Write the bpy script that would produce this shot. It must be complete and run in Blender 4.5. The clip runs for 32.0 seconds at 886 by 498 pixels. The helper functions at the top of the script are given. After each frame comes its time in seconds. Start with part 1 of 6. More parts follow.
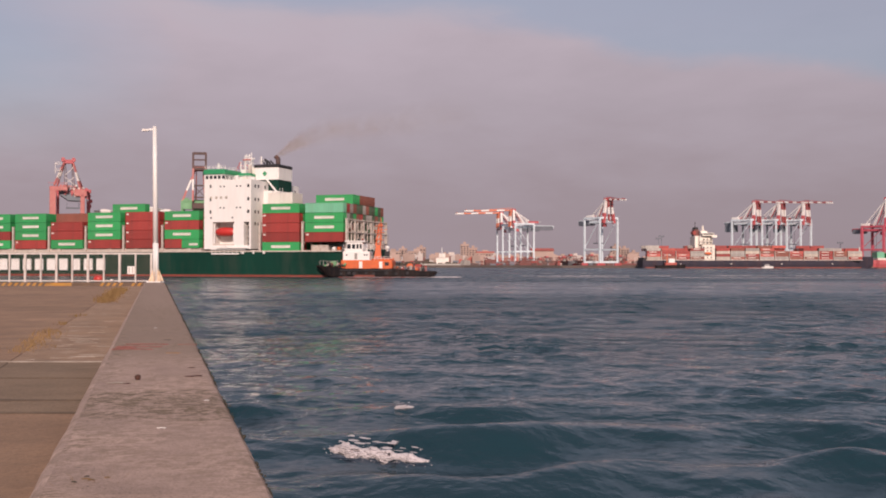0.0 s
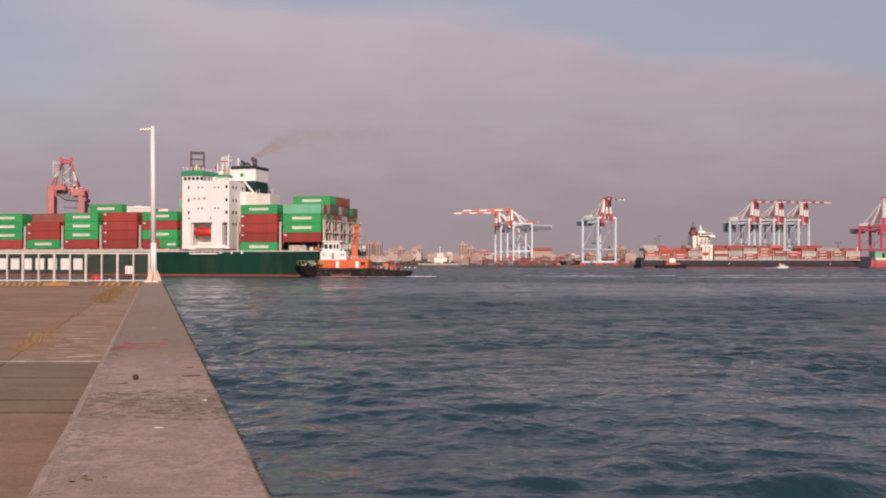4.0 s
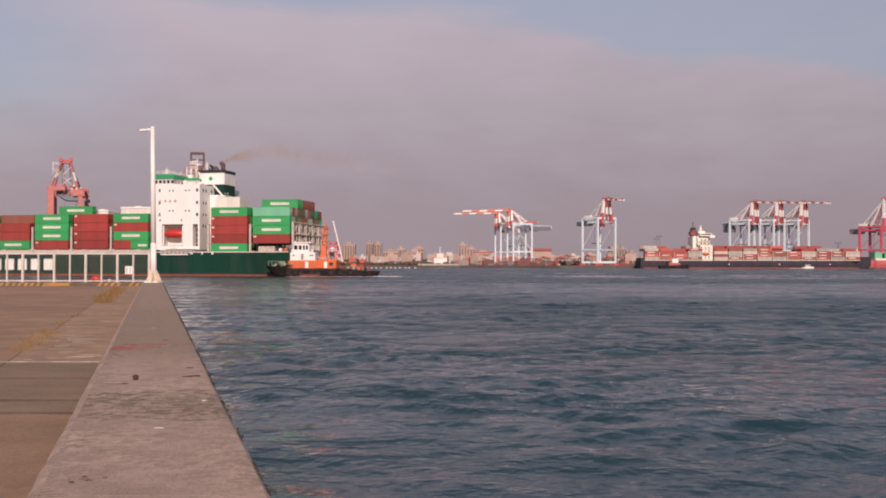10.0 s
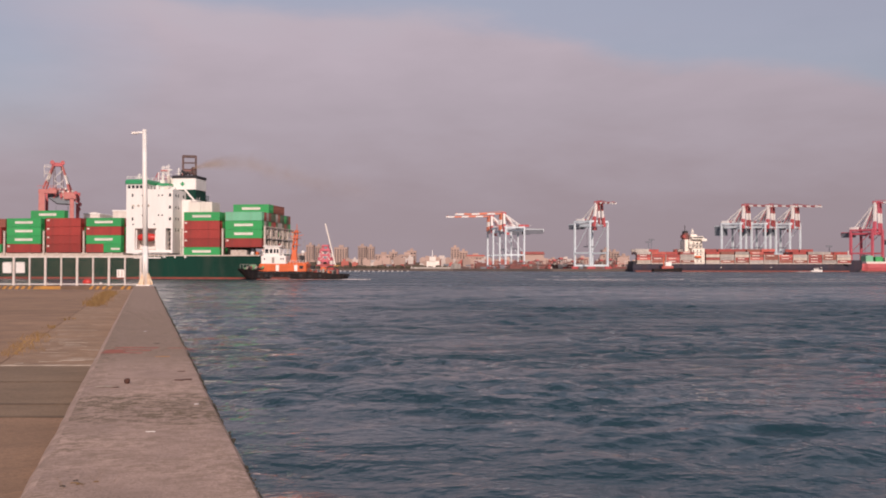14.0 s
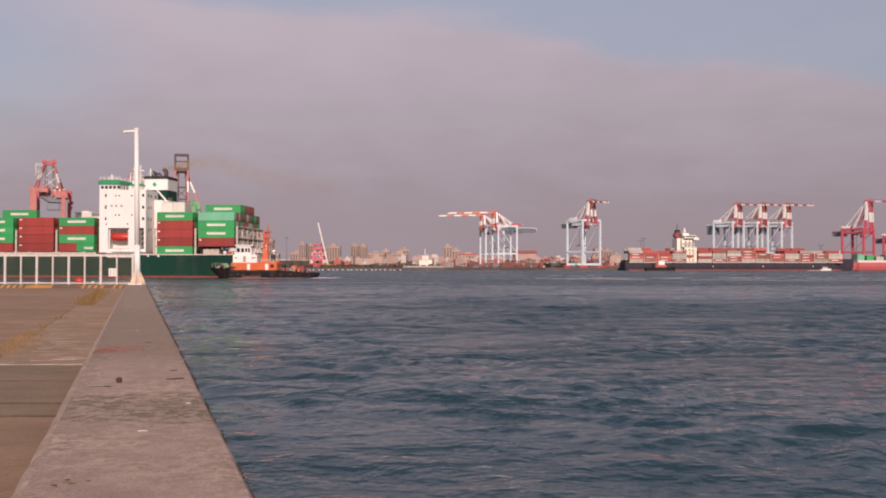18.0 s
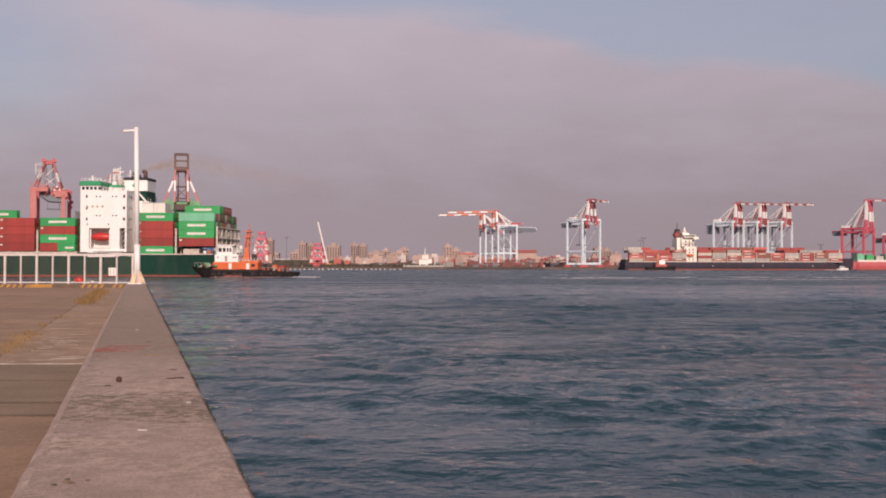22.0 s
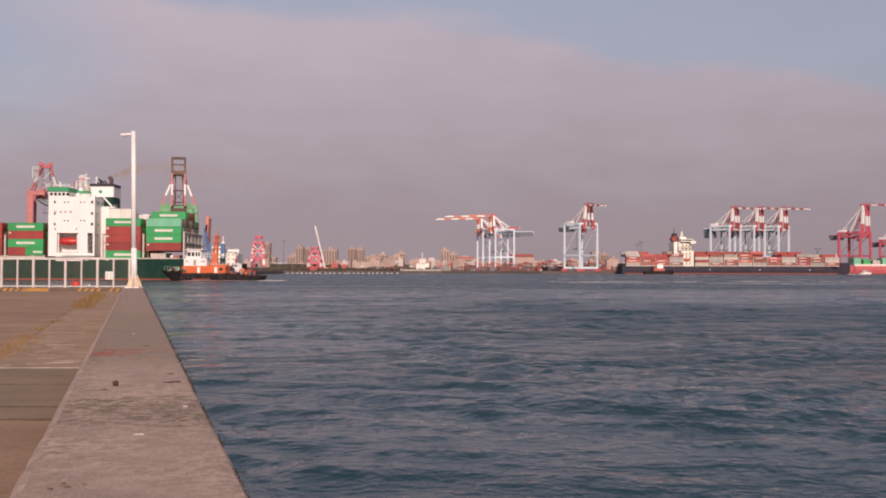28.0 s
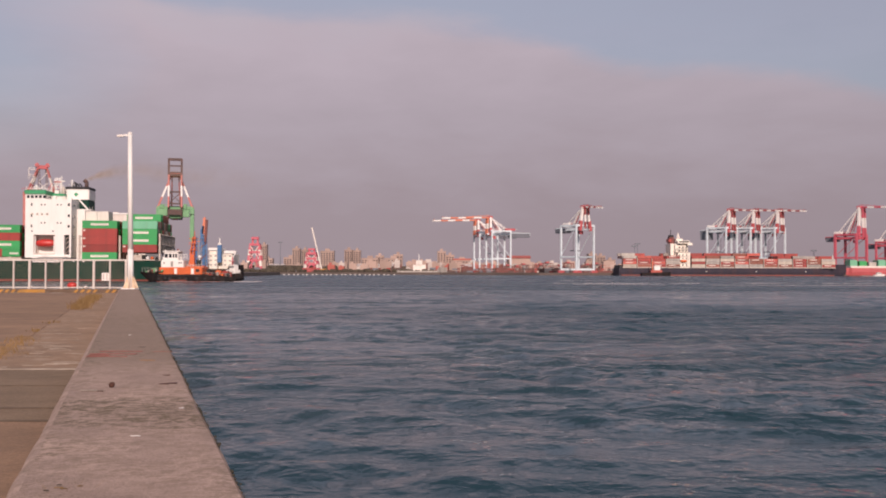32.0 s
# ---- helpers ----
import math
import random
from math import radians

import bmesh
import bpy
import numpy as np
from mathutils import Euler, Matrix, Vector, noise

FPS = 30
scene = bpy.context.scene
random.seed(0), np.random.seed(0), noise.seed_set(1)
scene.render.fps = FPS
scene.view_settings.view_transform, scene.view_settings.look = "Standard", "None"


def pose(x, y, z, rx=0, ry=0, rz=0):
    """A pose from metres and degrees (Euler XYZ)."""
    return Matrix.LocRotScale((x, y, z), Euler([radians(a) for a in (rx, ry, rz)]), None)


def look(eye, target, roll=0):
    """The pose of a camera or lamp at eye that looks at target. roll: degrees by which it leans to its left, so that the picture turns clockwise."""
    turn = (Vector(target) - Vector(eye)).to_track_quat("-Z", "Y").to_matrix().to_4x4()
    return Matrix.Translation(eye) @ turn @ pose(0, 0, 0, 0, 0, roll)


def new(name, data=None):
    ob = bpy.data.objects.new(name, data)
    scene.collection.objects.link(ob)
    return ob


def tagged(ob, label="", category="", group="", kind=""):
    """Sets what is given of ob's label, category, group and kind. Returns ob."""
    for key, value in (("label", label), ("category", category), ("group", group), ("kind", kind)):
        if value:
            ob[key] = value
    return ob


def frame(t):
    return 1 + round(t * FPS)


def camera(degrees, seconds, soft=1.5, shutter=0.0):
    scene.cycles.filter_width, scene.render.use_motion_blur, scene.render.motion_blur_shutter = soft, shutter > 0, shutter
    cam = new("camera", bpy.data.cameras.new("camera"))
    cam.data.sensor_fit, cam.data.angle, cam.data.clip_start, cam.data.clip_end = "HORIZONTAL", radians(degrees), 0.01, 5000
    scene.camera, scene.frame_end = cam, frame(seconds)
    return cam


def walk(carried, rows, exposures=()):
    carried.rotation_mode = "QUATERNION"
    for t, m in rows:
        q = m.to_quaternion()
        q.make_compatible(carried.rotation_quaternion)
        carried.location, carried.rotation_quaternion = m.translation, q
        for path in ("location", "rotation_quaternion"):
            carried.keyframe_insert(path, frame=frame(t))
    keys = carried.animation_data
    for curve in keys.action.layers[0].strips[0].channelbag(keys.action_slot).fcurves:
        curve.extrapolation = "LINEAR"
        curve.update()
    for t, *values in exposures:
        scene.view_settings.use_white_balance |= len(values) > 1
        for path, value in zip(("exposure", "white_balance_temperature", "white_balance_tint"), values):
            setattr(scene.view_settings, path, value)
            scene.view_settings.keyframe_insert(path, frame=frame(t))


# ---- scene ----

# ---- camera: on a tripod on the quay, turning a little. Seconds, degrees to the right, up, roll ----
EYE = (0.0, 0.0, 3.98)
CAM = [
    (0, 0.001, 0.843, 0.028),    (0.5, 0.014, 0.844, 0.031),    (1, 0.057, 0.844, 0.033),    (1.5, 0.093, 0.840, 0.035),
    (2, 0.103, 0.839, 0.037),    (2.5, 0.103, 0.841, 0.039),    (3, 0.106, 0.843, 0.040),    (3.5, 0.108, 0.840, 0.042),
    (5.5, 0.117, 0.792, 0.046),    (6, 0.112, 0.791, 0.046),    (6.5, 0.103, 0.790, 0.047),    (7, 0.100, 0.800, 0.047),
    (7.5, 0.099, 0.826, 0.048),    (8, 0.099, 0.838, 0.048),    (8.5, 0.099, 0.838, 0.048),    (9, 0.099, 0.838, 0.048),
    (9.5, 0.099, 0.840, 0.048),    (10, 0.117, 0.852, 0.048),    (10.5, 0.210, 0.894, 0.048),    (11, 0.355, 0.966, 0.048),
    (11.5, 0.445, 1.016, 0.048),    (12, 0.475, 1.039, 0.047),    (12.5, 0.483, 1.053, 0.047),    (13, 0.503, 1.063, 0.047),
    (13.5, 0.540, 1.048, 0.047),    (14, 0.550, 1.038, 0.047),    (14.5, 0.544, 1.037, 0.046),    (16.5, 0.780, 0.976, 0.046),
    (17, 0.826, 0.975, 0.046),    (17.5, 0.899, 0.974, 0.046),    (18, 0.971, 0.971, 0.047),    (18.5, 1.019, 0.969, 0.047),
    (19, 1.027, 0.971, 0.048),    (19.5, 1.009, 0.978, 0.048),    (20, 0.989, 0.984, 0.049),    (20.5, 0.984, 0.974, 0.050),
    (21, 0.984, 0.957, 0.051),    (21.5, 0.980, 0.947, 0.052),    (22, 0.976, 0.936, 0.053),    (22.5, 0.980, 0.928, 0.055),
    (23, 0.982, 0.927, 0.057),    (23.5, 0.974, 0.933, 0.058),    (24, 0.954, 0.948, 0.061),    (24.5, 0.952, 0.969, 0.063),
    (25, 0.963, 0.975, 0.065),    (25.5, 0.971, 0.977, 0.068),    (27.5, 1.109, 1.138, 0.081),    (28, 1.137, 1.166, 0.085),
    (28.5, 1.164, 1.190, 0.090),    (29, 1.192, 1.216, 0.094),    (29.5, 1.232, 1.230, 0.099),    (30, 1.266, 1.247, 0.104),
    (30.5, 1.285, 1.259, 0.110),    (31, 1.302, 1.263, 0.116),    (31.5, 1.316, 1.262, 0.122),    (32, 1.324, 1.253, 0.128),
]

cam = camera(47.85, 32.0, soft=1.9)
walk(cam, [(t, pose(*EYE) @ pose(0, 0, 0, 0, 0, -a) @ pose(0, 0, 0, 90 + p) @ pose(0, 0, 0, 0, 0, r)) for t, a, p, r in CAM],
     [(0.0, 0.12), (32.0, 0.12)])

# ---- world and sun ----
SUN_AZ, SUN_EL = 174.0, 25.0      # compass degrees from +y towards +x, height in degrees


def make_world():
    w = bpy.data.worlds.new("world")
    scene.world = w
    w.use_nodes = True
    nt = w.node_tree
    nt.nodes.clear()
    N, L = nt.nodes.new, nt.links.new

    def m(op, a, b=None, c=None, clamp=False):
        n = N("ShaderNodeMath")
        n.operation, n.use_clamp = op, clamp
        for i, v in enumerate((a, b, c)):
            if v is None:
                continue
            if isinstance(v, (int, float)):
                n.inputs[i].default_value = v
            else:
                L(v, n.inputs[i])
        return n.outputs[0]

    out, bg = N("ShaderNodeOutputWorld"), N("ShaderNodeBackground")
    sky = N("ShaderNodeTexSky")
    sky.sky_type, sky.sun_disc = "NISHITA", False
    sky.sun_elevation, sky.sun_rotation = radians(SUN_EL), radians(SUN_AZ)
    sky.air_density, sky.dust_density, sky.ozone_density = 1.0, 2.0, 1.5
    dim = N("ShaderNodeVectorMath")
    dim.operation = "SCALE"
    dim.inputs[3].default_value = 0.085
    L(sky.outputs[0], dim.inputs[0])
    co, sep = N("ShaderNodeTexCoord"), N("ShaderNodeSeparateXYZ")
    L(co.outputs["Generated"], sep.inputs[0])
    x, y, z = sep.outputs
    # the bank of cloud: its upper edge falls towards the east, and is broken by noise at two scales
    stretch = N("ShaderNodeMapping")
    stretch.inputs["Scale"].default_value = (2.2, 2.2, 7.0)
    L(co.outputs["Generated"], stretch.inputs[0])
    n1, n2 = N("ShaderNodeTexNoise"), N("ShaderNodeTexNoise")
    n1.inputs["Scale"].default_value, n1.inputs["Detail"].default_value = 1.6, 5
    n2.inputs["Scale"].default_value, n2.inputs["Detail"].default_value = 4.5, 6
    n2.inputs["Roughness"].default_value = 0.55
    L(stretch.outputs[0], n1.inputs["Vector"])
    L(stretch.outputs[0], n2.inputs["Vector"])
    rim = N("ShaderNodeFloatCurve")
    line = rim.mapping.curves[0]
    for k, (px_, pz_) in enumerate(((0.0, 0.55), (0.30, 0.50), (0.325, 0.34), (0.362, 0.268), (0.385, 0.248), (0.43, 0.243), (0.50, 0.243), (0.56, 0.226), (0.60, 0.202),
                                    (0.645, 0.190), (0.69, 0.170), (0.74, 0.145), (1.0, 0.12))):
        if k in (0, 1):
            line.points[k].location = (px_, pz_)
        else:
            line.points.new(px_, pz_)
    rim.mapping.update()
    L(m("MULTIPLY_ADD", x, 0.5, 0.5), rim.inputs["Value"])
    edge = rim.outputs[0]
    wob = m("ADD", m("MULTIPLY", m("SUBTRACT", n1.outputs[0], 0.5), 0.03), m("MULTIPLY", m("SUBTRACT", n2.outputs[0], 0.5), 0.035))
    over = m("SUBTRACT", m("ADD", edge, wob), z)
    mask = m("MULTIPLY_ADD", over, 38.0, 0.5, True)
    soft = N("ShaderNodeMapRange")
    soft.interpolation_type = "SMOOTHSTEP"
    # thinner cloud higher up
    thin = N("ShaderNodeMapRange")
    thin.inputs["From Min"].default_value, thin.inputs["From Max"].default_value = 0.26, 0.6
    thin.inputs["To Min"].default_value, thin.inputs["To Max"].default_value = 0.55, 0.4
    L(z, thin.inputs["Value"])
    L(thin.outputs[0], soft.inputs["To Min"])
    L(mask, soft.inputs["Value"])
    ramp = N("ShaderNodeValToRGB")
    cr = ramp.color_ramp
    cr.elements[0].position, cr.elements[0].color = 0.0, (0.322, 0.256, 0.280, 1)
    cr.elements[1].position, cr.elements[1].color = 1.0, (0.46, 0.42, 0.48, 1)
    for pos, col in ((0.18, (0.332, 0.269, 0.298, 1)), (0.45, (0.395, 0.335, 0.380, 1)), (0.72, (0.458, 0.387, 0.441, 1))):
        e = cr.elements.new(pos)
        e.color = col
    L(m("ADD", m("MULTIPLY", z, 3.2), m("MULTIPLY", m("SUBTRACT", n2.outputs[0], 0.5), 0.35), None, True), ramp.inputs[0])
    mix = N("ShaderNodeMix")
    mix.data_type = "RGBA"
    # the bank thins out towards the west, above the haze
    west = m("MULTIPLY", m("ADD", m("MULTIPLY_ADD", x, -7.0, -1.9), m("MULTIPLY", m("SUBTRACT", n1.outputs[0], 0.5), 1.2), None, True), m("MULTIPLY_ADD", z, 13.0, -1.2, True))
    L(m("MULTIPLY", soft.outputs[0], m("MULTIPLY_ADD", west, -0.5, 1.0)), mix.inputs["Factor"])
    L(dim.outputs[0], mix.inputs["A"])
    fade = N("ShaderNodeVectorMath")
    fade.operation = "SCALE"
    L(ramp.outputs[0], fade.inputs[0])
    L(m("SUBTRACT", 0.985, m("MULTIPLY", x, 0.11)), fade.inputs[3])
    L(fade.outputs[0], mix.inputs["B"])
    L(mix.outputs["Result"], bg.inputs[0])
    bg.inputs[1].default_value = 1.0
    L(bg.outputs[0], out.inputs[0])


make_world()
sun = new("sun", bpy.data.lights.new("sun", "SUN"))
sun.data.energy, sun.data.angle, sun.data.color = 3.5, radians(0.6), (1.0, 0.795, 0.715)
_az, _el = radians(SUN_AZ), radians(SUN_EL)
sun.matrix_world = look((math.sin(_az) * math.cos(_el) * 200, math.cos(_az) * math.cos(_el) * 200, math.sin(_el) * 200), (0, 0, 0))


# ---- materials ----
def mat(name, col, rough=0.6, metal=0.0, var=0.12, scale=1.0, grain=25.0, bump=0.15, dirt=None, dirt_amount=0.0, stripes=None, rnd=0.0, streak=False, speck=0.0, stretch=None, spec=None, patch=0.0):
    """A paint, stone or metal: two scales of noise in the colour, fine relief, stains of another colour."""
    M = bpy.data.materials.new(name)
    M.use_nodes = True
    nt = M.node_tree
    N, L = nt.nodes.new, nt.links.new
    b = nt.nodes["Principled BSDF"]
    b.inputs["Roughness"].default_value, b.inputs["Metallic"].default_value = rough, metal
    if spec is not None:
        b.inputs["Specular IOR Level"].default_value = spec
    co = N("ShaderNodeTexCoord")
    mp = N("ShaderNodeMapping")
    mp.inputs["Scale"].default_value = stretch or ((1, 1, 0.18) if streak else (1, 1, 1))
    L(co.outputs["Object"], mp.inputs[0])
    big, fine = N("ShaderNodeTexNoise"), N("ShaderNodeTexNoise")
    big.inputs["Scale"].default_value, big.inputs["Detail"].default_value = scale, 4
    fine.inputs["Scale"].default_value, fine.inputs["Detail"].default_value = grain, 5
    L(mp.outputs[0], big.inputs["Vector"])
    L(co.outputs["Object"], fine.inputs["Vector"])
    hsv = N("ShaderNodeHueSaturation")
    hsv.inputs["Color"].default_value = (*col, 1)
    amt = N("ShaderNodeMath")
    amt.operation = "ADD"
    a1, a2 = N("ShaderNodeMapRange"), N("ShaderNodeMapRange")
    for node, src, k in ((a1, big, var), (a2, fine, var * 0.7)):
        node.inputs["From Min"].default_value, node.inputs["From Max"].default_value = 0.3, 0.7
        node.inputs["To Min"].default_value, node.inputs["To Max"].default_value = -k, k
        L(src.outputs[0], node.inputs["Value"])
    L(a1.outputs[0], amt.inputs[0])
    L(a2.outputs[0], amt.inputs[1])
    one = N("ShaderNodeMath")
    one.operation = "ADD"
    one.inputs[1].default_value = 1.0
    L(amt.outputs[0], one.inputs[0])
    src = one.outputs[0]
    if rnd:
        oi, mr, mu = N("ShaderNodeObjectInfo"), N("ShaderNodeMapRange"), N("ShaderNodeMath")
        mr.inputs["To Min"].default_value, mr.inputs["To Max"].default_value = 1 - rnd, 1 + rnd
        mu.operation = "MULTIPLY"
        L(oi.outputs["Random"], mr.inputs["Value"])
        L(src, mu.inputs[0])
        L(mr.outputs[0], mu.inputs[1])
        src = mu.outputs[0]
    L(src, hsv.inputs["Value"])
    colour = hsv.outputs[0]
    if dirt:
        st = N("ShaderNodeTexNoise")
        st.inputs["Scale"].default_value, st.inputs["Detail"].default_value, st.inputs["Roughness"].default_value = scale * 2.3, 6, 0.65
        L(mp.outputs[0], st.inputs["Vector"])
        cut = N("ShaderNodeMapRange")
        cut.inputs["From Min"].default_value, cut.inputs["From Max"].default_value = 0.46, 0.66
        cut.inputs["To Max"].default_value = dirt_amount
        L(st.outputs[0], cut.inputs["Value"])
        worn = cut.outputs[0]
        if patch:
            pn, pr, pm = N("ShaderNodeTexNoise"), N("ShaderNodeMapRange"), N("ShaderNodeMath")
            pn.inputs["Scale"].default_value, pn.inputs["Detail"].default_value = patch, 3
            L(co.outputs["Object"], pn.inputs["Vector"])
            pr.inputs["From Min"].default_value, pr.inputs["From Max"].default_value = 0.42, 0.6
            pr.inputs["To Min"].default_value = 0.1
            L(pn.outputs[0], pr.inputs["Value"])
            pm.operation = "MULTIPLY"
            L(worn, pm.inputs[0])
            L(pr.outputs[0], pm.inputs[1])
            worn = pm.outputs[0]
        mx = N("ShaderNodeMix")
        mx.data_type = "RGBA"
        mx.inputs["B"].default_value = (*dirt, 1)
        L(worn, mx.inputs["Factor"])
        L(colour, mx.inputs["A"])
        colour = mx.outputs["Result"]
    if speck:
        sp, sc, sm = N("ShaderNodeTexNoise"), N("ShaderNodeMapRange"), N("ShaderNodeMix")
        sp.inputs["Scale"].default_value, sp.inputs["Detail"].default_value, sp.inputs["Roughness"].default_value = 38.0, 3, 0.8
        L(co.outputs["Object"], sp.inputs["Vector"])
        sc.inputs["From Min"].default_value, sc.inputs["From Max"].default_value = 0.50, 0.64
        sc.inputs["To Max"].default_value = speck
        L(sp.outputs[0], sc.inputs["Value"])
        sm.data_type = "RGBA"
        sm.inputs["B"].default_value = (*[v * 0.42 for v in col], 1)
        L(sc.outputs[0], sm.inputs["Factor"])
        L(colour, sm.inputs["A"])
        colour = sm.outputs["Result"]
    L(colour, b.inputs["Base Color"])
    if bump:
        bp = N("ShaderNodeBump")
        bp.inputs["Strength"].default_value, bp.inputs["Distance"].default_value = bump, 0.02
        L(fine.outputs[0], bp.inputs["Height"])
        L(bp.outputs[0], b.inputs["Normal"])
    return M


def node_maths(nt):
    """Two shorthands for a node tree: a math node, and a smooth step from one range to another."""
    def m(op, p, q=None, r=None, clamp=False):
        n = nt.nodes.new("ShaderNodeMath")
        n.operation, n.use_clamp = op, clamp
        for i, v in enumerate((p, q, r)):
            if isinstance(v, (int, float)):
                n.inputs[i].default_value = v
            elif v is not None:
                nt.links.new(v, n.inputs[i])
        return n.outputs[0]

    def span(v, f0, f1, t0, t1):
        n = nt.nodes.new("ShaderNodeMapRange")
        n.interpolation_type = "SMOOTHSTEP"
        for k, x in zip(("From Min", "From Max", "To Min", "To Max"), (f0, f1, t0, t1)):
            n.inputs[k].default_value = x
        nt.links.new(v, n.inputs["Value"])
        return n.outputs[0]

    return m, span


def coping_mat():
    """Weathered concrete of the coping: grain and pits, pale worn patches, moss stains that lie across it in bands."""
    M = bpy.data.materials.new("coping_concrete")
    M.use_nodes = True
    nt = M.node_tree
    N, L = nt.nodes.new, nt.links.new
    m, span = node_maths(nt)
    b = nt.nodes["Principled BSDF"]
    b.inputs["Roughness"].default_value = 0.92
    co, sep = N("ShaderNodeTexCoord"), N("ShaderNodeSeparateXYZ")
    L(co.outputs["Object"], sep.inputs[0])

    def grain(scale, detail, rough, stretch=(1, 1, 1)):
        mp, n = N("ShaderNodeMapping"), N("ShaderNodeTexNoise")
        mp.inputs["Scale"].default_value = stretch
        n.inputs["Scale"].default_value, n.inputs["Detail"].default_value, n.inputs["Roughness"].default_value = scale, detail, rough
        L(co.outputs["Object"], mp.inputs[0])
        L(mp.outputs[0], n.inputs["Vector"])
        return n.outputs[0]

    big, mid, blot, fine, pit = grain(0.7, 4, 0.5), grain(2.6, 5, 0.6), grain(17, 6, 0.78, (0.6, 1, 1)), grain(60, 4, 0.6), grain(34, 3, 0.8)
    along = m("ADD", m("ADD", sep.outputs[1], m("MULTIPLY", sep.outputs[0], 0.2886)), m("MULTIPLY", m("SUBTRACT", mid, 0.5), 1.3))
    band = m("MULTIPLY", span(along, 7.9, 8.9, 0.0, 1.0), span(along, 9.6, 10.5, 1.0, 0.0))
    band2 = m("MULTIPLY", span(along, 12.2, 15.5, 0.0, 0.95), span(along, 26.0, 34.0, 1.0, 0.75))
    inner = m("MULTIPLY", span(sep.outputs[0], -0.95, -1.2, 0.0, 0.35), span(mid, 0.4, 0.6, 0.0, 1.0))
    moss = m("MULTIPLY", span(blot, 0.44, 0.58, 0.0, 1.0), m("ADD", m("ADD", m("MULTIPLY", band, 1.0), m("MULTIPLY", band2, 0.45)), m("ADD", inner, span(big, 0.40, 0.60, 0.2, 0.6)), True), None, True)
    tone = m("ADD", m("ADD", span(big, 0.3, 0.7, 0.86, 1.16), span(mid, 0.3, 0.7, -0.1, 0.1)), m("SUBTRACT", span(fine, 0.3, 0.7, -0.16, 0.16), span(pit, 0.52, 0.66, 0.0, 0.34)))
    hsv = N("ShaderNodeHueSaturation")
    hsv.inputs["Color"].default_value = (0.448, 0.312, 0.25, 1)
    L(tone, hsv.inputs["Value"])
    mix = N("ShaderNodeMix")
    mix.data_type = "RGBA"
    mix.inputs["B"].default_value = (0.165, 0.118, 0.07, 1)
    L(m("MAXIMUM", moss, m("MULTIPLY", band2, span(mid, 0.3, 0.7, 0.3, 0.62))), mix.inputs["Factor"])
    L(hsv.outputs[0], mix.inputs["A"])
    L(mix.outputs["Result"], b.inputs["Base Color"])
    bp = N("ShaderNodeBump")
    bp.inputs["Strength"].default_value, bp.inputs["Distance"].default_value = 0.7, 0.012
    L(m("ADD", m("MULTIPLY", fine, 0.6), m("ADD", blot, m("MULTIPLY", pit, -0.5))), bp.inputs["Height"])
    L(bp.outputs[0], b.inputs["Normal"])
    return M


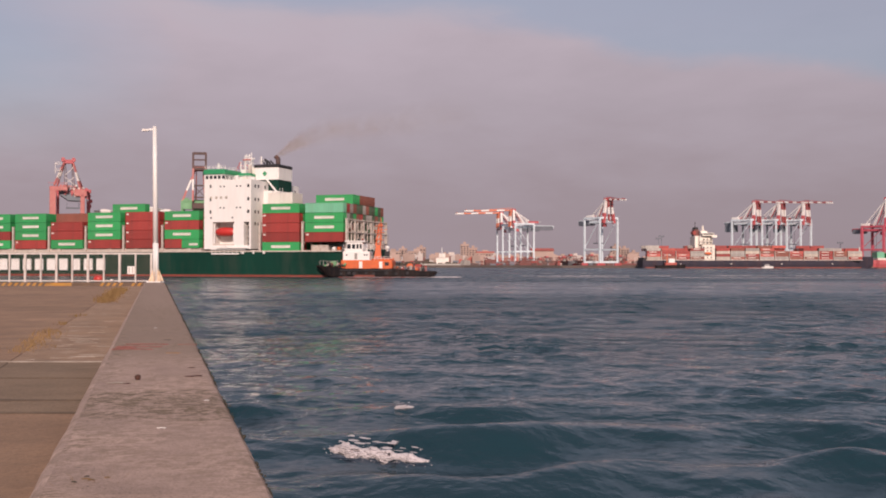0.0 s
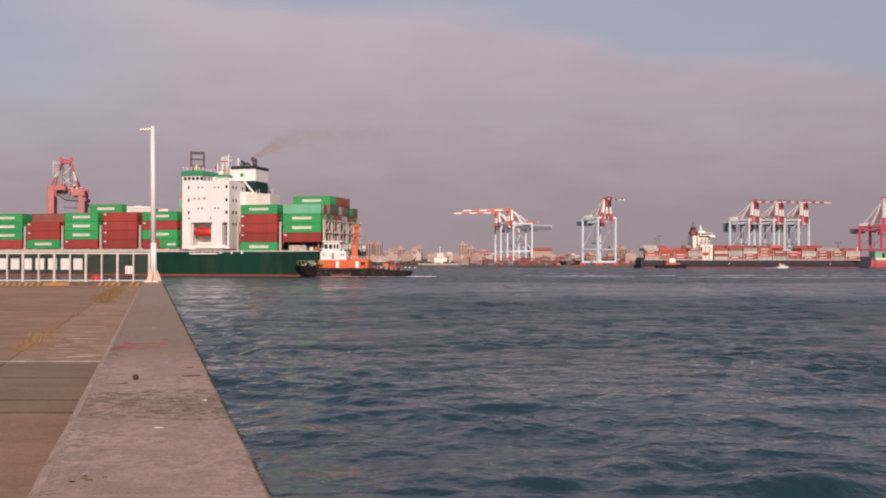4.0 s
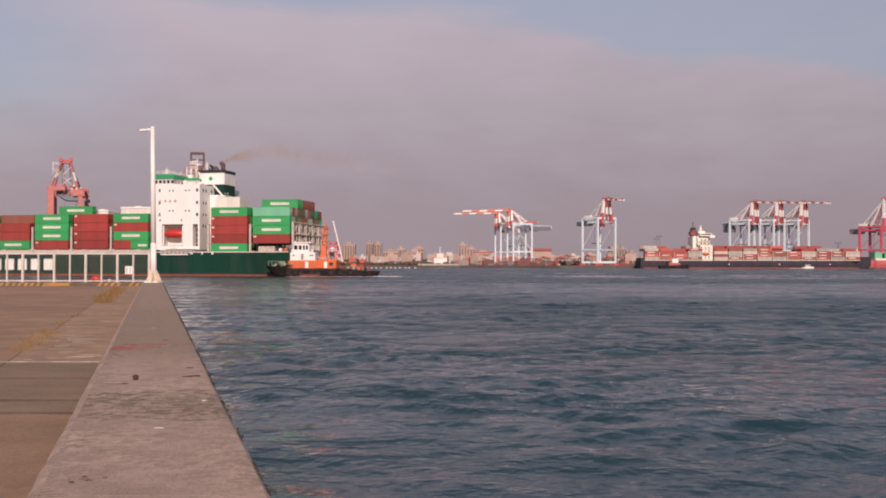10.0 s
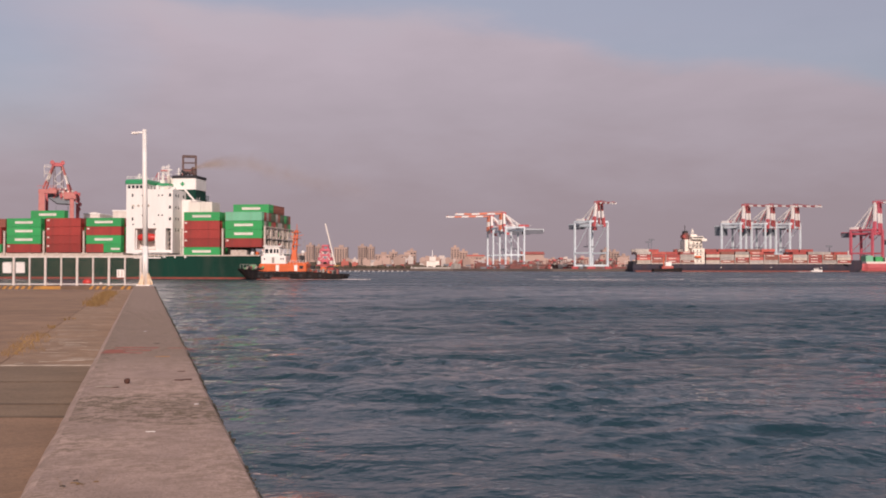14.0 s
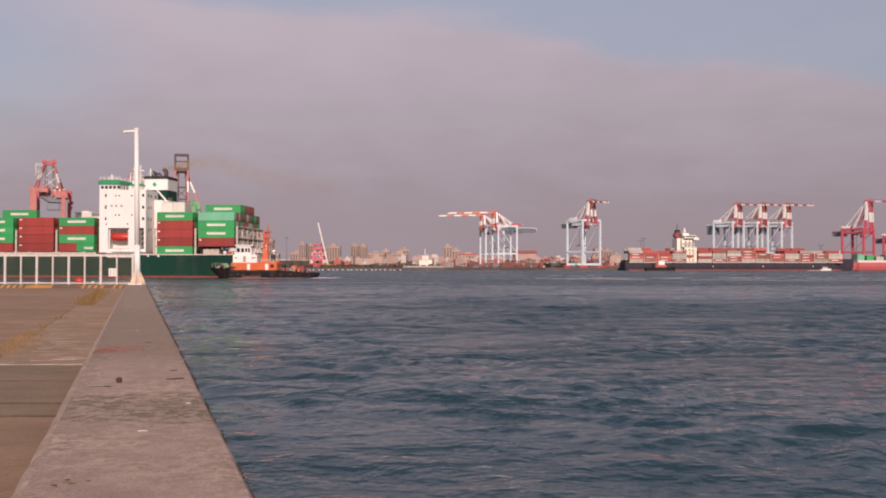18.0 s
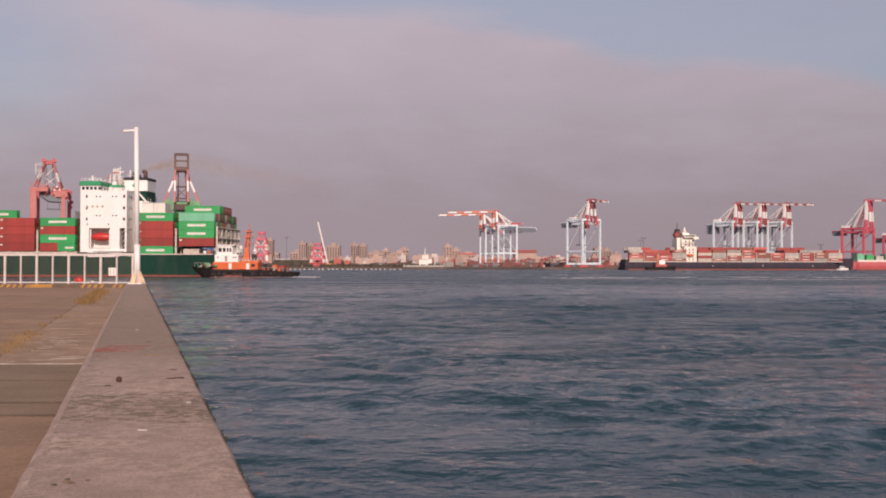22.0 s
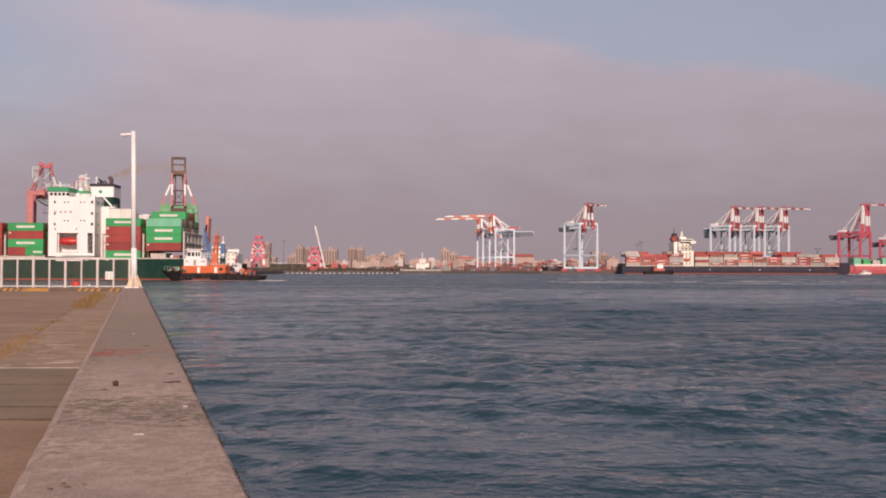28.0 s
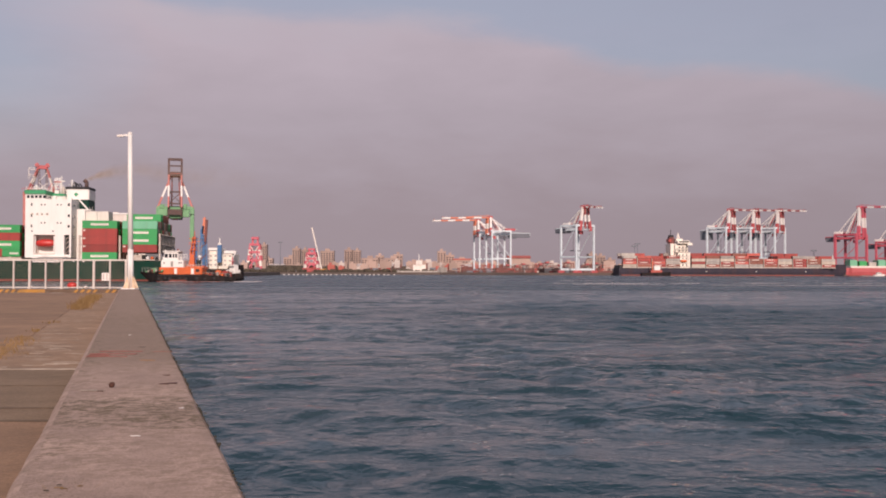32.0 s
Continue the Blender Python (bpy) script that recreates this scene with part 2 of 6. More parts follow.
def water_mat():
    M = bpy.data.materials.new("sea_water")
    M.use_nodes = True
    nt = M.node_tree
    N, L = nt.nodes.new, nt.links.new
    b = nt.nodes["Principled BSDF"]
    b.inputs["Roughness"].default_value, b.inputs["IOR"].default_value = 0.13, 1.333
    co = N("ShaderNodeTexCoord")
    noises = []
    for stretch, s, d in (((1.05, 1.3, 1), 2.0, 5), ((1.05, 1.0, 1), 0.4, 5), ((1.0, 1.0, 1), 0.13, 5), ((0.6, 1.0, 1), 0.045, 4), ((0.22, 1, 1), 0.035, 3)):
        mp, n = N("ShaderNodeMapping"), N("ShaderNodeTexNoise")
        mp.inputs["Scale"].default_value = stretch
        n.inputs["Scale"].default_value, n.inputs["Detail"].default_value, n.inputs["Roughness"].default_value = s, d, 0.6
        L(co.outputs["Object"], mp.inputs[0])
        L(mp.outputs[0], n.inputs["Vector"])
        noises.append(n)

    m, span = node_maths(nt)
    sep = N("ShaderNodeSeparateXYZ")
    L(co.outputs["Object"], sep.inputs[0])
    # distance from the quay, its lines bent by slow noise
    out = m("MULTIPLY", sep.outputs[1], m("ADD", 0.7, m("MULTIPLY", noises[4].outputs[0], 0.6)))
    gust = span(noises[4].outputs[0], 0.38, 0.6, 0.45, 1.0)
    lee = span(out, 12.0, 75.0, 0.5, 2.0)
    # a slick between two tide lines, far out
    slick = m("SUBTRACT", 1.0, m("MULTIPLY", m("MULTIPLY", span(out, 105.0, 130.0, 0.0, 0.72), span(out, 190.0, 230.0, 1.0, 0.0)), span(sep.outputs[0], -30.0, 20.0, 0.0, 1.0)))
    # smoother, paler water between the quay's end and the ship's berth
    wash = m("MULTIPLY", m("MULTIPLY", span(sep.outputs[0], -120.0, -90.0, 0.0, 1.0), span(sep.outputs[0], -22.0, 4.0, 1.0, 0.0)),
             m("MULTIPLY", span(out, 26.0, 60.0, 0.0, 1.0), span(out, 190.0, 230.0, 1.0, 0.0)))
    ruffle = m("MULTIPLY", m("MULTIPLY", gust, lee), slick)
    # the pale base colour there stands in for reflected sky and house light
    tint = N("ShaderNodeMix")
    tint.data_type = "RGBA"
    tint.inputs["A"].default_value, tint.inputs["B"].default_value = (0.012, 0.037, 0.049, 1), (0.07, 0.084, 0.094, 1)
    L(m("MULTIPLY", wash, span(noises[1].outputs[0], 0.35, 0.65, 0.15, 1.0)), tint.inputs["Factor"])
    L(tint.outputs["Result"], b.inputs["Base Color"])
    prev = None
    for n, dist, calm in zip(noises[:4], (0.12, 0.5, 1.6, 3.2), (-0.72, -0.5, -0.2, 0.0)):
        bp = N("ShaderNodeBump")
        bp.inputs["Distance"].default_value = dist
        L(m("MULTIPLY", ruffle, m("MULTIPLY_ADD", wash, calm, 1.0)), bp.inputs["Strength"])
        L(n.outputs[0], bp.inputs["Height"])
        if prev:
            L(prev.outputs[0], bp.inputs["Normal"])
        prev = bp
    L(prev.outputs[0], b.inputs["Normal"])
    # wind patches of ruffled and slick water; far out the unseen wavelets make it rougher
    patch = N("ShaderNodeTexNoise")
    patch.inputs["Scale"].default_value, patch.inputs["Detail"].default_value = 0.06, 6
    L(co.outputs["Object"], patch.inputs["Vector"])
    near = span(patch.outputs[0], 0.38, 0.62, 0.025, 0.075)
    far = m("MULTIPLY", span(out, 28.0, 110.0, 0.0, 0.22), m("MULTIPLY", m("MULTIPLY_ADD", slick, 0.75, 0.25), m("MULTIPLY_ADD", wash, -0.7, 1.0)))
    L(m("ADD", near, far), b.inputs["Roughness"])
    return M


WATER = water_mat()
CONCRETE = coping_mat()
ARRIS = mat("worn_pale_concrete", (0.44, 0.312, 0.252), 0.95, 0, 0.2, 2.6, 40, 0.8, (0.24, 0.17, 0.12), 0.7, speck=0.5)
DARKLINE = mat("dark_line_brown", (0.12, 0.078, 0.048), 0.95, 0, 0.25, 1.5, 25, 0.2, (0.2, 0.135, 0.085), 0.8)
APRON = mat("apron_concrete", (0.325, 0.196, 0.118), 0.95, 0, 0.16, 0.5, 22, 0.5, (0.19, 0.118, 0.075), 0.7, rnd=0.08, speck=0.45, stretch=(0.8, 1.1, 1))
STRIP = mat("strip_concrete", (0.33, 0.205, 0.125), 0.95, 0, 0.2, 1.4, 18, 0.6, (0.50, 0.37, 0.27), 0.75, rnd=0.06, speck=0.6, patch=0.9)
DARKSLAB = mat("dark_slab_concrete", (0.215, 0.143, 0.088), 0.95, 0, 0.18, 0.6, 18, 0.5, (0.28, 0.19, 0.12), 0.7, speck=0.5, stretch=(0.7, 1.3, 1))
QUAYWALL = mat("quay_wall_concrete", (0.22, 0.19, 0.16), 0.95, 0, 0.2, 0.6, 12, 0.5, (0.06, 0.07, 0.05), 0.7)
WHITE = mat("white_paint", (0.80, 0.76, 0.72), 0.45, 0, 0.04, 0.6, 20, 0.05, (0.62, 0.52, 0.43), 0.12, streak=True)
POSTWHITE = mat("post_white_paint", (0.82, 0.80, 0.77), 0.4, 0, 0.05, 0.8, 20, 0.05, (0.5, 0.33, 0.2), 0.35, streak=True)
GUSSET = mat("stained_cream_paint", (0.74, 0.58, 0.42), 0.6, 0, 0.12, 2, 20, 0.1, (0.5, 0.25, 0.08), 0.6)
FENCEGREY = mat("fence_paint", (0.62, 0.57, 0.53), 0.5, 0, 0.08, 1.5, 30, 0.1, (0.35, 0.2, 0.12), 0.4)
MESHWIRE = mat("rusty_wire", (0.36, 0.22, 0.17), 0.8, 0, 0.2, 1.5, 30, 0.0)
GREENHULL = mat("hull_green_paint", (0.005, 0.038, 0.026), 0.55, 0, 0.2, 0.1, 3, 0.05, (0.026, 0.046, 0.035), 0.7, streak=True, spec=0.15)
REDBOOT = mat("boot_red_paint", (0.22, 0.045, 0.03), 0.6, 0, 0.2, 0.3, 6, 0.1, (0.10, 0.05, 0.04), 0.6, streak=True)
CGREEN = mat("container_green_paint", (0.03, 0.30, 0.085), 0.5, 0, 0.1, 0.3, 6, 0.05, (0.08, 0.2, 0.09), 0.3, rnd=0.12, streak=True)
CTEAL = mat("container_teal_paint", (0.15, 0.42, 0.26), 0.5, 0, 0.1, 0.3, 6, 0.05, (0.2, 0.3, 0.2), 0.3, rnd=0.12, streak=True)
CRED = mat("container_red_paint", (0.30, 0.036, 0.029), 0.5, 0, 0.12, 0.3, 6, 0.05, (0.14, 0.04, 0.03), 0.5, rnd=0.18, streak=True)
CORANGE = mat("container_orange_paint", (0.43, 0.078, 0.06), 0.5, 0, 0.12, 0.3, 6, 0.05, (0.4, 0.1, 0.06), 0.4, rnd=0.15, streak=True)
# dull green with the shade of the stern-facing ends put into its colour
CSHADED = mat("container_shaded_green", (0.065, 0.105, 0.06), 0.6, 0, 0.15, 0.3, 6, 0.05, (0.12, 0.07, 0.05), 0.6, rnd=0.3, streak=True)
CWHITE = mat("container_white_paint", (0.72, 0.66, 0.60), 0.5, 0, 0.06, 0.3, 6, 0.05, (0.5, 0.4, 0.3), 0.3, rnd=0.08, streak=True)
CBEIGE = mat("container_beige_paint", (0.46, 0.40, 0.33), 0.6, 0, 0.12, 0.3, 6, 0.05, (0.3, 0.22, 0.17), 0.4, rnd=0.2, streak=True)
CGREY = mat("container_grey_paint", (0.34, 0.31, 0.28), 0.5, 0, 0.12, 0.3, 6, 0.05, (0.2, 0.15, 0.12), 0.4, rnd=0.25, streak=True)
HULLBLUE = mat("crane_blue_paint", (0.05, 0.14, 0.30), 0.5, 0, 0.1, 0.3, 6, 0.05)
RUST = mat("rust_red_steel", (0.17, 0.058, 0.05), 0.7, 0, 0.2, 0.3, 4, 0.05)
ROOFGREEN = mat("roof_green_paint", (0.03, 0.27, 0.11), 0.5, 0, 0.08, 0.5, 10, 0.05)
LASHING = mat("lashing_steel_paint", (0.56, 0.49, 0.43), 0.6, 0, 0.12, 0.7, 12, 0.1, (0.28, 0.14, 0.08), 0.5)
DARK = mat("dark_paint", (0.032, 0.03, 0.032), 0.6, 0, 0.15, 0.8, 14, 0.1, spec=0.25)
GLASS = mat("dark_window_glass", (0.02, 0.024, 0.03), 0.08, 0, 0.05, 0.5, 5, 0.0)
BOATRED = mat("lifeboat_red_paint", (0.50, 0.035, 0.028), 0.4, 0, 0.06, 0.5, 8, 0.05)
ORANGE = mat("tug_orange_paint", (0.62, 0.12, 0.03), 0.45, 0, 0.08, 0.6, 10, 0.05, (0.3, 0.08, 0.04), 0.25)
CREAM = mat("cream_paint", (0.84, 0.77, 0.67), 0.5, 0, 0.06, 0.3, 6, 0.05, (0.6, 0.45, 0.32), 0.3, streak=True)
HULLNAVY = mat("hull_faded_black_paint", (0.045, 0.04, 0.055), 0.7, 0, 0.15, 0.1, 3, 0.05, (0.09, 0.05, 0.05), 0.4, streak=True, spec=0.15)
# dark housings paled to slate: distance haze is mixed into the colour
SLATE = mat("hazed_slate_paint", (0.17, 0.19, 0.215), 0.6, 0, 0.1, 0.2, 4, 0.05)
BOOMDARK = mat("crane_boom_red_paint", (0.33, 0.075, 0.075), 0.55, 0, 0.1, 0.2, 4, 0.05)
BOOMORANGE = mat("crane_orange_red_paint", (0.62, 0.19, 0.11), 0.5, 0, 0.1, 0.2, 4, 0.05)
CRANEBLUE = mat("crane_pale_blue_paint", (0.68, 0.76, 0.80), 0.5, 0, 0.06, 0.2, 4, 0.05, (0.5, 0.42, 0.38), 0.2)
# red taken towards pink, with a little distance haze in the colour
CRANERED = mat("crane_hazed_red_paint", (0.48, 0.09, 0.10), 0.5, 0, 0.1, 0.2, 4, 0.05, (0.3, 0.12, 0.1), 0.4)
CRANEMAGENTA = mat("crane_bright_red_paint", (0.54, 0.10, 0.14), 0.5, 0, 0.1, 0.2, 4, 0.05, (0.42, 0.14, 0.14), 0.4)
CRANEPINK = mat("crane_faded_red_paint", (0.47, 0.145, 0.13), 0.5, 0, 0.1, 0.2, 4, 0.05, (0.5, 0.25, 0.2), 0.4)
CRANEGREY = mat("crane_grey_paint", (0.14, 0.15, 0.175), 0.6, 0, 0.1, 0.2, 4, 0.05)
CRANEDARK = mat("crane_weathered_steel", (0.085, 0.055, 0.05), 0.7, 0, 0.2, 0.4, 6, 0.1, (0.2, 0.07, 0.05), 0.5)
CRANEGREEN = mat("crane_green_paint", (0.15, 0.33, 0.16), 0.55, 0, 0.1, 0.3, 6, 0.05)
MORTAR = mat("pale_joint_mortar", (0.46, 0.38, 0.31), 0.95, 0, 0.2, 2, 20, 0.4, (0.25, 0.18, 0.13), 0.7)
YELLOW = mat("kerb_yellow_paint", (0.44, 0.21, 0.04), 0.7, 0, 0.15, 1.2, 15, 0.2, (0.25, 0.18, 0.1), 0.5)
KERBDARK = mat("kerb_dark_paint", (0.14, 0.09, 0.06), 0.8, 0, 0.15, 1.2, 15, 0.2)
WEED = mat("dry_grass", (0.21, 0.125, 0.048), 0.9, 0, 0.3, 3, 30, 0.0, rnd=0.2)
TAN = mat("tower_tan_render", (0.36, 0.262, 0.222), 0.9, 0, 0.08, 0.08, 2, 0.05, rnd=0.1)
TERRA = mat("salmon_render", (0.41, 0.295, 0.25), 0.9, 0, 0.08, 0.08, 2, 0.05, rnd=0.1)
ROOFRED = mat("red_metal_roof", (0.42, 0.11, 0.085), 0.7, 0, 0.1, 0.1, 2, 0.05)
SHED = mat("pale_shed_cladding", (0.55, 0.48, 0.44), 0.7, 0, 0.1, 0.1, 2, 0.05, rnd=0.1)
LAND = mat("far_quay_concrete", (0.11, 0.085, 0.075), 0.95, 0, 0.2, 0.02, 0.5, 0.05)
TREE = mat("far_foliage", (0.075, 0.06, 0.042), 0.9, 0, 0.3, 0.15, 1.5, 0.0)
FOAM = mat("sea_foam", (0.54, 0.49, 0.50), 0.9, 0, 0.1, 2, 20, 0.4)
PAINTRED = mat("worn_red_paint", (0.36, 0.12, 0.09), 0.85, 0, 0.25, 3, 30, 0.2, (0.36, 0.2, 0.16), 0.6)
STAIN = mat("dark_red_stain", (0.10, 0.04, 0.03), 0.9, 0, 0.3, 8, 60, 0.3)
MOSS = mat("dark_moss", (0.055, 0.045, 0.028), 0.95, 0, 0.3, 4, 40, 0.5)
STONE = mat("dark_stone", (0.075, 0.032, 0.022), 0.9, 0, 0.3, 10, 60, 0.5)
BLACKHULL = mat("hull_black_paint", (0.014, 0.012, 0.013), 0.7, 0, 0.2, 0.3, 3, 0.1, (0.07, 0.04, 0.03), 0.45, streak=True, spec=0.15)
COPPER = mat("container_brown_paint", (0.24, 0.075, 0.05), 0.6, 0, 0.12, 0.3, 6, 0.05, (0.2, 0.1, 0.07), 0.4, rnd=0.2, streak=True)


# ---- mesh helpers ----
def box(bm, x0, x1, y0, y1, z0, z1):
    v = [bm.verts.new((x, y, z)) for z in (z0, z1) for x, y in ((x0, y0), (x1, y0), (x1, y1), (x0, y1))]
    for f in ((3, 2, 1, 0), (4, 5, 6, 7), (0, 1, 5, 4), (1, 2, 6, 5), (2, 3, 7, 6), (3, 0, 4, 7)):
        bm.faces.new([v[i] for i in f])
    return bm


def cbox(bm, x0, x1, y0, y1, z0, z1, c):
    """A box with chamfered upright and upper edges."""
    ring = lambda k, z: [bm.verts.new(p) for p in ((x0 + c + k, y0 + k, z), (x1 - c - k, y0 + k, z), (x1 - k, y0 + c + k, z), (x1 - k, y1 - c - k, z),
                                                     (x1 - c - k, y1 - k, z), (x0 + c + k, y1 - k, z), (x0 + k, y1 - c - k, z), (x0 + k, y0 + c + k, z))]
    a, b, t = ring(0, z0), ring(0, z1 - c), ring(c * 0.9, z1)
    bm.faces.new(a[::-1])
    bm.faces.new(t)
    for lo, hi in ((a, b), (b, t)):
        for i in range(8):
            j = (i + 1) % 8
            bm.faces.new((lo[i], lo[j], hi[j], hi[i]))
    return bm


def beam(bm, p, q, w, h=None):
    """A square bar from p to q."""
    p, q = Vector(p), Vector(q)
    h = h or w
    d = (q - p).normalized()
    up = Vector((0, 0, 1)) if abs(d.z) < 0.98 else Vector((0, 1, 0))
    s = d.cross(up).normalized()
    u = s.cross(d).normalized()
    c = [bm.verts.new(o + s * (a * w / 2) + u * (b * h / 2)) for o in (p, q) for a, b in ((-1, -1), (1, -1), (1, 1), (-1, 1))]
    for f in ((0, 1, 2, 3), (7, 6, 5, 4), (0, 4, 5, 1), (1, 5, 6, 2), (2, 6, 7, 3), (3, 7, 4, 0)):
        bm.faces.new([c[i] for i in f])
    return bm


def tube(bm, p, q, r0, r1=None, n=10):
    p, q = Vector(p), Vector(q)
    r1 = r0 if r1 is None else r1
    d = (q - p).normalized()
    up = Vector((0, 0, 1)) if abs(d.z) < 0.98 else Vector((0, 1, 0))
    s = d.cross(up).normalized()
    u = s.cross(d).normalized()
    rings = [[bm.verts.new(o + (s * math.cos(k * math.tau / n) + u * math.sin(k * math.tau / n)) * r) for k in range(n)] for o, r in ((p, r0), (q, r1))]
    for k in range(n):
        f = bm.faces.new((rings[0][k], rings[0][(k + 1) % n], rings[1][(k + 1) % n], rings[1][k]))
        f.smooth = True
    bm.faces.new(rings[0][::-1])
    bm.faces.new(rings[1])
    return bm


def loft(bm, rings, closed=True, smooth=False, caps=True):
    """Skin over rings of points."""
    vs = [[bm.verts.new(p) for p in r] for r in rings]
    n = len(vs[0])
    for a, b in zip(vs, vs[1:]):
        for k in range(n if closed else n - 1):
            f = bm.faces.new((a[k], a[(k + 1) % n], b[(k + 1) % n], b[k]))
            f.smooth = smooth
    if caps:
        bm.faces.new(vs[0][::-1])
        bm.faces.new(vs[-1])
    return bm


def ball(bm, c, r, n=8, m=6):
    rings = []
    for i in range(1, m):
        a = math.pi * i / m
        rings.append([(c[0] + r[0] * math.sin(a) * math.cos(k * math.tau / n), c[1] + r[1] * math.sin(a) * math.sin(k * math.tau / n), c[2] - r[2] * math.cos(a)) for k in range(n)])
    return loft(bm, rings, smooth=True)


def mesh(name, bm, material):
    bmesh.ops.recalc_face_normals(bm, faces=bm.faces[:])
    me = bpy.data.meshes.new(name)
    bm.to_mesh(me)
    bm.free()
    me.materials.append(material)
    return me


def part(name, bm, material, parent=None, label="", at=None):
    """Links a bmesh as one mesh object under a thing or a part."""
    ob = new(name, mesh(name, bm, material))
    if parent is not None:
        ob.parent = parent
    if at is not None:
        ob.matrix_basis = at
    return tagged(ob, label)


def piece(name, me, parent, at, label=""):
    """One more object on a shared mesh."""
    ob = new(name, me)
    ob.parent = parent
    ob.matrix_basis = at
    return tagged(ob, label)


def thing(name, m, label, category, group="", kind=""):
    ob = new(name)
    ob.matrix_basis = m
    return tagged(ob, label, category, group, kind)


B = bmesh.new


# ---- the sea: one sheet to the horizon, finer towards the quay ----
STEEP = 0.118                    # how steep the wind waves are


def make_water():
    rng = np.random.default_rng(4)
    half = [0.05]
    while half[-1] < 80.0:
        half.append(half[-1] + 0.1 + 0.006 * max(half[-1] - 16.0, 0.0))
    half = np.concatenate([half, np.geomspace(82.0, 4800.0, 46)])
    xs = np.concatenate([-half[::-1], half])
    ys = np.concatenate([-np.geomspace(4.0, 4800.0, 24)[::-1], np.linspace(-2, 9, 10, endpoint=False), np.geomspace(9.0, 420.0, 880), np.geomspace(432.0, 4800.0, 50)])
    Y, X = np.meshgrid(ys, xs, indexing="ij")
    R = np.maximum(np.abs(Y), 9.0)
    Z = np.zeros_like(X)
    cell = np.maximum(R * 0.0044, 0.1 + 0.004 * np.maximum(np.abs(X) - 16, 0)) + np.maximum(np.abs(X) - 80, 0) * 0.1
    wx = X + 1.4 * np.sin(Y * 0.23 + 0.7) + 0.8 * np.sin(X * 0.31 + Y * 0.17)
    wy = Y + 1.2 * np.sin(X * 0.21 + 1.9) + 0.7 * np.sin(Y * 0.37 - X * 0.13)
    quiet = np.zeros_like(X)
    for k in range(9):
        a = rng.uniform(0, math.tau)
        f = math.tau / rng.uniform(6, 22)
        quiet += np.sin(wx * f * math.cos(a) + wy * f * math.sin(a) * 0.8 + rng.uniform(0, 6))
    quiet = np.clip(0.95 + quiet * 0.18, 0.45, 1.5)
    # about the same steepness in every octave of wavelength, long crests across the harbour
    for k in range(270):
        lam = math.exp(rng.uniform(math.log(0.28), math.log(4.0)))
        th = rng.normal(radians(-82), 0.46)
        kx, ky = math.cos(th) * math.tau / lam, math.sin(th) * math.tau / lam
        keep = np.clip((lam / cell - 2.0) / 2.0, 0, 1)
        bend = min(1.0, 0.35 + 0.2 * lam)
        ph = kx * (X + bend * (wx - X)) + ky * (Y + bend * (wy - Y)) + rng.uniform(0, math.tau)
        group = 0.55 + 0.45 * np.sin(X * rng.uniform(-0.5, 0.5) / max(lam, 0.8) + Y * rng.uniform(-0.4, 0.4) / max(lam, 0.8) + k)
        Z += keep * lam * min(1.0, lam / 1.3) ** 0.45 * rng.uniform(0.5, 1.3) * group * (np.cos(ph + 0.45 * np.sin(ph)) + 0.2194)
    slope = np.diff(Z, axis=0) / np.diff(Y, axis=0)
    ref = (np.abs(Y - 25) < 8) & (np.abs(X) < 15)
    Z *= quiet * STEEP / slope[ref[1:]].std()
    Z -= Z.mean()
    # a train of steeper swell running along the quay
    swell = np.exp(-((X - 16) / 9.0) ** 2 - ((Y - 15.5) / 6.0) ** 2)
    ph = math.tau * (Y - 16.6 - 0.14 * (X - 13) + 0.5 * np.sin(X * 0.55) + 0.28 * np.sin(X * 1.3 + 1)) / 4.8
    Z += swell * (0.72 + 0.28 * np.sin(X * 0.8 + 2)) * 0.8 * (np.exp(1.3 * (np.cos(ph - 0.3 * np.sin(ph)) - 1)) - 0.42)
    nr, na = Z.shape
    verts = np.stack([X, Y, Z], -1).reshape(-1, 3).tolist()
    faces = [(i * na + j, i * na + j + 1, (i + 1) * na + j + 1, (i + 1) * na + j) for i in range(nr - 1) for j in range(na - 1)]
    me = bpy.data.meshes.new("water")
    me.from_pydata(verts, [], faces)
    me.materials.append(WATER)
    me.polygons.foreach_set("use_smooth", [True] * len(me.polygons))
    me.update()
    return tagged(new("water", me), "dark blue-grey choppy harbour water", "water", kind="structure")


water = make_water()

# ---- the quay: local y along the edge, x to the water side ----
COPE, SLAB = 2.73, 2.48
QP = pose(0.66, 0, 0, 0, 0, 16.1)
quay = thing("quay", QP, "concrete quay with a raised coping along the water", "quay", kind="structure")
JOINT = -0.2886                  # how the joints run, square to the harbour and not to the edge
END, SKEW = 69.2, -0.36          # where the quay ends, and how the end runs back from the edge


def slab(bm, x0, x1, y0, y1, z0, z1, c=0.012, end=False):
    """A paving slab with chamfered top; at the end its far side follows the skewed quay end."""
    f = (lambda x: y1 + SKEW * x) if end else (lambda x: y1 + JOINT * x)
    g = lambda x: y0 + JOINT * x
    lo = [(x0, g(x0)), (x1, g(x1)), (x1, f(x1)), (x0, f(x0))]
    hi = [(x0 + c, g(x0) + c), (x1 - c, g(x1) + c), (x1 - c, f(x1) - c), (x0 + c, f(x0) - c)]
    r = [[bm.verts.new((x, y, z)) for x, y in pts] for pts, z in ((lo, z0), (lo, z1 - c), (hi, z1))]
    bm.faces.new(r[0][::-1])
    bm.faces.new(r[2])
    for a, b in zip(r, r[1:]):
        for i in range(4):
            bm.faces.new((a[i], a[(i + 1) % 4], b[(i + 1) % 4], b[i]))
    return bm


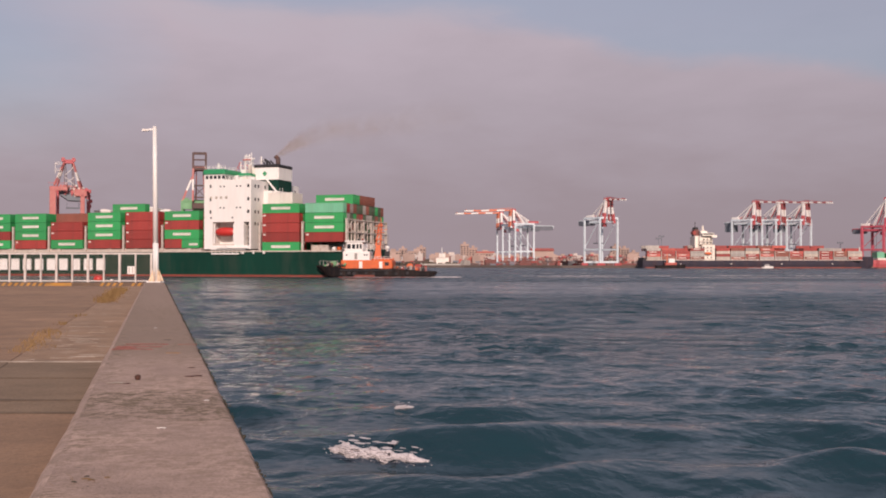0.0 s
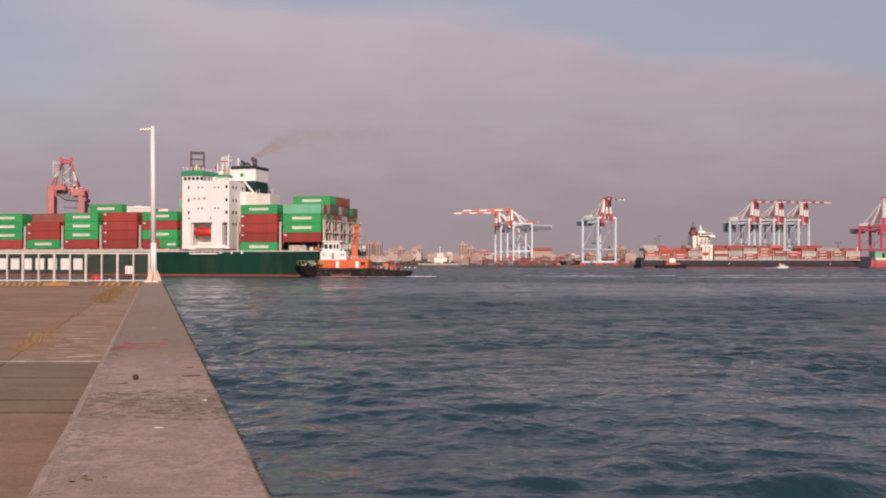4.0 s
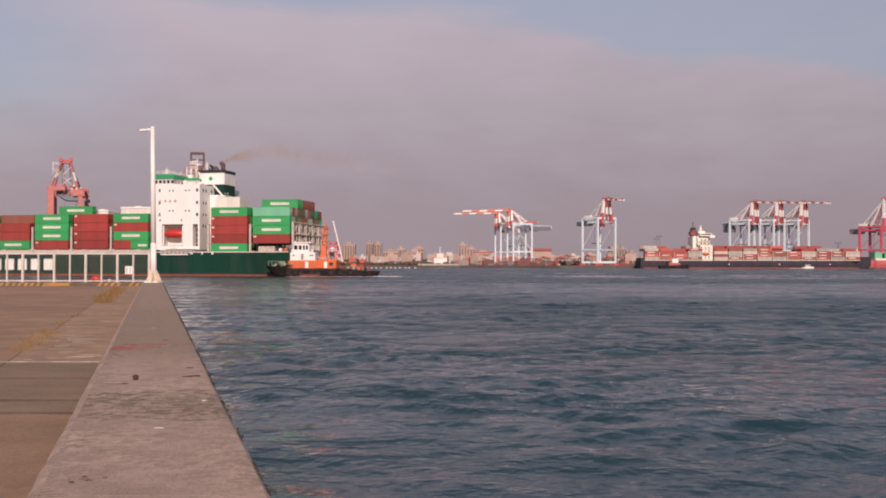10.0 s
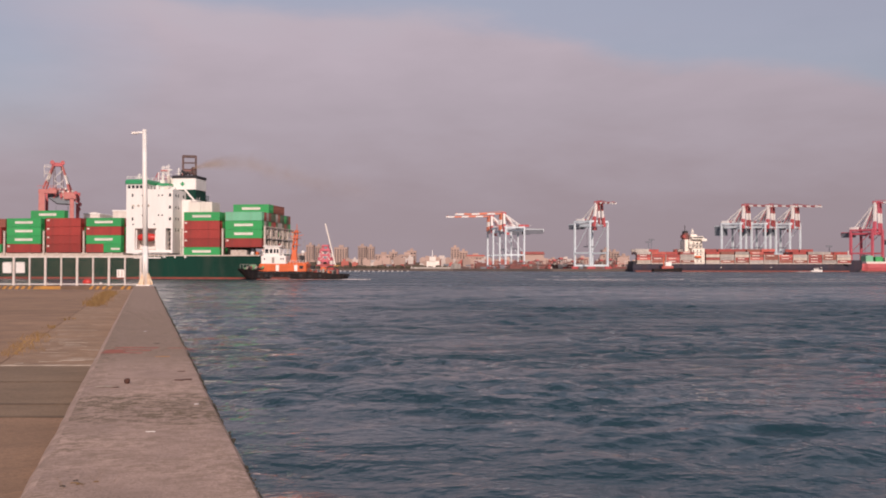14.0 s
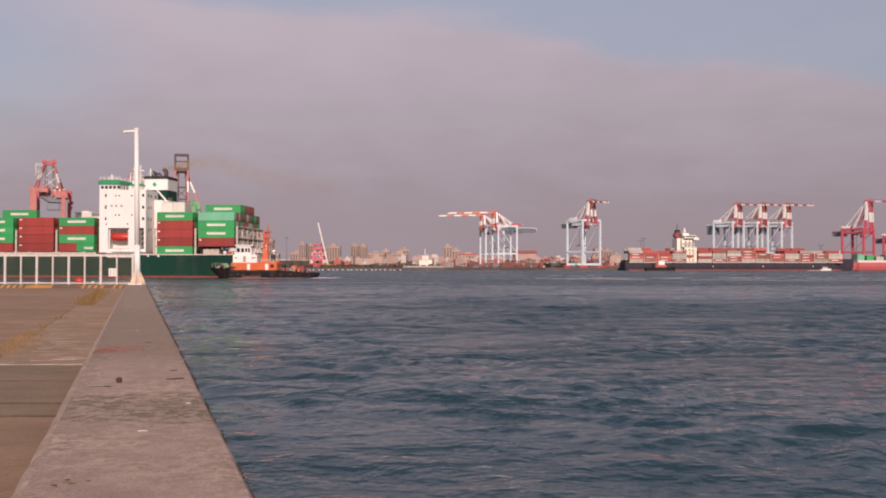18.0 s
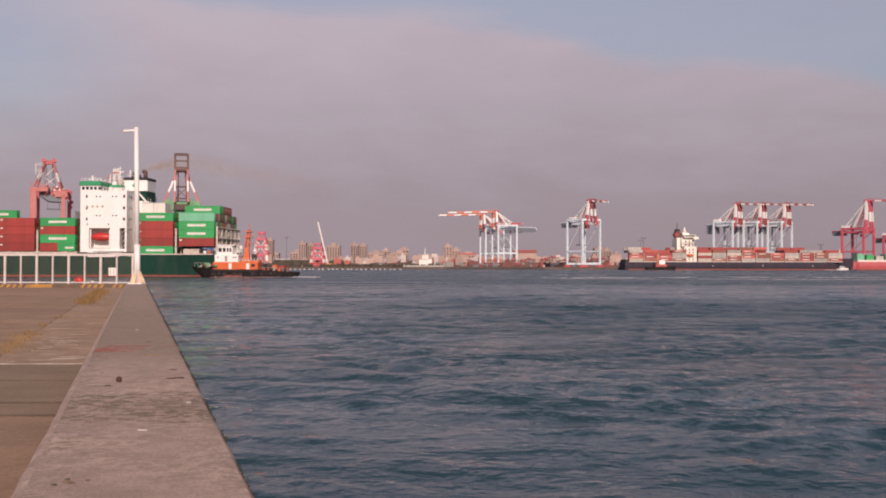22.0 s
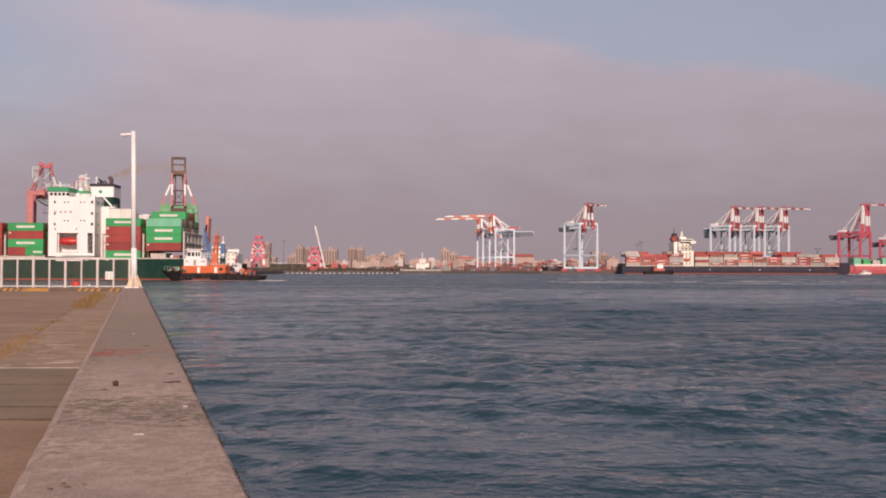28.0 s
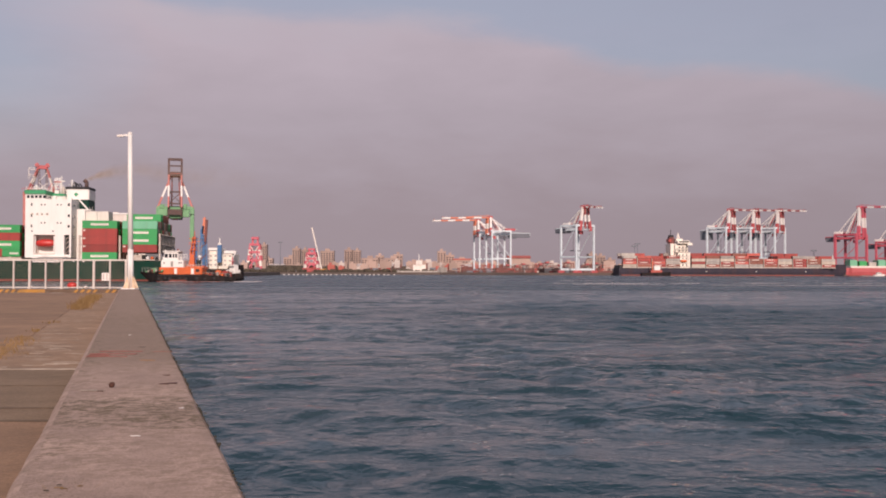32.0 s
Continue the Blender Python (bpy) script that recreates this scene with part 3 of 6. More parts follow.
part("quay_wall", slab(B(), -60, -0.06, -40, END, -4, SLAB - 0.2, 0.01, True), QUAYWALL, quay)


def coping_block(bm, y0, y1, end=False):
    """A coping block: uneven worn edges, rounded on both sides."""
    n = max(2, int((y1 - y0) / 0.25))
    prof = [(0.0, -0.5), (0.0, -0.05), (-0.035, -0.008), (-0.1, 0.0), (-0.65, 0.006), (-1.15, 0.0), (-1.222, -0.004), (-1.23, -0.02), (-1.235, -0.3)]
    rings = []
    for i in range(n + 1):
        y = y0 + (y1 - y0) * i / n
        ring = []
        for k, (x, z) in enumerate(prof):
            w = noise.noise((x * 3, y * 1.7, 0.3)) * 0.012 + noise.noise((x, y * 0.5, 4.0)) * 0.012
            yy = y + (SKEW if end and i == n else JOINT) * x
            ring.append((x + (w if k in (1, 2) else 0), yy, COPE + z + (w * 0.4 if 1 < k < 6 else 0)))
        rings.append(ring)
    return loft(bm, rings, smooth=False)


def arris(bm, y0, y1, end=False):
    """The worn inner edge of a block, rounded off towards the paving."""
    n = max(2, int((y1 - y0) / 0.2))
    rings = []
    for i in range(n + 1):
        y = y0 + (y1 - y0) * i / n
        w = noise.noise((2.0, y * 1.9, 1.3)) * 0.008 + noise.noise((7.0, y * 0.4, 2.0)) * 0.01
        rings.append([(x, y + (SKEW if end and i == n else JOINT) * x, COPE + z) for x, z in
                      ((-1.232, -0.3), (-1.221, -0.003), (-1.262 + w, -0.016), (-1.298 + w, -0.055), (-1.302 + w, -0.3))])
    return loft(bm, rings)


y = -8.0
for d in (6.0, 7.6, 5.4, 4.7, 5.2, 5.0, 5.1, 4.9, 5.0, 5.2, 5.0, 5.0, 5.1, 5.0, 3.0):
    e = min(y + d, END)
    block = part("coping_block", coping_block(B(), y + 0.008, e, e >= END - 0.01), CONCRETE, quay)
    part("worn_arris", arris(B(), y + 0.01, e, e >= END - 0.01), ARRIS, block, "pale worn inner edge of the coping")
    y += d
    if y >= END:
        break
y = -12.97
i = 0
for d in [5.85] * 4 + [5.42] + [5.85] * 12:
    e = min(y + d, END)
    last = e >= END - 0.01
    part("strip_slab", slab(B(), -2.752, -1.2, y + 0.003, e - 0.003, SLAB - 0.3, SLAB, 0.006, last), DARKSLAB if i == 4 else APRON if i < 4 else STRIP, quay)
    for j in range(8):
        part("apron_slab", slab(B(), -2.758 - 5.5 * (j + 1), -2.762 - 5.5 * j, y + 0.003, e - 0.003, SLAB - 0.3, SLAB, 0.006, last), DARKSLAB if i == 4 and j == 0 else APRON, quay)
    y += d
    i += 1
    if i == 5:
        part("joint_mortar", slab(B(), -9.5, -1.32, y - 0.02, y + 0.09, SLAB - 0.02, SLAB + 0.008, 0.003), MORTAR, quay)
    if y >= END - 1:
        break


# ---- the end of the quay: striped kerb, fence, lamp post ----
def on_quay(x, back=0.0):
    """A point at the quay's end, x along the fence from the water edge (negative inland), back: metres towards the camera."""
    return QP @ Vector((x, END + SKEW * x - back, 0))


def end_pose(x, back, z):
    p = on_quay(x, back)
    a, b = on_quay(0), on_quay(-10)
    return pose(p.x, p.y, z, 0, 0, math.degrees(math.atan2(a.y - b.y, a.x - b.x)))


kerb = thing("kerb", end_pose(-1.3, 0.62, SLAB), "concrete kerb with worn yellow and dark stripes", "kerb", kind="structure")
part("kerb_body", cbox(B(), -24, 0, 0, 0.5, 0, 0.25, 0.03), KERBDARK, kerb)
x = -0.3
k = 0
while x > -23.5:
    if not (-4.9 < x < -3.0 or -1.5 < x < -1.1):
        solid = -6.6 < x < -4.9
        w = 0.42 if solid else 0.2
        bm = B()
        sl = 0 if solid else 0.16
        v = [bm.verts.new(p) for p in ((x - w, -0.006, 0.01), (x, -0.006, 0.01), (x + sl, -0.006, 0.22), (x - w + sl, -0.006, 0.22),
                                        (x - w, 0.002, 0.01), (x, 0.002, 0.01), (x + sl, 0.002, 0.22), (x - w + sl, 0.002, 0.22))]
        for f in ((0, 1, 2, 3), (7, 6, 5, 4), (0, 4, 5, 1), (1, 5, 6, 2), (2, 6, 7, 3), (3, 7, 4, 0)):
            bm.faces.new([v[i] for i in f])
        part("stripe", bm, YELLOW, kerb)
        x -= w if solid else 0.42
    else:
        x -= 0.42

fence = thing("fence", end_pose(-0.75, 0.2, COPE), "pale grey steel fence on the kerb at the quay end", "fence")
part("top_rail", cbox(B(), -24, 0, -0.04, 0.04, 1.86, 1.96, 0.015), FENCEGREY, fence)
part("bottom_rail", cbox(B(), -24, 0, -0.035, 0.035, 0.06, 0.13, 0.012), FENCEGREY, fence)
thin, thick = B(), B()
cbox(thin, -0.05, 0.05, -0.05, 0.05, -0.04, 1.86, 0.012)
cbox(thick, -0.075, 0.075, -0.06, 0.06, -0.04, 1.9, 0.015)
thin, thick = mesh("post", thin, FENCEGREY), mesh("post", thick, FENCEGREY)
for k in range(23):
    piece("post", thick if k % 2 == 0 else thin, fence, pose(-0.1 - 1.08 * k, 0, 0))
bm = B()
for k in range(200):
    x = -0.1 - 0.12 * k
    box(bm, x - 0.002, x + 0.002, -0.004, 0.002, 0.13, 1.87)
for k in range(15):
    box(bm, -24, 0, -0.006, -0.001, 0.16 + 0.12 * k, 0.164 + 0.12 * k)
part("wire_mesh", bm, MESHWIRE, fence, "fine rusty wire mesh")
notice = thing("notice_board", end_pose(-2.15, 0.27, COPE + 0.55), "small white notice board on the fence", "sign")
part("board", cbox(B(), -0.24, 0.24, -0.02, 0.02, 0, 0.52, 0.01), WHITE, notice)
part("text_bar", box(B(), -0.16, -0.06, -0.024, -0.02, 0.06, 0.46), SHED, notice)
part("text_bar", box(B(), 0.06, 0.16, -0.024, -0.02, 0.06, 0.46), SHED, notice)

lamp = thing("lamp_post", end_pose(-0.55, 0.35, COPE) @ pose(0, 0, 0, 0, -0.75, 0), "tall white painted steel lamp post leaning slightly", "lamp post")
part("base_plate", cbox(B(), -0.52, 0.42, -0.4, 0.4, -0.01, 0.07, 0.02), POSTWHITE, lamp)
bm = B()
tube(bm, (0, 0, 0), (0, 0, 2.6), 0.19, 0.185, 16)
tube(bm, (0, 0, 2.6), (0, 0, 10.35), 0.172, 0.14, 16)
part("shaft", bm, POSTWHITE, lamp)
for a in range(6):
    bm = B()
    loft(bm, [[(0.12, s, 0.07), (0.48, s, 0.07), (0.46, s, 0.2), (0.2, s, 0.85), (0.12, s, 0.85)] for s in (-0.015, 0.015)])
    part("gusset", bm, GUSSET, lamp, at=pose(0, 0, 0, 0, 0, 30 + 60 * a))
part("conduit", tube(B(), (0.02, -0.23, 0.1), (0.02, -0.2, 2.7), 0.035, n=8), POSTWHITE, lamp)
part("arm", cbox(B(), -0.45, 0.14, -0.06, 0.06, 10.1, 10.22, 0.02), POSTWHITE, lamp)
part("lantern", cbox(B(), -0.85, -0.42, -0.13, 0.13, 10.06, 10.2, 0.03), POSTWHITE, lamp)

buoy = B()
ball(buoy, (0, 0, 0.23), (0.33, 0.26, 0.23), 14, 10)
tagged(part("mooring_float", buoy, BOATRED, None, "red round mooring float behind the fence", end_pose(-4.25, 0.0, COPE)), "", "float")
for x in (-6.9, -3.4):
    buoy = B()
    ball(buoy, (0, 0, 0.11), (0.12, 0.12, 0.11), 10, 8)
    tagged(part("mooring_float", buoy, WHITE, None, "small white mooring float behind the fence", end_pose(x, 0.0, COPE)), "", "float")

# dark moss and weed along the worn water edge of the coping
bm = B()
rm = random.Random(9)
for k in range(4200):
    yy = 3 + 64 * rm.random() ** 1.6
    q = rm.uniform(0.003, 0.009) * (1 + 0.07 * yy)
    if noise.noise((yy * 0.9, 0, 2)) < -0.15:
        continue
    ball(bm, (rm.gauss(-0.008, 0.01), yy, COPE - 0.03 - rm.uniform(0, 0.07)), (q, q * rm.uniform(1, 2.5), q * 0.8), 5, 4)
tagged(part("edge_moss", bm, MOSS, None, "dark moss along the worn quay edge", QP), "", "moss", kind="stuff")


# ---- the green container ship: local x towards the stern, y away from the quay, z up from the waterline ----
SHIP_ROWS = [(0, -139.92, 326.44, 17.93), (2, -144.08, 327.45, 16.61), (4, -148.37, 328.96, 15.28), (6, -152.75, 330.81, 13.93),
             (9, -159.42, 333.97, 11.90), (12, -166.15, 337.26, 9.84), (15, -172.89, 340.46, 7.75), (18, -179.61, 343.41, 5.64),
             (21, -186.32, 346.06, 3.51), (24, -193.04, 348.46, 1.35), (27, -199.84, 350.78, -0.83), (30, -206.80, 353.26, -3.03),
             (32, -211.57, 355.17, -4.51)]
PITCH, BEAM = 14.115, 32.2


def ship_hull(bm, levels, bow, stern, deck):
    """Rings of the hull from bow to stern at the given heights; the half beam narrows to the bow and the stern is cut square."""
    rings = []
    for i in range(41):
        s = i / 40
        u = bow + (stern - bow) * s
        full = min(1.0, (s / 0.22)) ** 0.6 if s < 0.22 else 1.0
        ring = []
        for z in levels:
            f = max(full - (0.10 * (1 - z / deck) if s < 0.22 else 0), 0.02)
            if s > 0.93:
                f *= 1 - (s - 0.93) * 1.2 * (1.6 - z / deck)
            ring.append((u, BEAM / 2 * (1 - f), z))
        ring += [(a, BEAM - b, c) for a, b, c in ring[::-1]]
        rings.append(ring)
    return loft(bm, rings)


ship = thing("container_ship", pose(0, 0, 0), "green-hulled container ship with white house and stacked containers", "container ship")
part("hull", ship_hull(B(), (0.65, 3, 5, 7.5), -125, 118.2, 7.5), GREENHULL, ship)
part("boot_topping", ship_hull(B(), (-3, -1, 0.3, 0.646), -124.7, 116.9, 7.5), REDBOOT, ship, "rust-red underwater paint band")
bm = B()
for z in (7.5,):
    box(bm, -70, 116, -0.05, 0.12, z, z + 0.35)
part("deck_edge", bm, LASHING, ship)
for k in range(9):
    u1 = 35.2 - 4.72 * k
    part("name_shape", cbox(B(), u1 - 3.5, u1 - 0.3, -0.03, 0.05, 1.9, 5.6, 0.3), WHITE, ship, "plain white painted block")

CH = 2.86


def container_mesh(length, material):
    """A shipping container: corner posts, top and bottom rails, recessed ribbed sides."""
    bm = B()
    L_, W_, H_ = length, 2.40, CH - 0.06
    p = 0.16
    for x0, x1 in ((0, p), (L_ - p, L_)):
        for y0, y1 in ((0, p), (W_ - p, W_)):
            box(bm, x0, x1, y0, y1, 0, H_)
    n = int(length / 0.56)
    for side, sg in ((0.03, 1), (W_ - 0.03, -1)):
        pts = []
        for i in range(n):
            x = p + (L_ - 2 * p) * i / n
            w = (L_ - 2 * p) / n
            pts += [(x, 0), (x + w * 0.36, 0), (x + w * 0.5, 0.05), (x + w * 0.86, 0.05)]
        pts.append((L_ - p, 0))
        lo = [bm.verts.new((x, side + d * sg, 0.12)) for x, d in pts]
        hi = [bm.verts.new((x, side + d * sg, H_ - 0.1)) for x, d in pts]
        for i in range(len(pts) - 1):
            bm.faces.new((lo[i], lo[i + 1], hi[i + 1], hi[i]))
        y0, y1 = (0, 0.12) if sg > 0 else (W_ - 0.12, W_)
        box(bm, p, L_ - p, y0, y1, 0, 0.14)
        box(bm, p, L_ - p, y0, y1, H_ - 0.11, H_)
    box(bm, 0.03, L_ - 0.03, 0.1, W_ - 0.1, 0.05, H_ - 0.02)
    for k in range(4):
        for x in (L_ - 0.03, -0.01):
            tube(bm, (x + 0.02, 0.35 + k * 0.56, 0.15), (x + 0.02, 0.35 + k * 0.56, H_ - 0.15), 0.03, n=5)
    return mesh("container", bm, material)


CM = {k: container_mesh(12.19, m) for k, m in dict(g=CGREEN, t=CTEAL, r=CRED, o=COPPER, d=CSHADED, e=CGREY).items()}
CS = {k: container_mesh(6.06, m) for k, m in dict(g=CGREEN, r=CRED).items()}
bm = B()
rings = []
for k in range(9):
    for x, top in ((4.6, 1.8), (4.62, 1.85), (5.12, 1.85), (5.14, 1.5 if k % 3 else 1.3)):
        rings.append([(x + 0.71 * k, -0.035, 1.05), (x + 0.71 * k, 0.03, 1.05), (x + 0.71 * k, 0.03, top), (x + 0.71 * k, -0.035, top)])
    rings.append([(5.31 + 0.71 * k - 0.02, y, z) for y, z in ((-0.035, 1.05), (0.03, 1.05), (0.03, 1.3), (-0.035, 1.3))])
loft(bm, rings[:-1])
PLATE = mesh("nameplate", bm, CWHITE)
bm = B()
box(bm, 0.3, 1.1, -0.035, 0.03, 1.9, 2.35)
MARK = mesh("marking", bm, CWHITE)
rng = random.Random(11)


def stow(u, v, z, c, short=False):
    ob = piece("container", (CS if short else CM)[c], ship, pose(u, v, z))
    if c == "g" and v < 8.5 and not short:
        piece("nameplate", PLATE, ob, pose(-1.6, 0, 0), "plain white lettering panel")
    elif c == "r" and v < 1 and not short:
        piece("marking", MARK, ob, pose(0, 0, 0))
    elif short and c == "g":
        piece("nameplate", PLATE, ob, pose(0.4, 0, 0) @ Matrix.Diagonal((0.48, 1, 0.8, 1)), "plain white lettering panel")
    return ob


BASE = 8.75
ROWS = [k * 2.47 for k in range(13)]


def bay(u, base, port, inner=None):
    """One bay: the outer stack as named from the bottom up, the inner rows at the heights given."""
    for i, c in enumerate(port):
        if c == "s":
            stow(u, 0, base + i * CH, "r", True)
            stow(u + 6.1, 0, base + i * CH, "g", True)
        else:
            stow(u, 0, base + i * CH, c)
    for k, h in enumerate(inner or [len(port)] * 12):
        for i in range(h):
            stow(u, ROWS[k + 1], base + i * CH, rng.choice("grrgo" if k < 9 else "grreo"))


bay(-2 * PITCH, BASE, "grgg", [4, 4, 4, 4, 4, 4, 4, 4, 4, 4, 4, 4])
bay(-PITCH, BASE, "grgg", [4, 4, 4, 4, 4, 4, 4, 4, 4, 4, 4, 4])
bay(0, BASE, "rggg", [4, 4, 4, 4, 4, 4, 4, 4, 4, 4, 4, 4])
bay(PITCH, BASE, "grr", [4, 4, 4, 4, 3, 3, 4, 4, 4, 4, 4, 4])
bay(2 * PITCH, BASE, "rggg", [4, 4, 4, 4, 4, 4, 4, 4, 4, 4, 4, 4])
bay(3 * PITCH, BASE, "rrrr", [4, 4, 4, 4, 4, 4, 4, 4, 4, 4, 4, 4])
stow(3 * PITCH - 8.5, 5, BASE + 4 * CH, "g")
bay(4 * PITCH, BASE, "sgrg", [4, 4, 4, 4, 4, 4, 4, 4, 4, 4, 4, 4])
UF = 4 * PITCH + 33.78
bay(UF, 7.6, "grrrg", [5] * 12)
for u in (UF + 0.5, UF + 4.6):
    part("deck_locker", cbox(B(), u, u + 4.0, 2.6, 9.6, 7.6 + 5 * CH, 7.6 + 5 * CH + 3.4, 0.05), CWHITE, ship, "white reefer unit")
UG = UF + PITCH
for i, c in enumerate("rggt"):
    stow(UG, 0, 10.42 + i * CH, c)
for k in range(1, 13):
    for i in (0, 1, 2, 3):
        if i > 1 or (k * 7 + i) % 3 == 0:
            # mostly dull picks: shade on the stern-facing ends is put into their paint
            stow(UG, ROWS[k], 10.42 + i * CH, rng.choice("dodgdroe"))
for k in range(3, 10):
    stow(UG, ROWS[k], 10.42 + 4 * CH, "g" if k < 5 else rng.choice("ogeo"))

# lashing bridges between the bays
for u, top in ((-PITCH, 16), (0, 16), (PITCH, 16), (2 * PITCH, 16), (3 * PITCH, 16), (4 * PITCH, 16), (UF, 16.5), (UG, 16.5), (UG + PITCH, 17.2)):
    bridge = new("lashing_bridge")
    bridge.parent = ship
    c = u - 0.95
    for v in (0.3, 6.4, 12.8, 19.2, 25.6, 31.9):
        part("upright", box(B(), c - 0.28, c + 0.28, v - 0.3, v + 0.3, 7.5, top), LASHING, bridge)
    for z in (7.9, 10.3, 13.2, top - 0.3):
        part("walkway", box(B(), c - 0.35, c + 0.35, 0, 32.2, z - 0.12, z + 0.12), LASHING, bridge)
    if u > UG:
        for k in range(13):
            part("stanchion", box(B(), c - 0.12, c + 0.12, k * 2.47 + 1.1, k * 2.47 + 1.5, 10.3, top), LASHING, bridge)
        for k in range(0, 12, 2):
            part("brace", beam(beam(B(), (c, k * 2.47, 13.2), (c, k * 2.47 + 4.9, top - 0.3), 0.28), (c, k * 2.47 + 4.9, 13.2), (c, k * 2.47, top - 0.3), 0.28), LASHING, bridge)
for k in range(20):
    u = -70 + 9.6 * k
    if not 69 < u < 88:
        part("hatch_support", cbox(B(), u, u + 1.2, 0.2, 1.4, 7.5, BASE - 0.02 if u < 89 else 7.6, 0.05), LASHING, ship)
part("hatch_cover", box(B(), -58, 69, 0.6, 31.6, 7.48, BASE - 0.05), LASHING, ship)
part("stern_house", cbox(B(), UG + 1, UG + 6.5, 2, 12, 7.5, 9.6, 0.1), LASHING, ship)
for k in range(3):
    part("winch", tube(B(), (UG + 8.3 + k * 1.6, 1.2, 8.3), (UG + 9.3 + k * 1.6, 1.2, 8.3), 0.6, n=12), (WHITE, ORANGE, DARK)[k], ship)
part("stern_bulwark", box(B(), 117.2, 118.0, 1.6, 30.6, 7.5, 8.5), GREENHULL, ship)

# gangway stowed along the deck edge, with its rail
gangway = new("gangway")
gangway.parent = ship
part("stair", cbox(B(), 73.2, 82.6, -0.55, -0.06, 6.75, 7.15, 0.05), WHITE, gangway)
part("handrail", beam(B(), (73.2, -0.5, 8.2), (84.8, -0.5, 8.2), 0.14), WHITE, gangway)
for k in range(9):
    part("stanchion", beam(B(), (73.3 + 1.43 * k, -0.4, 6.9 if k % 2 else 7.3), (73.3 + 1.43 * k, -0.5, 8.3), 0.14), WHITE, gangway)
for u, w in ((83.6, 0.5), (87.2, 0.4), (90.6, 0.6)):
    part("davit", cbox(B(), u, u + w, -0.5, 0.3, 6.9, 7.6, 0.08), WHITE, gangway)

# the house
H0, H1 = 70.4, 86.4
house = new("house")
house.parent = ship
R0, R1, S0, S1, RZ = 73.4, 80.8, 84.0, 85.8, 16.6      # recess of the lifeboat, of the stairs, and their top
for b6 in ((H0, R0, 0, 32.2, 9.5, 29.4), (R0, H1, 0, 32.2, RZ, 29.4), (R1, S0, 0, 32.2, 9.5, RZ), (S1, H1, 0, 32.2, 9.5, RZ),
           (S0, S1, 3, 32.2, 9.5, RZ), (R0, R1, 4.5, 32.2, 9.5, RZ), (H0, H1, 0, 32.2, 8.4, 9.5)):
    part("wall", box(B(), *b6), WHITE, house)
part("bridge", box(B(), H0, 77.2, 0, 32.2, 29.4, 31.2), WHITE, house)
part("bridge_roof", cbox(B(), H0 - 0.4, 77.6, -0.4, 32.6, 31.2, 32.7, 0.4), ROOFGREEN, house, "green painted wheelhouse roof")
part("bridge_roof", cbox(B(), 77.6, 82.0, 7, 26, 31.0, 32.0, 0.3), ROOFGREEN, house, "green painted wheelhouse roof")
part("bridge_deckhouse", box(B(), 77.4, 82.0, 7.4, 25.6, 29.4, 31.0), WHITE, house)
for k in range(5):
    part("bridge_window", box(B(), H0 + 0.5 + k * 1.4, H0 + 1.45 + k * 1.4, -0.03, 0.05, 29.75, 30.75), GLASS, house)
for k in range(13):
    part("bridge_window", box(B(), 77.1, 77.23, 1 + k * 2.4, 2.6 + k * 2.4, 29.8, 30.8), GLASS, house)
for z in (15.6, 19.2, 23.0, 27.0):
    for u, w in ((H0 + 2.2, 0.55), (H0 + 15.1, 0.75)):
        if z < 18:
            continue
        part("window", cbox(B(), u - w / 2, u + w / 2, -0.03, 0.05, z, z + 1.0, 0.12), GLASS, house)
    for v in (2.2, 4.2, 8.5, 12, 15.5, 19, 22.5, 26, 29):
        part("window", box(B(), H1 - 0.05, H1 + 0.03, v, v + 0.8, z, z + 0.95), GLASS, house)
for z, us in ((27.4, (5.6, 6.8, 11.2, 12.4)), (24.0, (2.4, 4.2, 5.8, 7.6)), (20.9, (5.6, 6.8, 11.2, 12.4)), (17.9, (2.4, 9.7))):
    for u in us:
        part("porthole", tube(B(), (H0 + u, -0.03, z), (H0 + u, 0.05, z), 0.28 if z != 24.0 else 0.45, n=10), GLASS if z != 24.0 else CBEIGE, house)
part("boat_recess_floor", box(B(), R0, R1, 0.1, 4.5, 9.5, 9.9), LASHING, house)
# near-black panel added for the shade at the back of the stair recess
part("stair_recess", box(B(), S0 + 0.02, S1 - 0.02, 2.6, 2.98, 9.6, RZ - 0.1), DARK, house)
for k in range(4):
    part("stair", beam(B(), (S0 + 0.2, 1.2, 9.8 + k * 1.7), (S1 - 0.2, 1.2, 11.2 + k * 1.7), 0.18), LASHING, house)
boat = new("lifeboat")
boat.parent = ship
rings = []
for i in range(13):
    s = i / 12
    r = math.sin(math.pi * (0.05 + 0.9 * s)) ** 0.3
    rings.append([(74.0 + 6.3 * s, 1.5 + 1.45 * r * math.cos(a), 13.6 + (1.45 if math.sin(a) > 0 else 1.4) * r * math.sin(a)) for a in [k * math.tau / 14 for k in range(14)]])
part("boat_hull", loft(B(), rings, smooth=True), BOATRED, boat)
part("boat_stripe", cbox(B(), 74.9, 79.8, 0.40, 0.5, 13.45, 13.65, 0.0), CORANGE, boat)
for u in (73.8, 80.4):
    part("davit", beam(beam(B(), (u, 0.4, 9.7), (u, 0.6, 16.0), 0.35), (u, 0.6, 16.0), (u, 3.8, 16.4), 0.35), WHITE, boat)
part("ladder_platform", cbox(B(), H0 + 3, H0 + 15, -0.5, 0.4, 8.6, 9.0, 0.05), WHITE, ship)
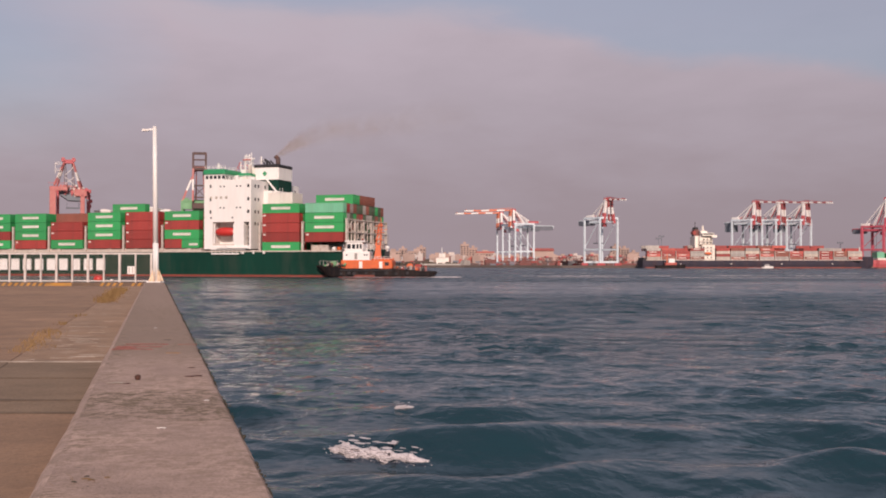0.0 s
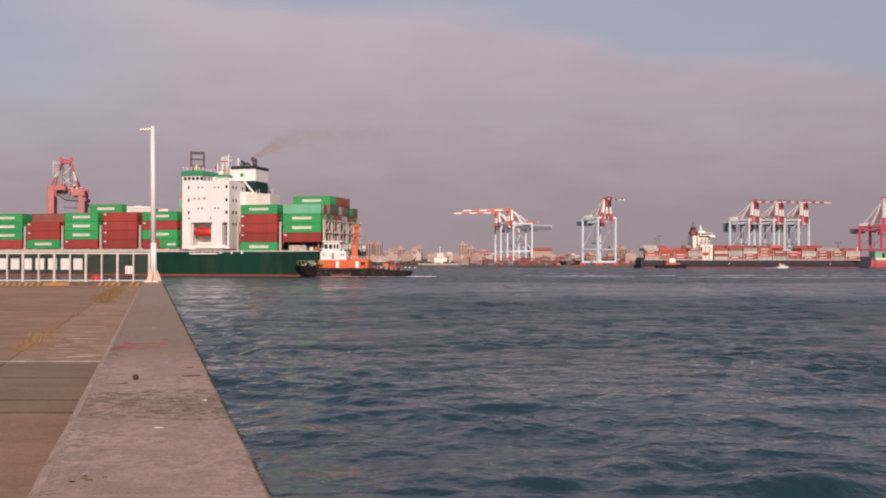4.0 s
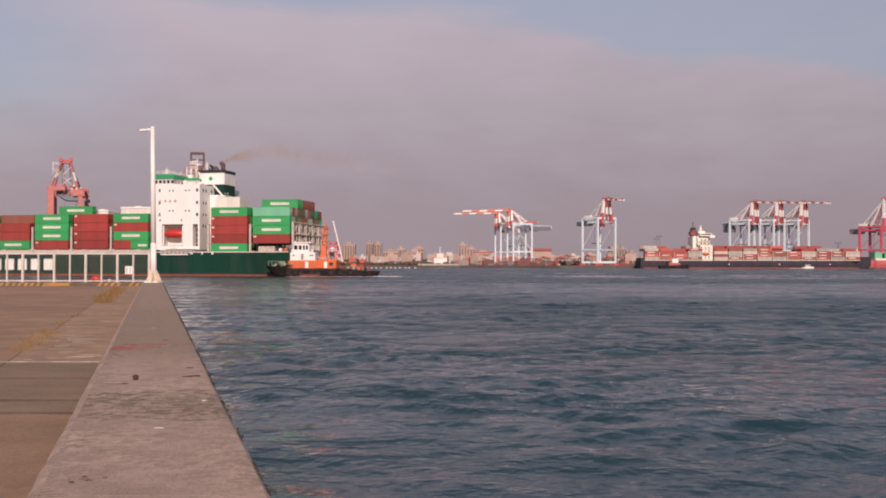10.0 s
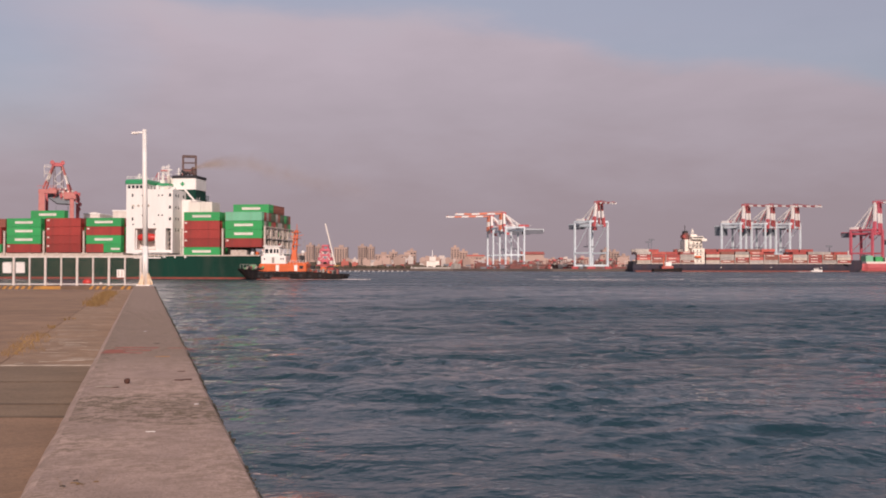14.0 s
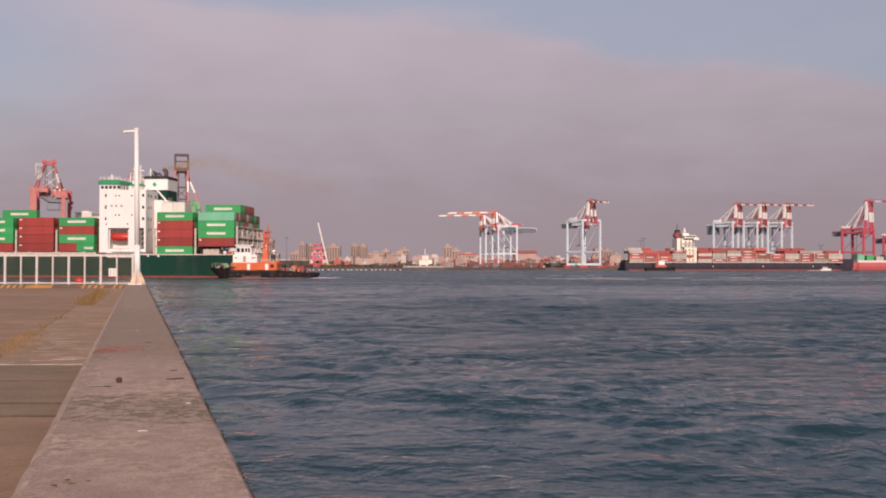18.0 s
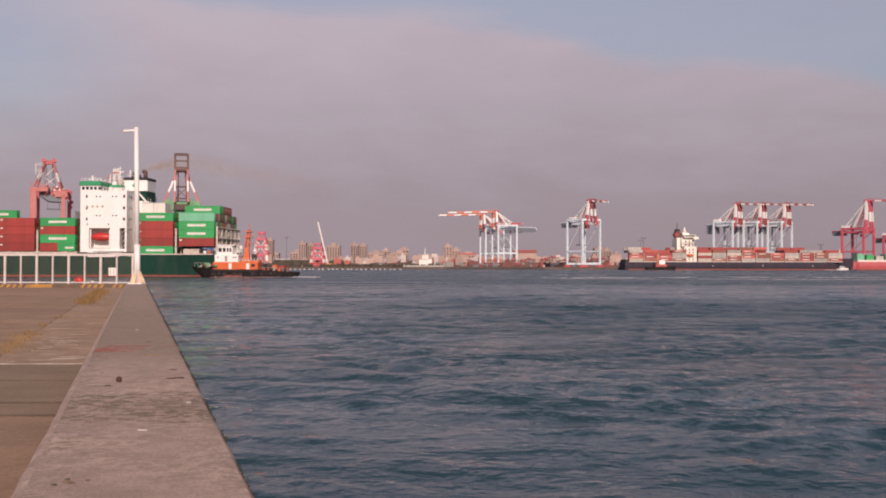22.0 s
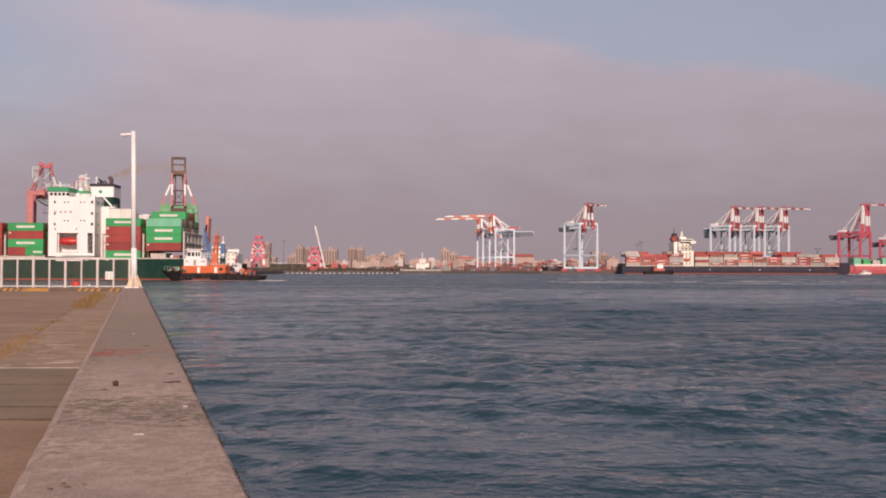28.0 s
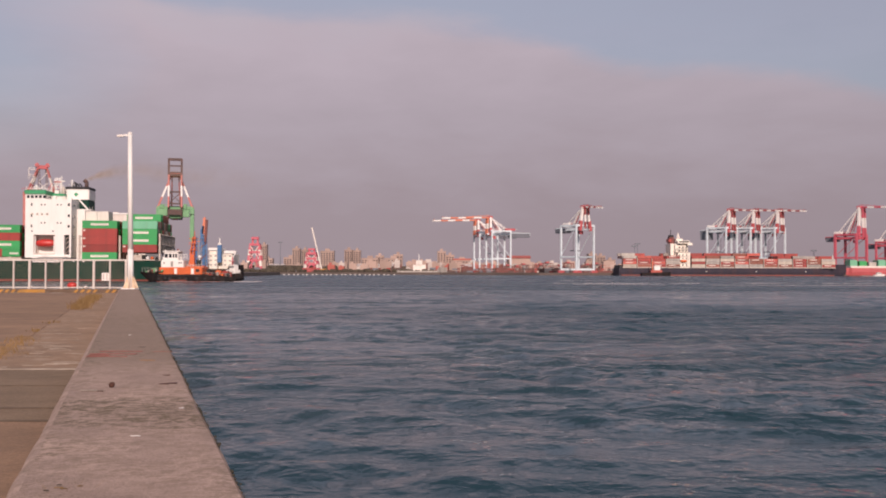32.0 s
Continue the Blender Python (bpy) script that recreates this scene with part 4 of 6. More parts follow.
part("gangway", beam(B(), (H0 + 3, -0.4, 8.3), (H0 + 8, -0.4, 9.4), 0.3, 0.5), WHITE, ship)

# aft of the house: casing, funnel, stairs, masts
part("engine_casing", box(B(), H1, 89.2, 8, 24, 8, 26.4), WHITE, ship)
funnel = new("funnel")
funnel.parent = ship
part("funnel_base", cbox(B(), 81.8, 89.8, 11, 20.5, 26.3, 30.1, 0.3), GREENHULL, funnel, "dark green funnel base")
part("funnel_body", cbox(B(), 81.4, 89.9, 10.9, 20.6, 30.1, 34.0, 0.3), WHITE, funnel)
part("funnel_band", cbox(B(), 81.3, 90.0, 10.8, 20.7, 34.0, 34.9, 0.3), DARK, funnel)
part("emblem", tube(B(), (85.2, 10.86, 32.0), (85.2, 10.95, 32.0), 0.85, n=4), ROOFGREEN, funnel, "plain green diamond")
for u, h, r in ((88.2, 37.0, 0.72), (84.4, 36.2, 0.42), (83.4, 35.9, 0.25), (85.4, 35.8, 0.25), (86.4, 35.7, 0.25)):
    bm = B()
    tube(bm, (u, 14, 34.6), (u, 14, h), r, n=12)
    tube(bm, (u, 14, h - 0.2), (u - 0.9, 14, h + 0.6), r * 0.95, n=12)
    part("exhaust_pipe", bm, CRANEDARK if r > 0.6 else DARK, funnel)
part("outside_stair", beam(B(), (86.6, 9.5, 30.0), (90.2, 9.5, 26.0), 0.3, 0.5), WHITE, ship)
for k, (u, v, z0, h) in enumerate(((77.1, 13, 32, 6.3), (79.4, 13, 32, 7.0), (73.0, 4, 32.6, 2.4), (76.2, 12, 32, 4.2), (78.2, 16, 32, 5.4), (83.4, 12, 34, 3.6))):
    mast = new("mast")
    mast.parent = ship
    part("pole", tube(B(), (u, v, z0), (u, v, z0 + h), 0.28, 0.12, 8), WHITE, mast)
    for j in range(3):
        part("yard", beam(B(), (u - 1.1 + 0.3 * j, v, z0 + h * (0.45 + 0.2 * j)), (u + 1.1 - 0.3 * j, v, z0 + h * (0.5 + 0.2 * j)), 0.12), WHITE if k != 3 else BOATRED, mast)
    if k == 1:
        part("radar", box(B(), u - 1.3, u + 1.3, v - 0.2, v + 0.2, z0 + h * 0.7, z0 + h * 0.7 + 0.3), WHITE, mast)
    if k == 3:
        part("stay", beam(B(), (u, v, z0 + h), (u - 2.4, v, z0), 0.15), BOATRED, mast)
for k in range(4):
    part("railing_post", box(B(), 88.0 + k * 0.9, 88.08 + k * 0.9, 12, 12.08, 26.3, 27.5), WHITE, ship)
# roof rails, lockers and the lattice mast behind the wheelhouse
for v in (0.2, 7.2):
    for z in (32.9, 33.4):
        part("roof_rail", beam(B(), (H0, v, z + 0.3), (77.4, v, z + 0.3), 0.08), WHITE, house)
    for k in range(6):
        part("roof_rail_post", box(B(), H0 + 0.1 + 1.4 * k, H0 + 0.18 + 1.4 * k, v, v + 0.08, 32.6, 33.8), WHITE, house)
for u, v, w, h, mt in ((78.0, 9, 1.6, 1.3, WHITE), (80.2, 11, 1.2, 2.1, CREAM), (82.4, 2, 1.4, 1.0, CREAM), (79.2, 3, 1.0, 1.5, WHITE), (84.2, 4, 1.2, 0.9, WHITE), (81.0, 8, 0.8, 2.6, LASHING)):
    part("roof_locker", cbox(B(), u, u + w, v, v + w, 29.4 if v < 7 else 32.0, (29.4 if v < 7 else 32.0) + h, 0.08), mt, house)
for k in range(7):
    part("deck_rail_post", box(B(), 78 + 1.3 * k, 78.08 + 1.3 * k, 0.15, 0.23, 29.4, 30.5), WHITE, house)
for z in (29.95, 30.5):
    part("deck_rail", beam(B(), (77.4, 0.2, z), (86.3, 0.2, z), 0.08), WHITE, house)
lattice_mast = new("lattice_mast")
lattice_mast.parent = ship
for s in (-1, 1):
    part("mast_leg", beam(B(), (78.4 + s * 0.9, 12.6, 32), (78.4 + s * 0.45, 12.6, 38.4), 0.22), WHITE, lattice_mast)
for k in range(6):
    s = 1 if k % 2 else -1
    part("mast_brace", beam(B(), (78.4 - s * 0.8, 12.6, 32.2 + k), (78.4 + s * 0.7, 12.6, 33.2 + k), 0.14), BOATRED if k in (1, 2, 4) else WHITE, lattice_mast)
for z, w in ((34.4, 1.8), (36.2, 1.5), (37.8, 1.1)):
    part("mast_yard", beam(B(), (78.4 - w, 12.6, z), (78.4 + w, 12.6, z + 0.1), 0.16), WHITE, lattice_mast)
part("radar_scanner", box(B(), 76.8, 79.4, 12.2, 12.5, 36.5, 36.9), CRANEPINK, lattice_mast)
part("aft_deck", box(B(), 86.4, 91.0, 9, 24, 25.9, 26.3), WHITE, ship)


# ---- harbour cranes: local x to the water, y along the rails, standing on z = 0 ----
def striped(name, p, q, w, n, c1, c2, parent):
    p, q = Vector(p), Vector(q)
    for i in range(n):
        part(name, beam(B(), p.lerp(q, i / n), p.lerp(q, (i + 1) / n), w), c1 if i % 2 == 0 else c2, parent)


def gantry(name, m, label, legs, top, boom, size=1.0, reach=34.0, house_mat=None, back=18.0, gauge=21.5, sill=19.0, portal=45.0, apex=62.0, boom_mat=None, thick=1.7, head=2.8, deep=4.2):
    """A ship-to-shore crane. boom: 'folded' (inner part upright, outer part level at the apex), 'up' (a raised lattice) or 'down'."""
    c = thing(name, m @ Matrix.Diagonal((size, size, size, 1)), label, "crane", "harbour cranes")
    gx, gy, P, A = gauge / 2, sill / 2, portal, apex
    w = thick
    for sx in (-1, 1):
        for sy in (-1, 1):
            part("leg", beam(B(), (sx * gx, sy * gy, 2.2), (sx * gx, sy * gy, P), w), legs, c)
            part("bogie", cbox(B(), sx * gx - 1.2, sx * gx + 1.2, sy * gy - 3.5, sy * gy + 3.5, 0, 2.2, 0.3), top, c)
        part("portal_beam", beam(B(), (sx * gx, -gy, P), (sx * gx, gy, P), 2.0), legs, c)
        part("sill_beam", beam(B(), (sx * gx, -gy, 3.2), (sx * gx, gy, 3.2), 1.8), legs, c)
    for sy in (-1, 1):
        part("side_beam", beam(B(), (-gx, sy * gy, 15), (gx, sy * gy, 15), 1.5), legs, c)
        part("side_beam", beam(B(), (-gx, sy * gy, P), (gx, sy * gy, P), 1.6), legs, c)
        part("diagonal", beam(B(), (gx, sy * gy, P - 1), (-gx, sy * gy, 16), 0.45), legs, c)
    for sy in (-1, 1):
        part("girder", beam(B(), (-gx - back, sy * 2.6, P - 3.2), (gx + 3, sy * 2.6, P - 3.2), 1.0, 2.2), legs, c)
        if boom == "up":
            striped("apex_strut", (gx, sy * gy, P), (gx - 1, sy * head, A), 1.2, 3, top, WHITE, c)
            striped("inner_strut", (gx + 5.4, sy * 4.3, P), (gx + 5.4, sy * 4.1, A), 1.1, 3, top, WHITE, c)
        else:
            foot, tip = Vector((gx, sy * gy * 0.6, P - 5)), Vector((gx - 0.5, sy * head, A))
            part("strut_foot", beam(B(), foot, foot.lerp(tip, 0.42), 2.6), top, c)
            part("apex_strut", beam(B(), foot.lerp(tip, 0.42), tip, 2.2), WHITE, c)
            part("rear_strut", beam(B(), (-gx * 0.3, sy * 3, P), (gx - 1, sy * head, A), 1.2), WHITE, c)
            part("walkway_rail", beam(B(), (-gx - back * 0.4, sy * 3.6, P + 2.4), (gx, sy * 3.6, P + 2.4), 0.3), WHITE, c)
            part("winch_box", cbox(B(), -gx - back * 0.3, -gx + 4, sy * 3 - 1.4, sy * 3 + 1.4, P + 1, P + 3.2, 0.2), (WHITE, top)[sy > 0], c)
        part("backstay", beam(B(), (gx - 1, sy * 2.2, A), (-gx - 2, sy * 3, P), 0.7), WHITE if boom == "folded" else top, c)
        part("forestay", beam(B(), (gx - 1, sy * 2.2, A), (0, sy * 3, P), 0.6), top, c)
    part("apex_beam", cbox(B(), gx - 3, gx + 1.5, -head - 0.8, head + 0.8, A - 1.2, A + 1.5, 0.3), top, c)
    hs = cbox(B(), -gx - back + 1, -gx - 2, -4, 4, P - 2.2 - deep, P - 2.2, 0.3)
    part("machinery_house", hs, house_mat or CRANEGREY, c)
    part("house_walk", box(B(), -gx - back + 1, -gx - 2, -4.4, 4.4, P - 2.1, P - 1.5), legs, c)
    part("operator_cab", cbox(B(), gx - 8, gx - 4, -1.6, 1.6, P - 8, P - 5, 0.3), top, c)
    part("trolley", cbox(B(), -5, -1, -3, 3, P - 5.4, P - 2.4, 0.3), CRANEGREY, c)
    if boom != "up":
        part("spreader", cbox(B(), -4.2, -1.8, -6, 6, P - 24, P - 23, 0.2), CRANEGREY, c)
    for a in (-1, 1) if boom != "up" else ():
        part("hoist_rope", beam(B(), (-3, a * 2.5, P - 5), (-3, a * 2.5, P - 23), 0.16), DARK, c)
    bmx = boom_mat or top
    if boom == "folded":
        for sy in (-1, 1):
            striped("inner_boom", (gx + 3, sy * 2.2, P - 3), (gx + 2.2, sy * 2.2, A - 1), 1.5, 3, bmx, WHITE, c)
            striped("outer_boom", (gx + 1, sy * 2.2, A), (gx + reach, sy * 2.2, A - 1.5), 1.4, 6, bmx, WHITE, c)
        for k in range(6):
            part("boom_tie", beam(B(), (gx + 3 + k * (reach - 4) / 5, -2.2, A - 0.3), (gx + 3 + k * (reach - 4) / 5, 2.2, A - 0.3), 0.6), bmx, c)
        for sy in (-1, 1):
            part("boom_stay", beam(B(), (gx - 0.5, sy * 2.2, A + 2.5), (gx + reach * 0.55, sy * 2.2, A), 0.4), bmx, c)
    elif boom == "up":
        for sy in (-1, 1):
            part("boom_girder", beam(B(), (gx + 3, sy * 4.2, P - 6), (gx + 4.5, sy * 4.2, A + reach), 1.3), bmx, c)
        part("boom_foot", cbox(B(), gx + 3.2, gx + 4.6, -4.6, 4.6, P - 5, P - 2, 0.3), CRANEDARK, c)
        for z, w in ((P - 2, 1.4), (P + 2.5, 1.0), (P + 10.5, 1.0), (A, 1.6), (A + 1.6, 0.8), (A + reach * 0.55, 0.9), (A + reach - 0.6, 1.7)):
            part("boom_tie", beam(B(), (gx + 4, -4.2, z), (gx + 4, 4.2, z), w), bmx, c)
        for s in (-1, 1):
            part("boom_brace", beam(B(), (gx + 4, s * 4.2, P + 2.5), (gx + 4, -s * 4.2, P + 10.5), 0.4), bmx, c)
            part("apex_tie", beam(B(), (gx - 1, s * 4.4, A - 3), (gx - 1, s * 7.5, P + 9), 0.5), top, c)
            part("portal_rail", beam(B(), (gx - 1, s * 11.2, P + 2.2), (gx - 1, s * 5.2, P + 2.2), 0.35), legs, c)
            part("stair_tower", beam(B(), (gx - 2, s * 10.2, P - 22), (gx - 2, s * 10.2, P), 0.8), legs, c)
        for s, y0, y1, z0, z1 in ((-1, 5.0, 11.6, 5.4, 0.6), (1, 4.9, 9.4, 6.2, 1.4), (-1, 7.2, 10.2, 0.4, -1.8), (1, 5.4, 7.6, 1.2, -2.6), (1, 9.8, 12.6, 4.2, 0.8)):
            part("winch_box", cbox(B(), gx - 5, gx + 1.8, min(s * y0, s * y1), max(s * y0, s * y1), P - z0, P - z1, 0.3), legs, c)
        part("winch_house", cbox(B(), gx - 9, gx + 1.2, -4.8, 4.8, P - 7, P - 0.8, 0.3), legs, c)
    else:
        for sy in (-1, 1):
            part("boom_girder", beam(B(), (gx + 3, sy * 2.6, P - 3.2), (gx + reach, sy * 2.6, P - 2.6), 1.1, 2.2), bmx, c)
            part("forestay", beam(B(), (gx - 1, sy * 2.2, A), (gx + reach * 0.7, sy * 2.6, P - 1.5), 0.5), bmx, c)
    return c


def facing(x, y, z, side):
    """Pose of a crane whose water side points to the compass angle side (0 is +x, anticlockwise)."""
    return pose(x, y, z, 0, 0, side)


GZ = 2.4
gantry("gantry_crane", facing(86, 1094, GZ, 196), "pale blue container crane with orange-red and white folded boom", CRANEBLUE, CRANERED, "folded", reach=54, apex=60, back=26, boom_mat=BOOMORANGE, thick=1.5)
gantry("gantry_crane", facing(74.8, 1133, GZ, 196), "pale blue container crane with orange-red and white folded boom", CRANEBLUE, CRANERED, "folded", reach=52, apex=59, back=26, boom_mat=BOOMORANGE, thick=1.5)
gantry("gantry_crane", facing(149.5, 945, GZ, -57), "pale blue container crane with red tip, boom folded", CRANEBLUE, CRANERED, "folded", reach=21, sill=22, portal=44.5, thick=1.5, boom_mat=BOOMDARK)
for k in range(3):
    gantry("gantry_crane", facing(300 + 25.2 * k, 985 + 3 * k, GZ, -50), "pale blue container crane with red tip, boom folded", CRANEBLUE, CRANERED, "folded", reach=27, portal=44.5, back=13, thick=1.5, boom_mat=BOOMDARK, deep=9.0, house_mat=SLATE)
gantry("gantry_crane", facing(414, 950, GZ, -52), "bright red and white container crane", CRANEMAGENTA, CRANEMAGENTA, "folded", reach=40, portal=37, apex=63, back=14, thick=2.0)
gantry("gantry_crane", facing(470, 985, GZ, -52), "bright red and white container crane", CRANEMAGENTA, CRANEMAGENTA, "folded", reach=40, portal=31, apex=60, back=14)


def portal_crane(m, label):
    """A stout quay crane seen nearly end on: portal legs, machinery slung between them, a narrow braced head."""
    c = thing("gantry_crane", m, label, "crane", "harbour cranes")
    for x, w, y, top in ((-9.6, 3.8, -9, 45.5), (-6.8, 1.8, 7, 45), (8.2, 2.6, -6, 43), (12.0, 2.2, 9, 46)):
        part("leg", cbox(B(), x - w / 2, x + w / 2, y - 1.6, y + 1.6, 2, top, 0.2), CRANEPINK if y < 0 else CRANERED, c)
        part("bogie", cbox(B(), x - w / 2 - 0.6, x + w / 2 + 0.6, y - 3, y + 3, 0, 2, 0.3), CRANEPINK, c)
    part("portal_beam", cbox(B(), -11.6, -0.8, -10.6, -7.4, 45.2, 47.6, 0.3), CRANEPINK, c)
    part("portal_beam", cbox(B(), 3.2, 10.8, -7.6, -4.4, 42.2, 46.2, 0.3), CRANEPINK, c)
    part("portal_beam", cbox(B(), -8.4, 13.6, 7.2, 10.2, 45.2, 47.2, 0.3), CRANERED, c)
    for x in (-10.5, 10.5):
        part("side_beam", beam(B(), (x, -8, 46), (x, 9, 46.5), 1.8), CRANERED, c)
        part("side_beam", beam(B(), (x, -8, 19), (x, 9, 19), 1.6), CRANEPINK, c)
    part("machinery_house", loft(B(), [[(-6.2, -6, 45.2), (-6.2, 6, 45.2), (-6.2, 6, 43.4), (-6.2, -6, 43.4)], [(-0.5, -6, 44.4), (-0.5, 6, 44.4), (-0.5, 6, 39.6), (-0.5, -6, 39.6)],
                                        [(7.2, -6, 43), (7.2, 6, 43), (7.2, 6, 39.4), (7.2, -6, 39.4)]]), SLATE, c, "blue-grey machinery housing")
    part("head_beam", cbox(B(), -3.8, 2.8, -1.6, 1.6, 62.2, 64.4, 0.3), CRANERED, c)
    for x in (-3.6, 2.6):
        part("head_sheave", tube(B(), (x, -2.2, 64.4), (x, 2.2, 64.4), 1.3, n=12), CRANERED, c)
    # the braced head: white and red struts outside, dark ones within
    striped("head_strut", (-8.9, -6, 48.4), (-3.2, -1, 62.2), 1.0, 3, CRANEPINK, CWHITE, c)
    striped("head_strut", (-7.4, 6, 48.4), (-2.8, 1, 62.2), 0.8, 3, CRANEPINK, CWHITE, c)
    striped("head_strut", (7.0, -5, 46.0), (2.6, -1, 62.2), 1.0, 3, CRANEPINK, CWHITE, c)
    striped("head_strut", (8.6, 6, 47.0), (2.4, 1, 62.2), 0.8, 3, CRANEPINK, CWHITE, c)
    for x0, x1, y in ((-2.6, -2.9, -2), (-1.0, -2.2, 2), (3.6, 2.0, -2), (2.2, 1.6, 2)):
        part("hanger", beam(B(), (x0, y, 46), (x1, y * 0.4, 62.2), 0.42), CRANEDARK, c)
    for x0, z0, x1, z1 in ((-3.4, 49, 3.2, 54), (3.4, 49, -2.6, 54), (-2.4, 55, 2.6, 60)):
        part("head_brace", beam(B(), (x0, -1.5, z0), (x1, -1.5, z1), 0.3), CWHITE, c)
    for z in (57.2, 61.2):
        part("walkway", box(B(), -8.6, -4.6, -4.4, -3.2, z, z + 0.3), CWHITE, c)
        part("handrail", beam(B(), (-8.6, -4.4, z + 1.2), (-4.6, -4.4, z + 1.2), 0.2), CWHITE, c)
    part("ladder", beam(B(), (-8.3, -3.8, 55.5), (-8.3, -3.8, 62.6), 0.3), CWHITE, c)
    part("spreader", cbox(B(), -1.8, 6.6, -1, 1, 34.8, 35.6, 0.2), CRANEGREY, c)
    for x in (-1.2, 6.0):
        part("hoist_rope", beam(B(), (x, 0, 35.4), (x, 0, 38.4), 0.3), CRANEGREY, c)
    r = random.Random(5)
    for k in range(78):
        x = r.uniform(-6, 10.5)
        y, z, w, h = r.uniform(-7.5, -5), r.uniform(42.6 - 0.25 * x, 49.2 if x < 6 else 47.5), r.uniform(0.5, 1.6), r.uniform(0.5, 2.4)
        part("fitting", cbox(B(), x, x + w, y, y + w, z - h, z, 0.08), r.choice((CRANEPINK, CRANERED, CWHITE, RUST, CRANEPINK, CRANEGREY)), c)
    for k in range(9):
        part("rail_post", beam(B(), (-12 + k * 1.3, -10.4, 48.4), (-12 + k * 1.3, -10.4, 49.7), 0.16), CRANERED, c)
    part("rail", beam(B(), (-12, -10.4, 49.7), (-1.4, -10.4, 49.7), 0.16), CRANERED, c)
    for x, z in ((12.2, 43), (13.2, 40), (12.6, 37)):
        part("cable_reel", tube(B(), (x, 7, z), (x, 8.5, z), 1.3, n=12), CRANERED, c)
    return c


portal_crane(pose(-226.8, 605, GZ, 0, 0, 20.5) @ Matrix.Diagonal((0.94, 1, 1, 1)), "faded red quay crane with white braces behind the ship")
gantry("gantry_crane", facing(-168.5, 692, GZ, -78), "green container crane with raised dark lattice boom", CRANEGREEN, CRANEPINK, "up", reach=11, portal=44, apex=66, boom_mat=CRANEDARK, sill=23)


def tower_crane(x, y, w, h, label):
    """A stout harbour crane seen end on: tapering legs in red and white, platforms and a head."""
    c = thing("harbour_crane", pose(x, y, GZ), label, "crane", "harbour cranes")
    for sx in (-1, 1):
        for sy in (-1, 1):
            striped("leg", (sx * w * 0.5, sy * 7, 0), (sx * w * 0.28, sy * 4, h * 0.78), 3.2, 5, CRANEMAGENTA, CWHITE, c)
    for f, t in ((0.06, 3.2), (0.32, 2.4), (0.56, 2.6), (0.78, 3.0)):
        k = w * (0.5 - 0.22 * f / 0.78) + 1
        part("platform", box(B(), -k, k, -7, 7, h * f - t / 2, h * f + t / 2), CRANEMAGENTA, c)
    part("machinery_house", cbox(B(), -w * 0.22, w * 0.22, -5, 6, h * 0.6, h * 0.72, 0.3), CRANEGREY, c)
    part("head", cbox(B(), -w * 0.26, w * 0.26, -3, 3, h * 0.93, h, 0.4), CRANEMAGENTA, c)
    for sx in (-1, 1):
        part("stair_tower", beam(B(), (sx * w * 0.2, -6.5, 0), (sx * w * 0.14, -5, h * 0.7), 1.1), CRANEMAGENTA, c)
        part("cross_brace", beam(B(), (-sx * w * 0.36, -6.4, h * 0.34), (sx * w * 0.3, -5.6, h * 0.74), 0.9), CWHITE, c)
        part("head_post", beam(B(), (sx * w * 0.2, 0, h * 0.78), (sx * w * 0.16, 0, h * 0.94), 2.2), CRANEMAGENTA, c)
        part("brace", beam(B(), (sx * w * 0.42, -7, h * 0.1), (-sx * w * 0.36, -6, h * 0.54), 1.2), CRANEMAGENTA, c)


tower_crane(-218.5, 1330, 19, 46, "stout red and white harbour crane")
tower_crane(-143.4, 1330, 19, 31, "short stout red and white harbour crane")


# ---- the tug at the stern: local x towards its stern, waterline at z = 0 ----
TUG_ROWS = [(0, -20.66, 290.70), (3, -25.72, 295.94), (7.5, -33.71, 303.80), (10.5, -38.82, 309.04), (13.5, -44.60, 314.28),
            (18, -53.40, 322.14), (21, -58.80, 327.38), (24, -64.33, 332.62), (28.5, -73.17, 340.47), (32, -80.34, 346.59)]
tug = thing("tugboat", pose(0, 0, 0), "tugboat with black hull, orange casing and white wheelhouse", "tugboat")
rings = []
for i in range(33):
    s = i / 32
    u = -16.3 + 35.0 * s
    hw = 5.0 * min(1, (s / 0.22)) ** 0.55 * (1 if s < 0.85 else 1 - (s - 0.85) * 1.2)
    hw = max(hw, 0.15)
    top = 2.6 + 0.9 * max(0, 0.3 - s) / 0.3 - 0.9 * max(0, s - 0.66) / 0.34 + 0.06 * math.sin(s * 40)
    rake = 4.5 * max(0, 0.16 - s) / 0.16 - 1.6 * max(0, s - 0.92) / 0.08
    rings.append([(u + rake, -hw * 0.8, -1.2), (u + rake * 0.6, -hw, 0.5), (u, -hw * 1.02, top), (u, -hw * 0.94, top), (u, -hw * 0.94, top - 0.5), (u, hw * 0.94, top - 0.5), (u, hw * 0.94, top), (u, hw * 1.02, top), (u + rake * 0.6, hw, 0.5), (u + rake, hw * 0.8, -1.2)])
part("hull", loft(B(), rings), BLACKHULL, tug)
bm = B()
loft(bm, [[(u, -5.12, 1.9), (u, -5.32, 2.0), (u, -5.32, 2.25), (u, -5.12, 2.3)] for u in (-8.5, 0, 6.5)])
part("rub_rail", bm, DARK, tug)
for k, u in enumerate((-8.2, -5.9, -4.4, -1.0, 1.2, 4.9, 7.7, 10.9)):
    part("fender", tube(B(), (u, -5.0, 1.1 + 0.2 * (k % 2)), (u, -5.3, 1.1 + 0.2 * (k % 2)), 0.4 + 0.06 * (k % 3), n=10), DARK, tug)
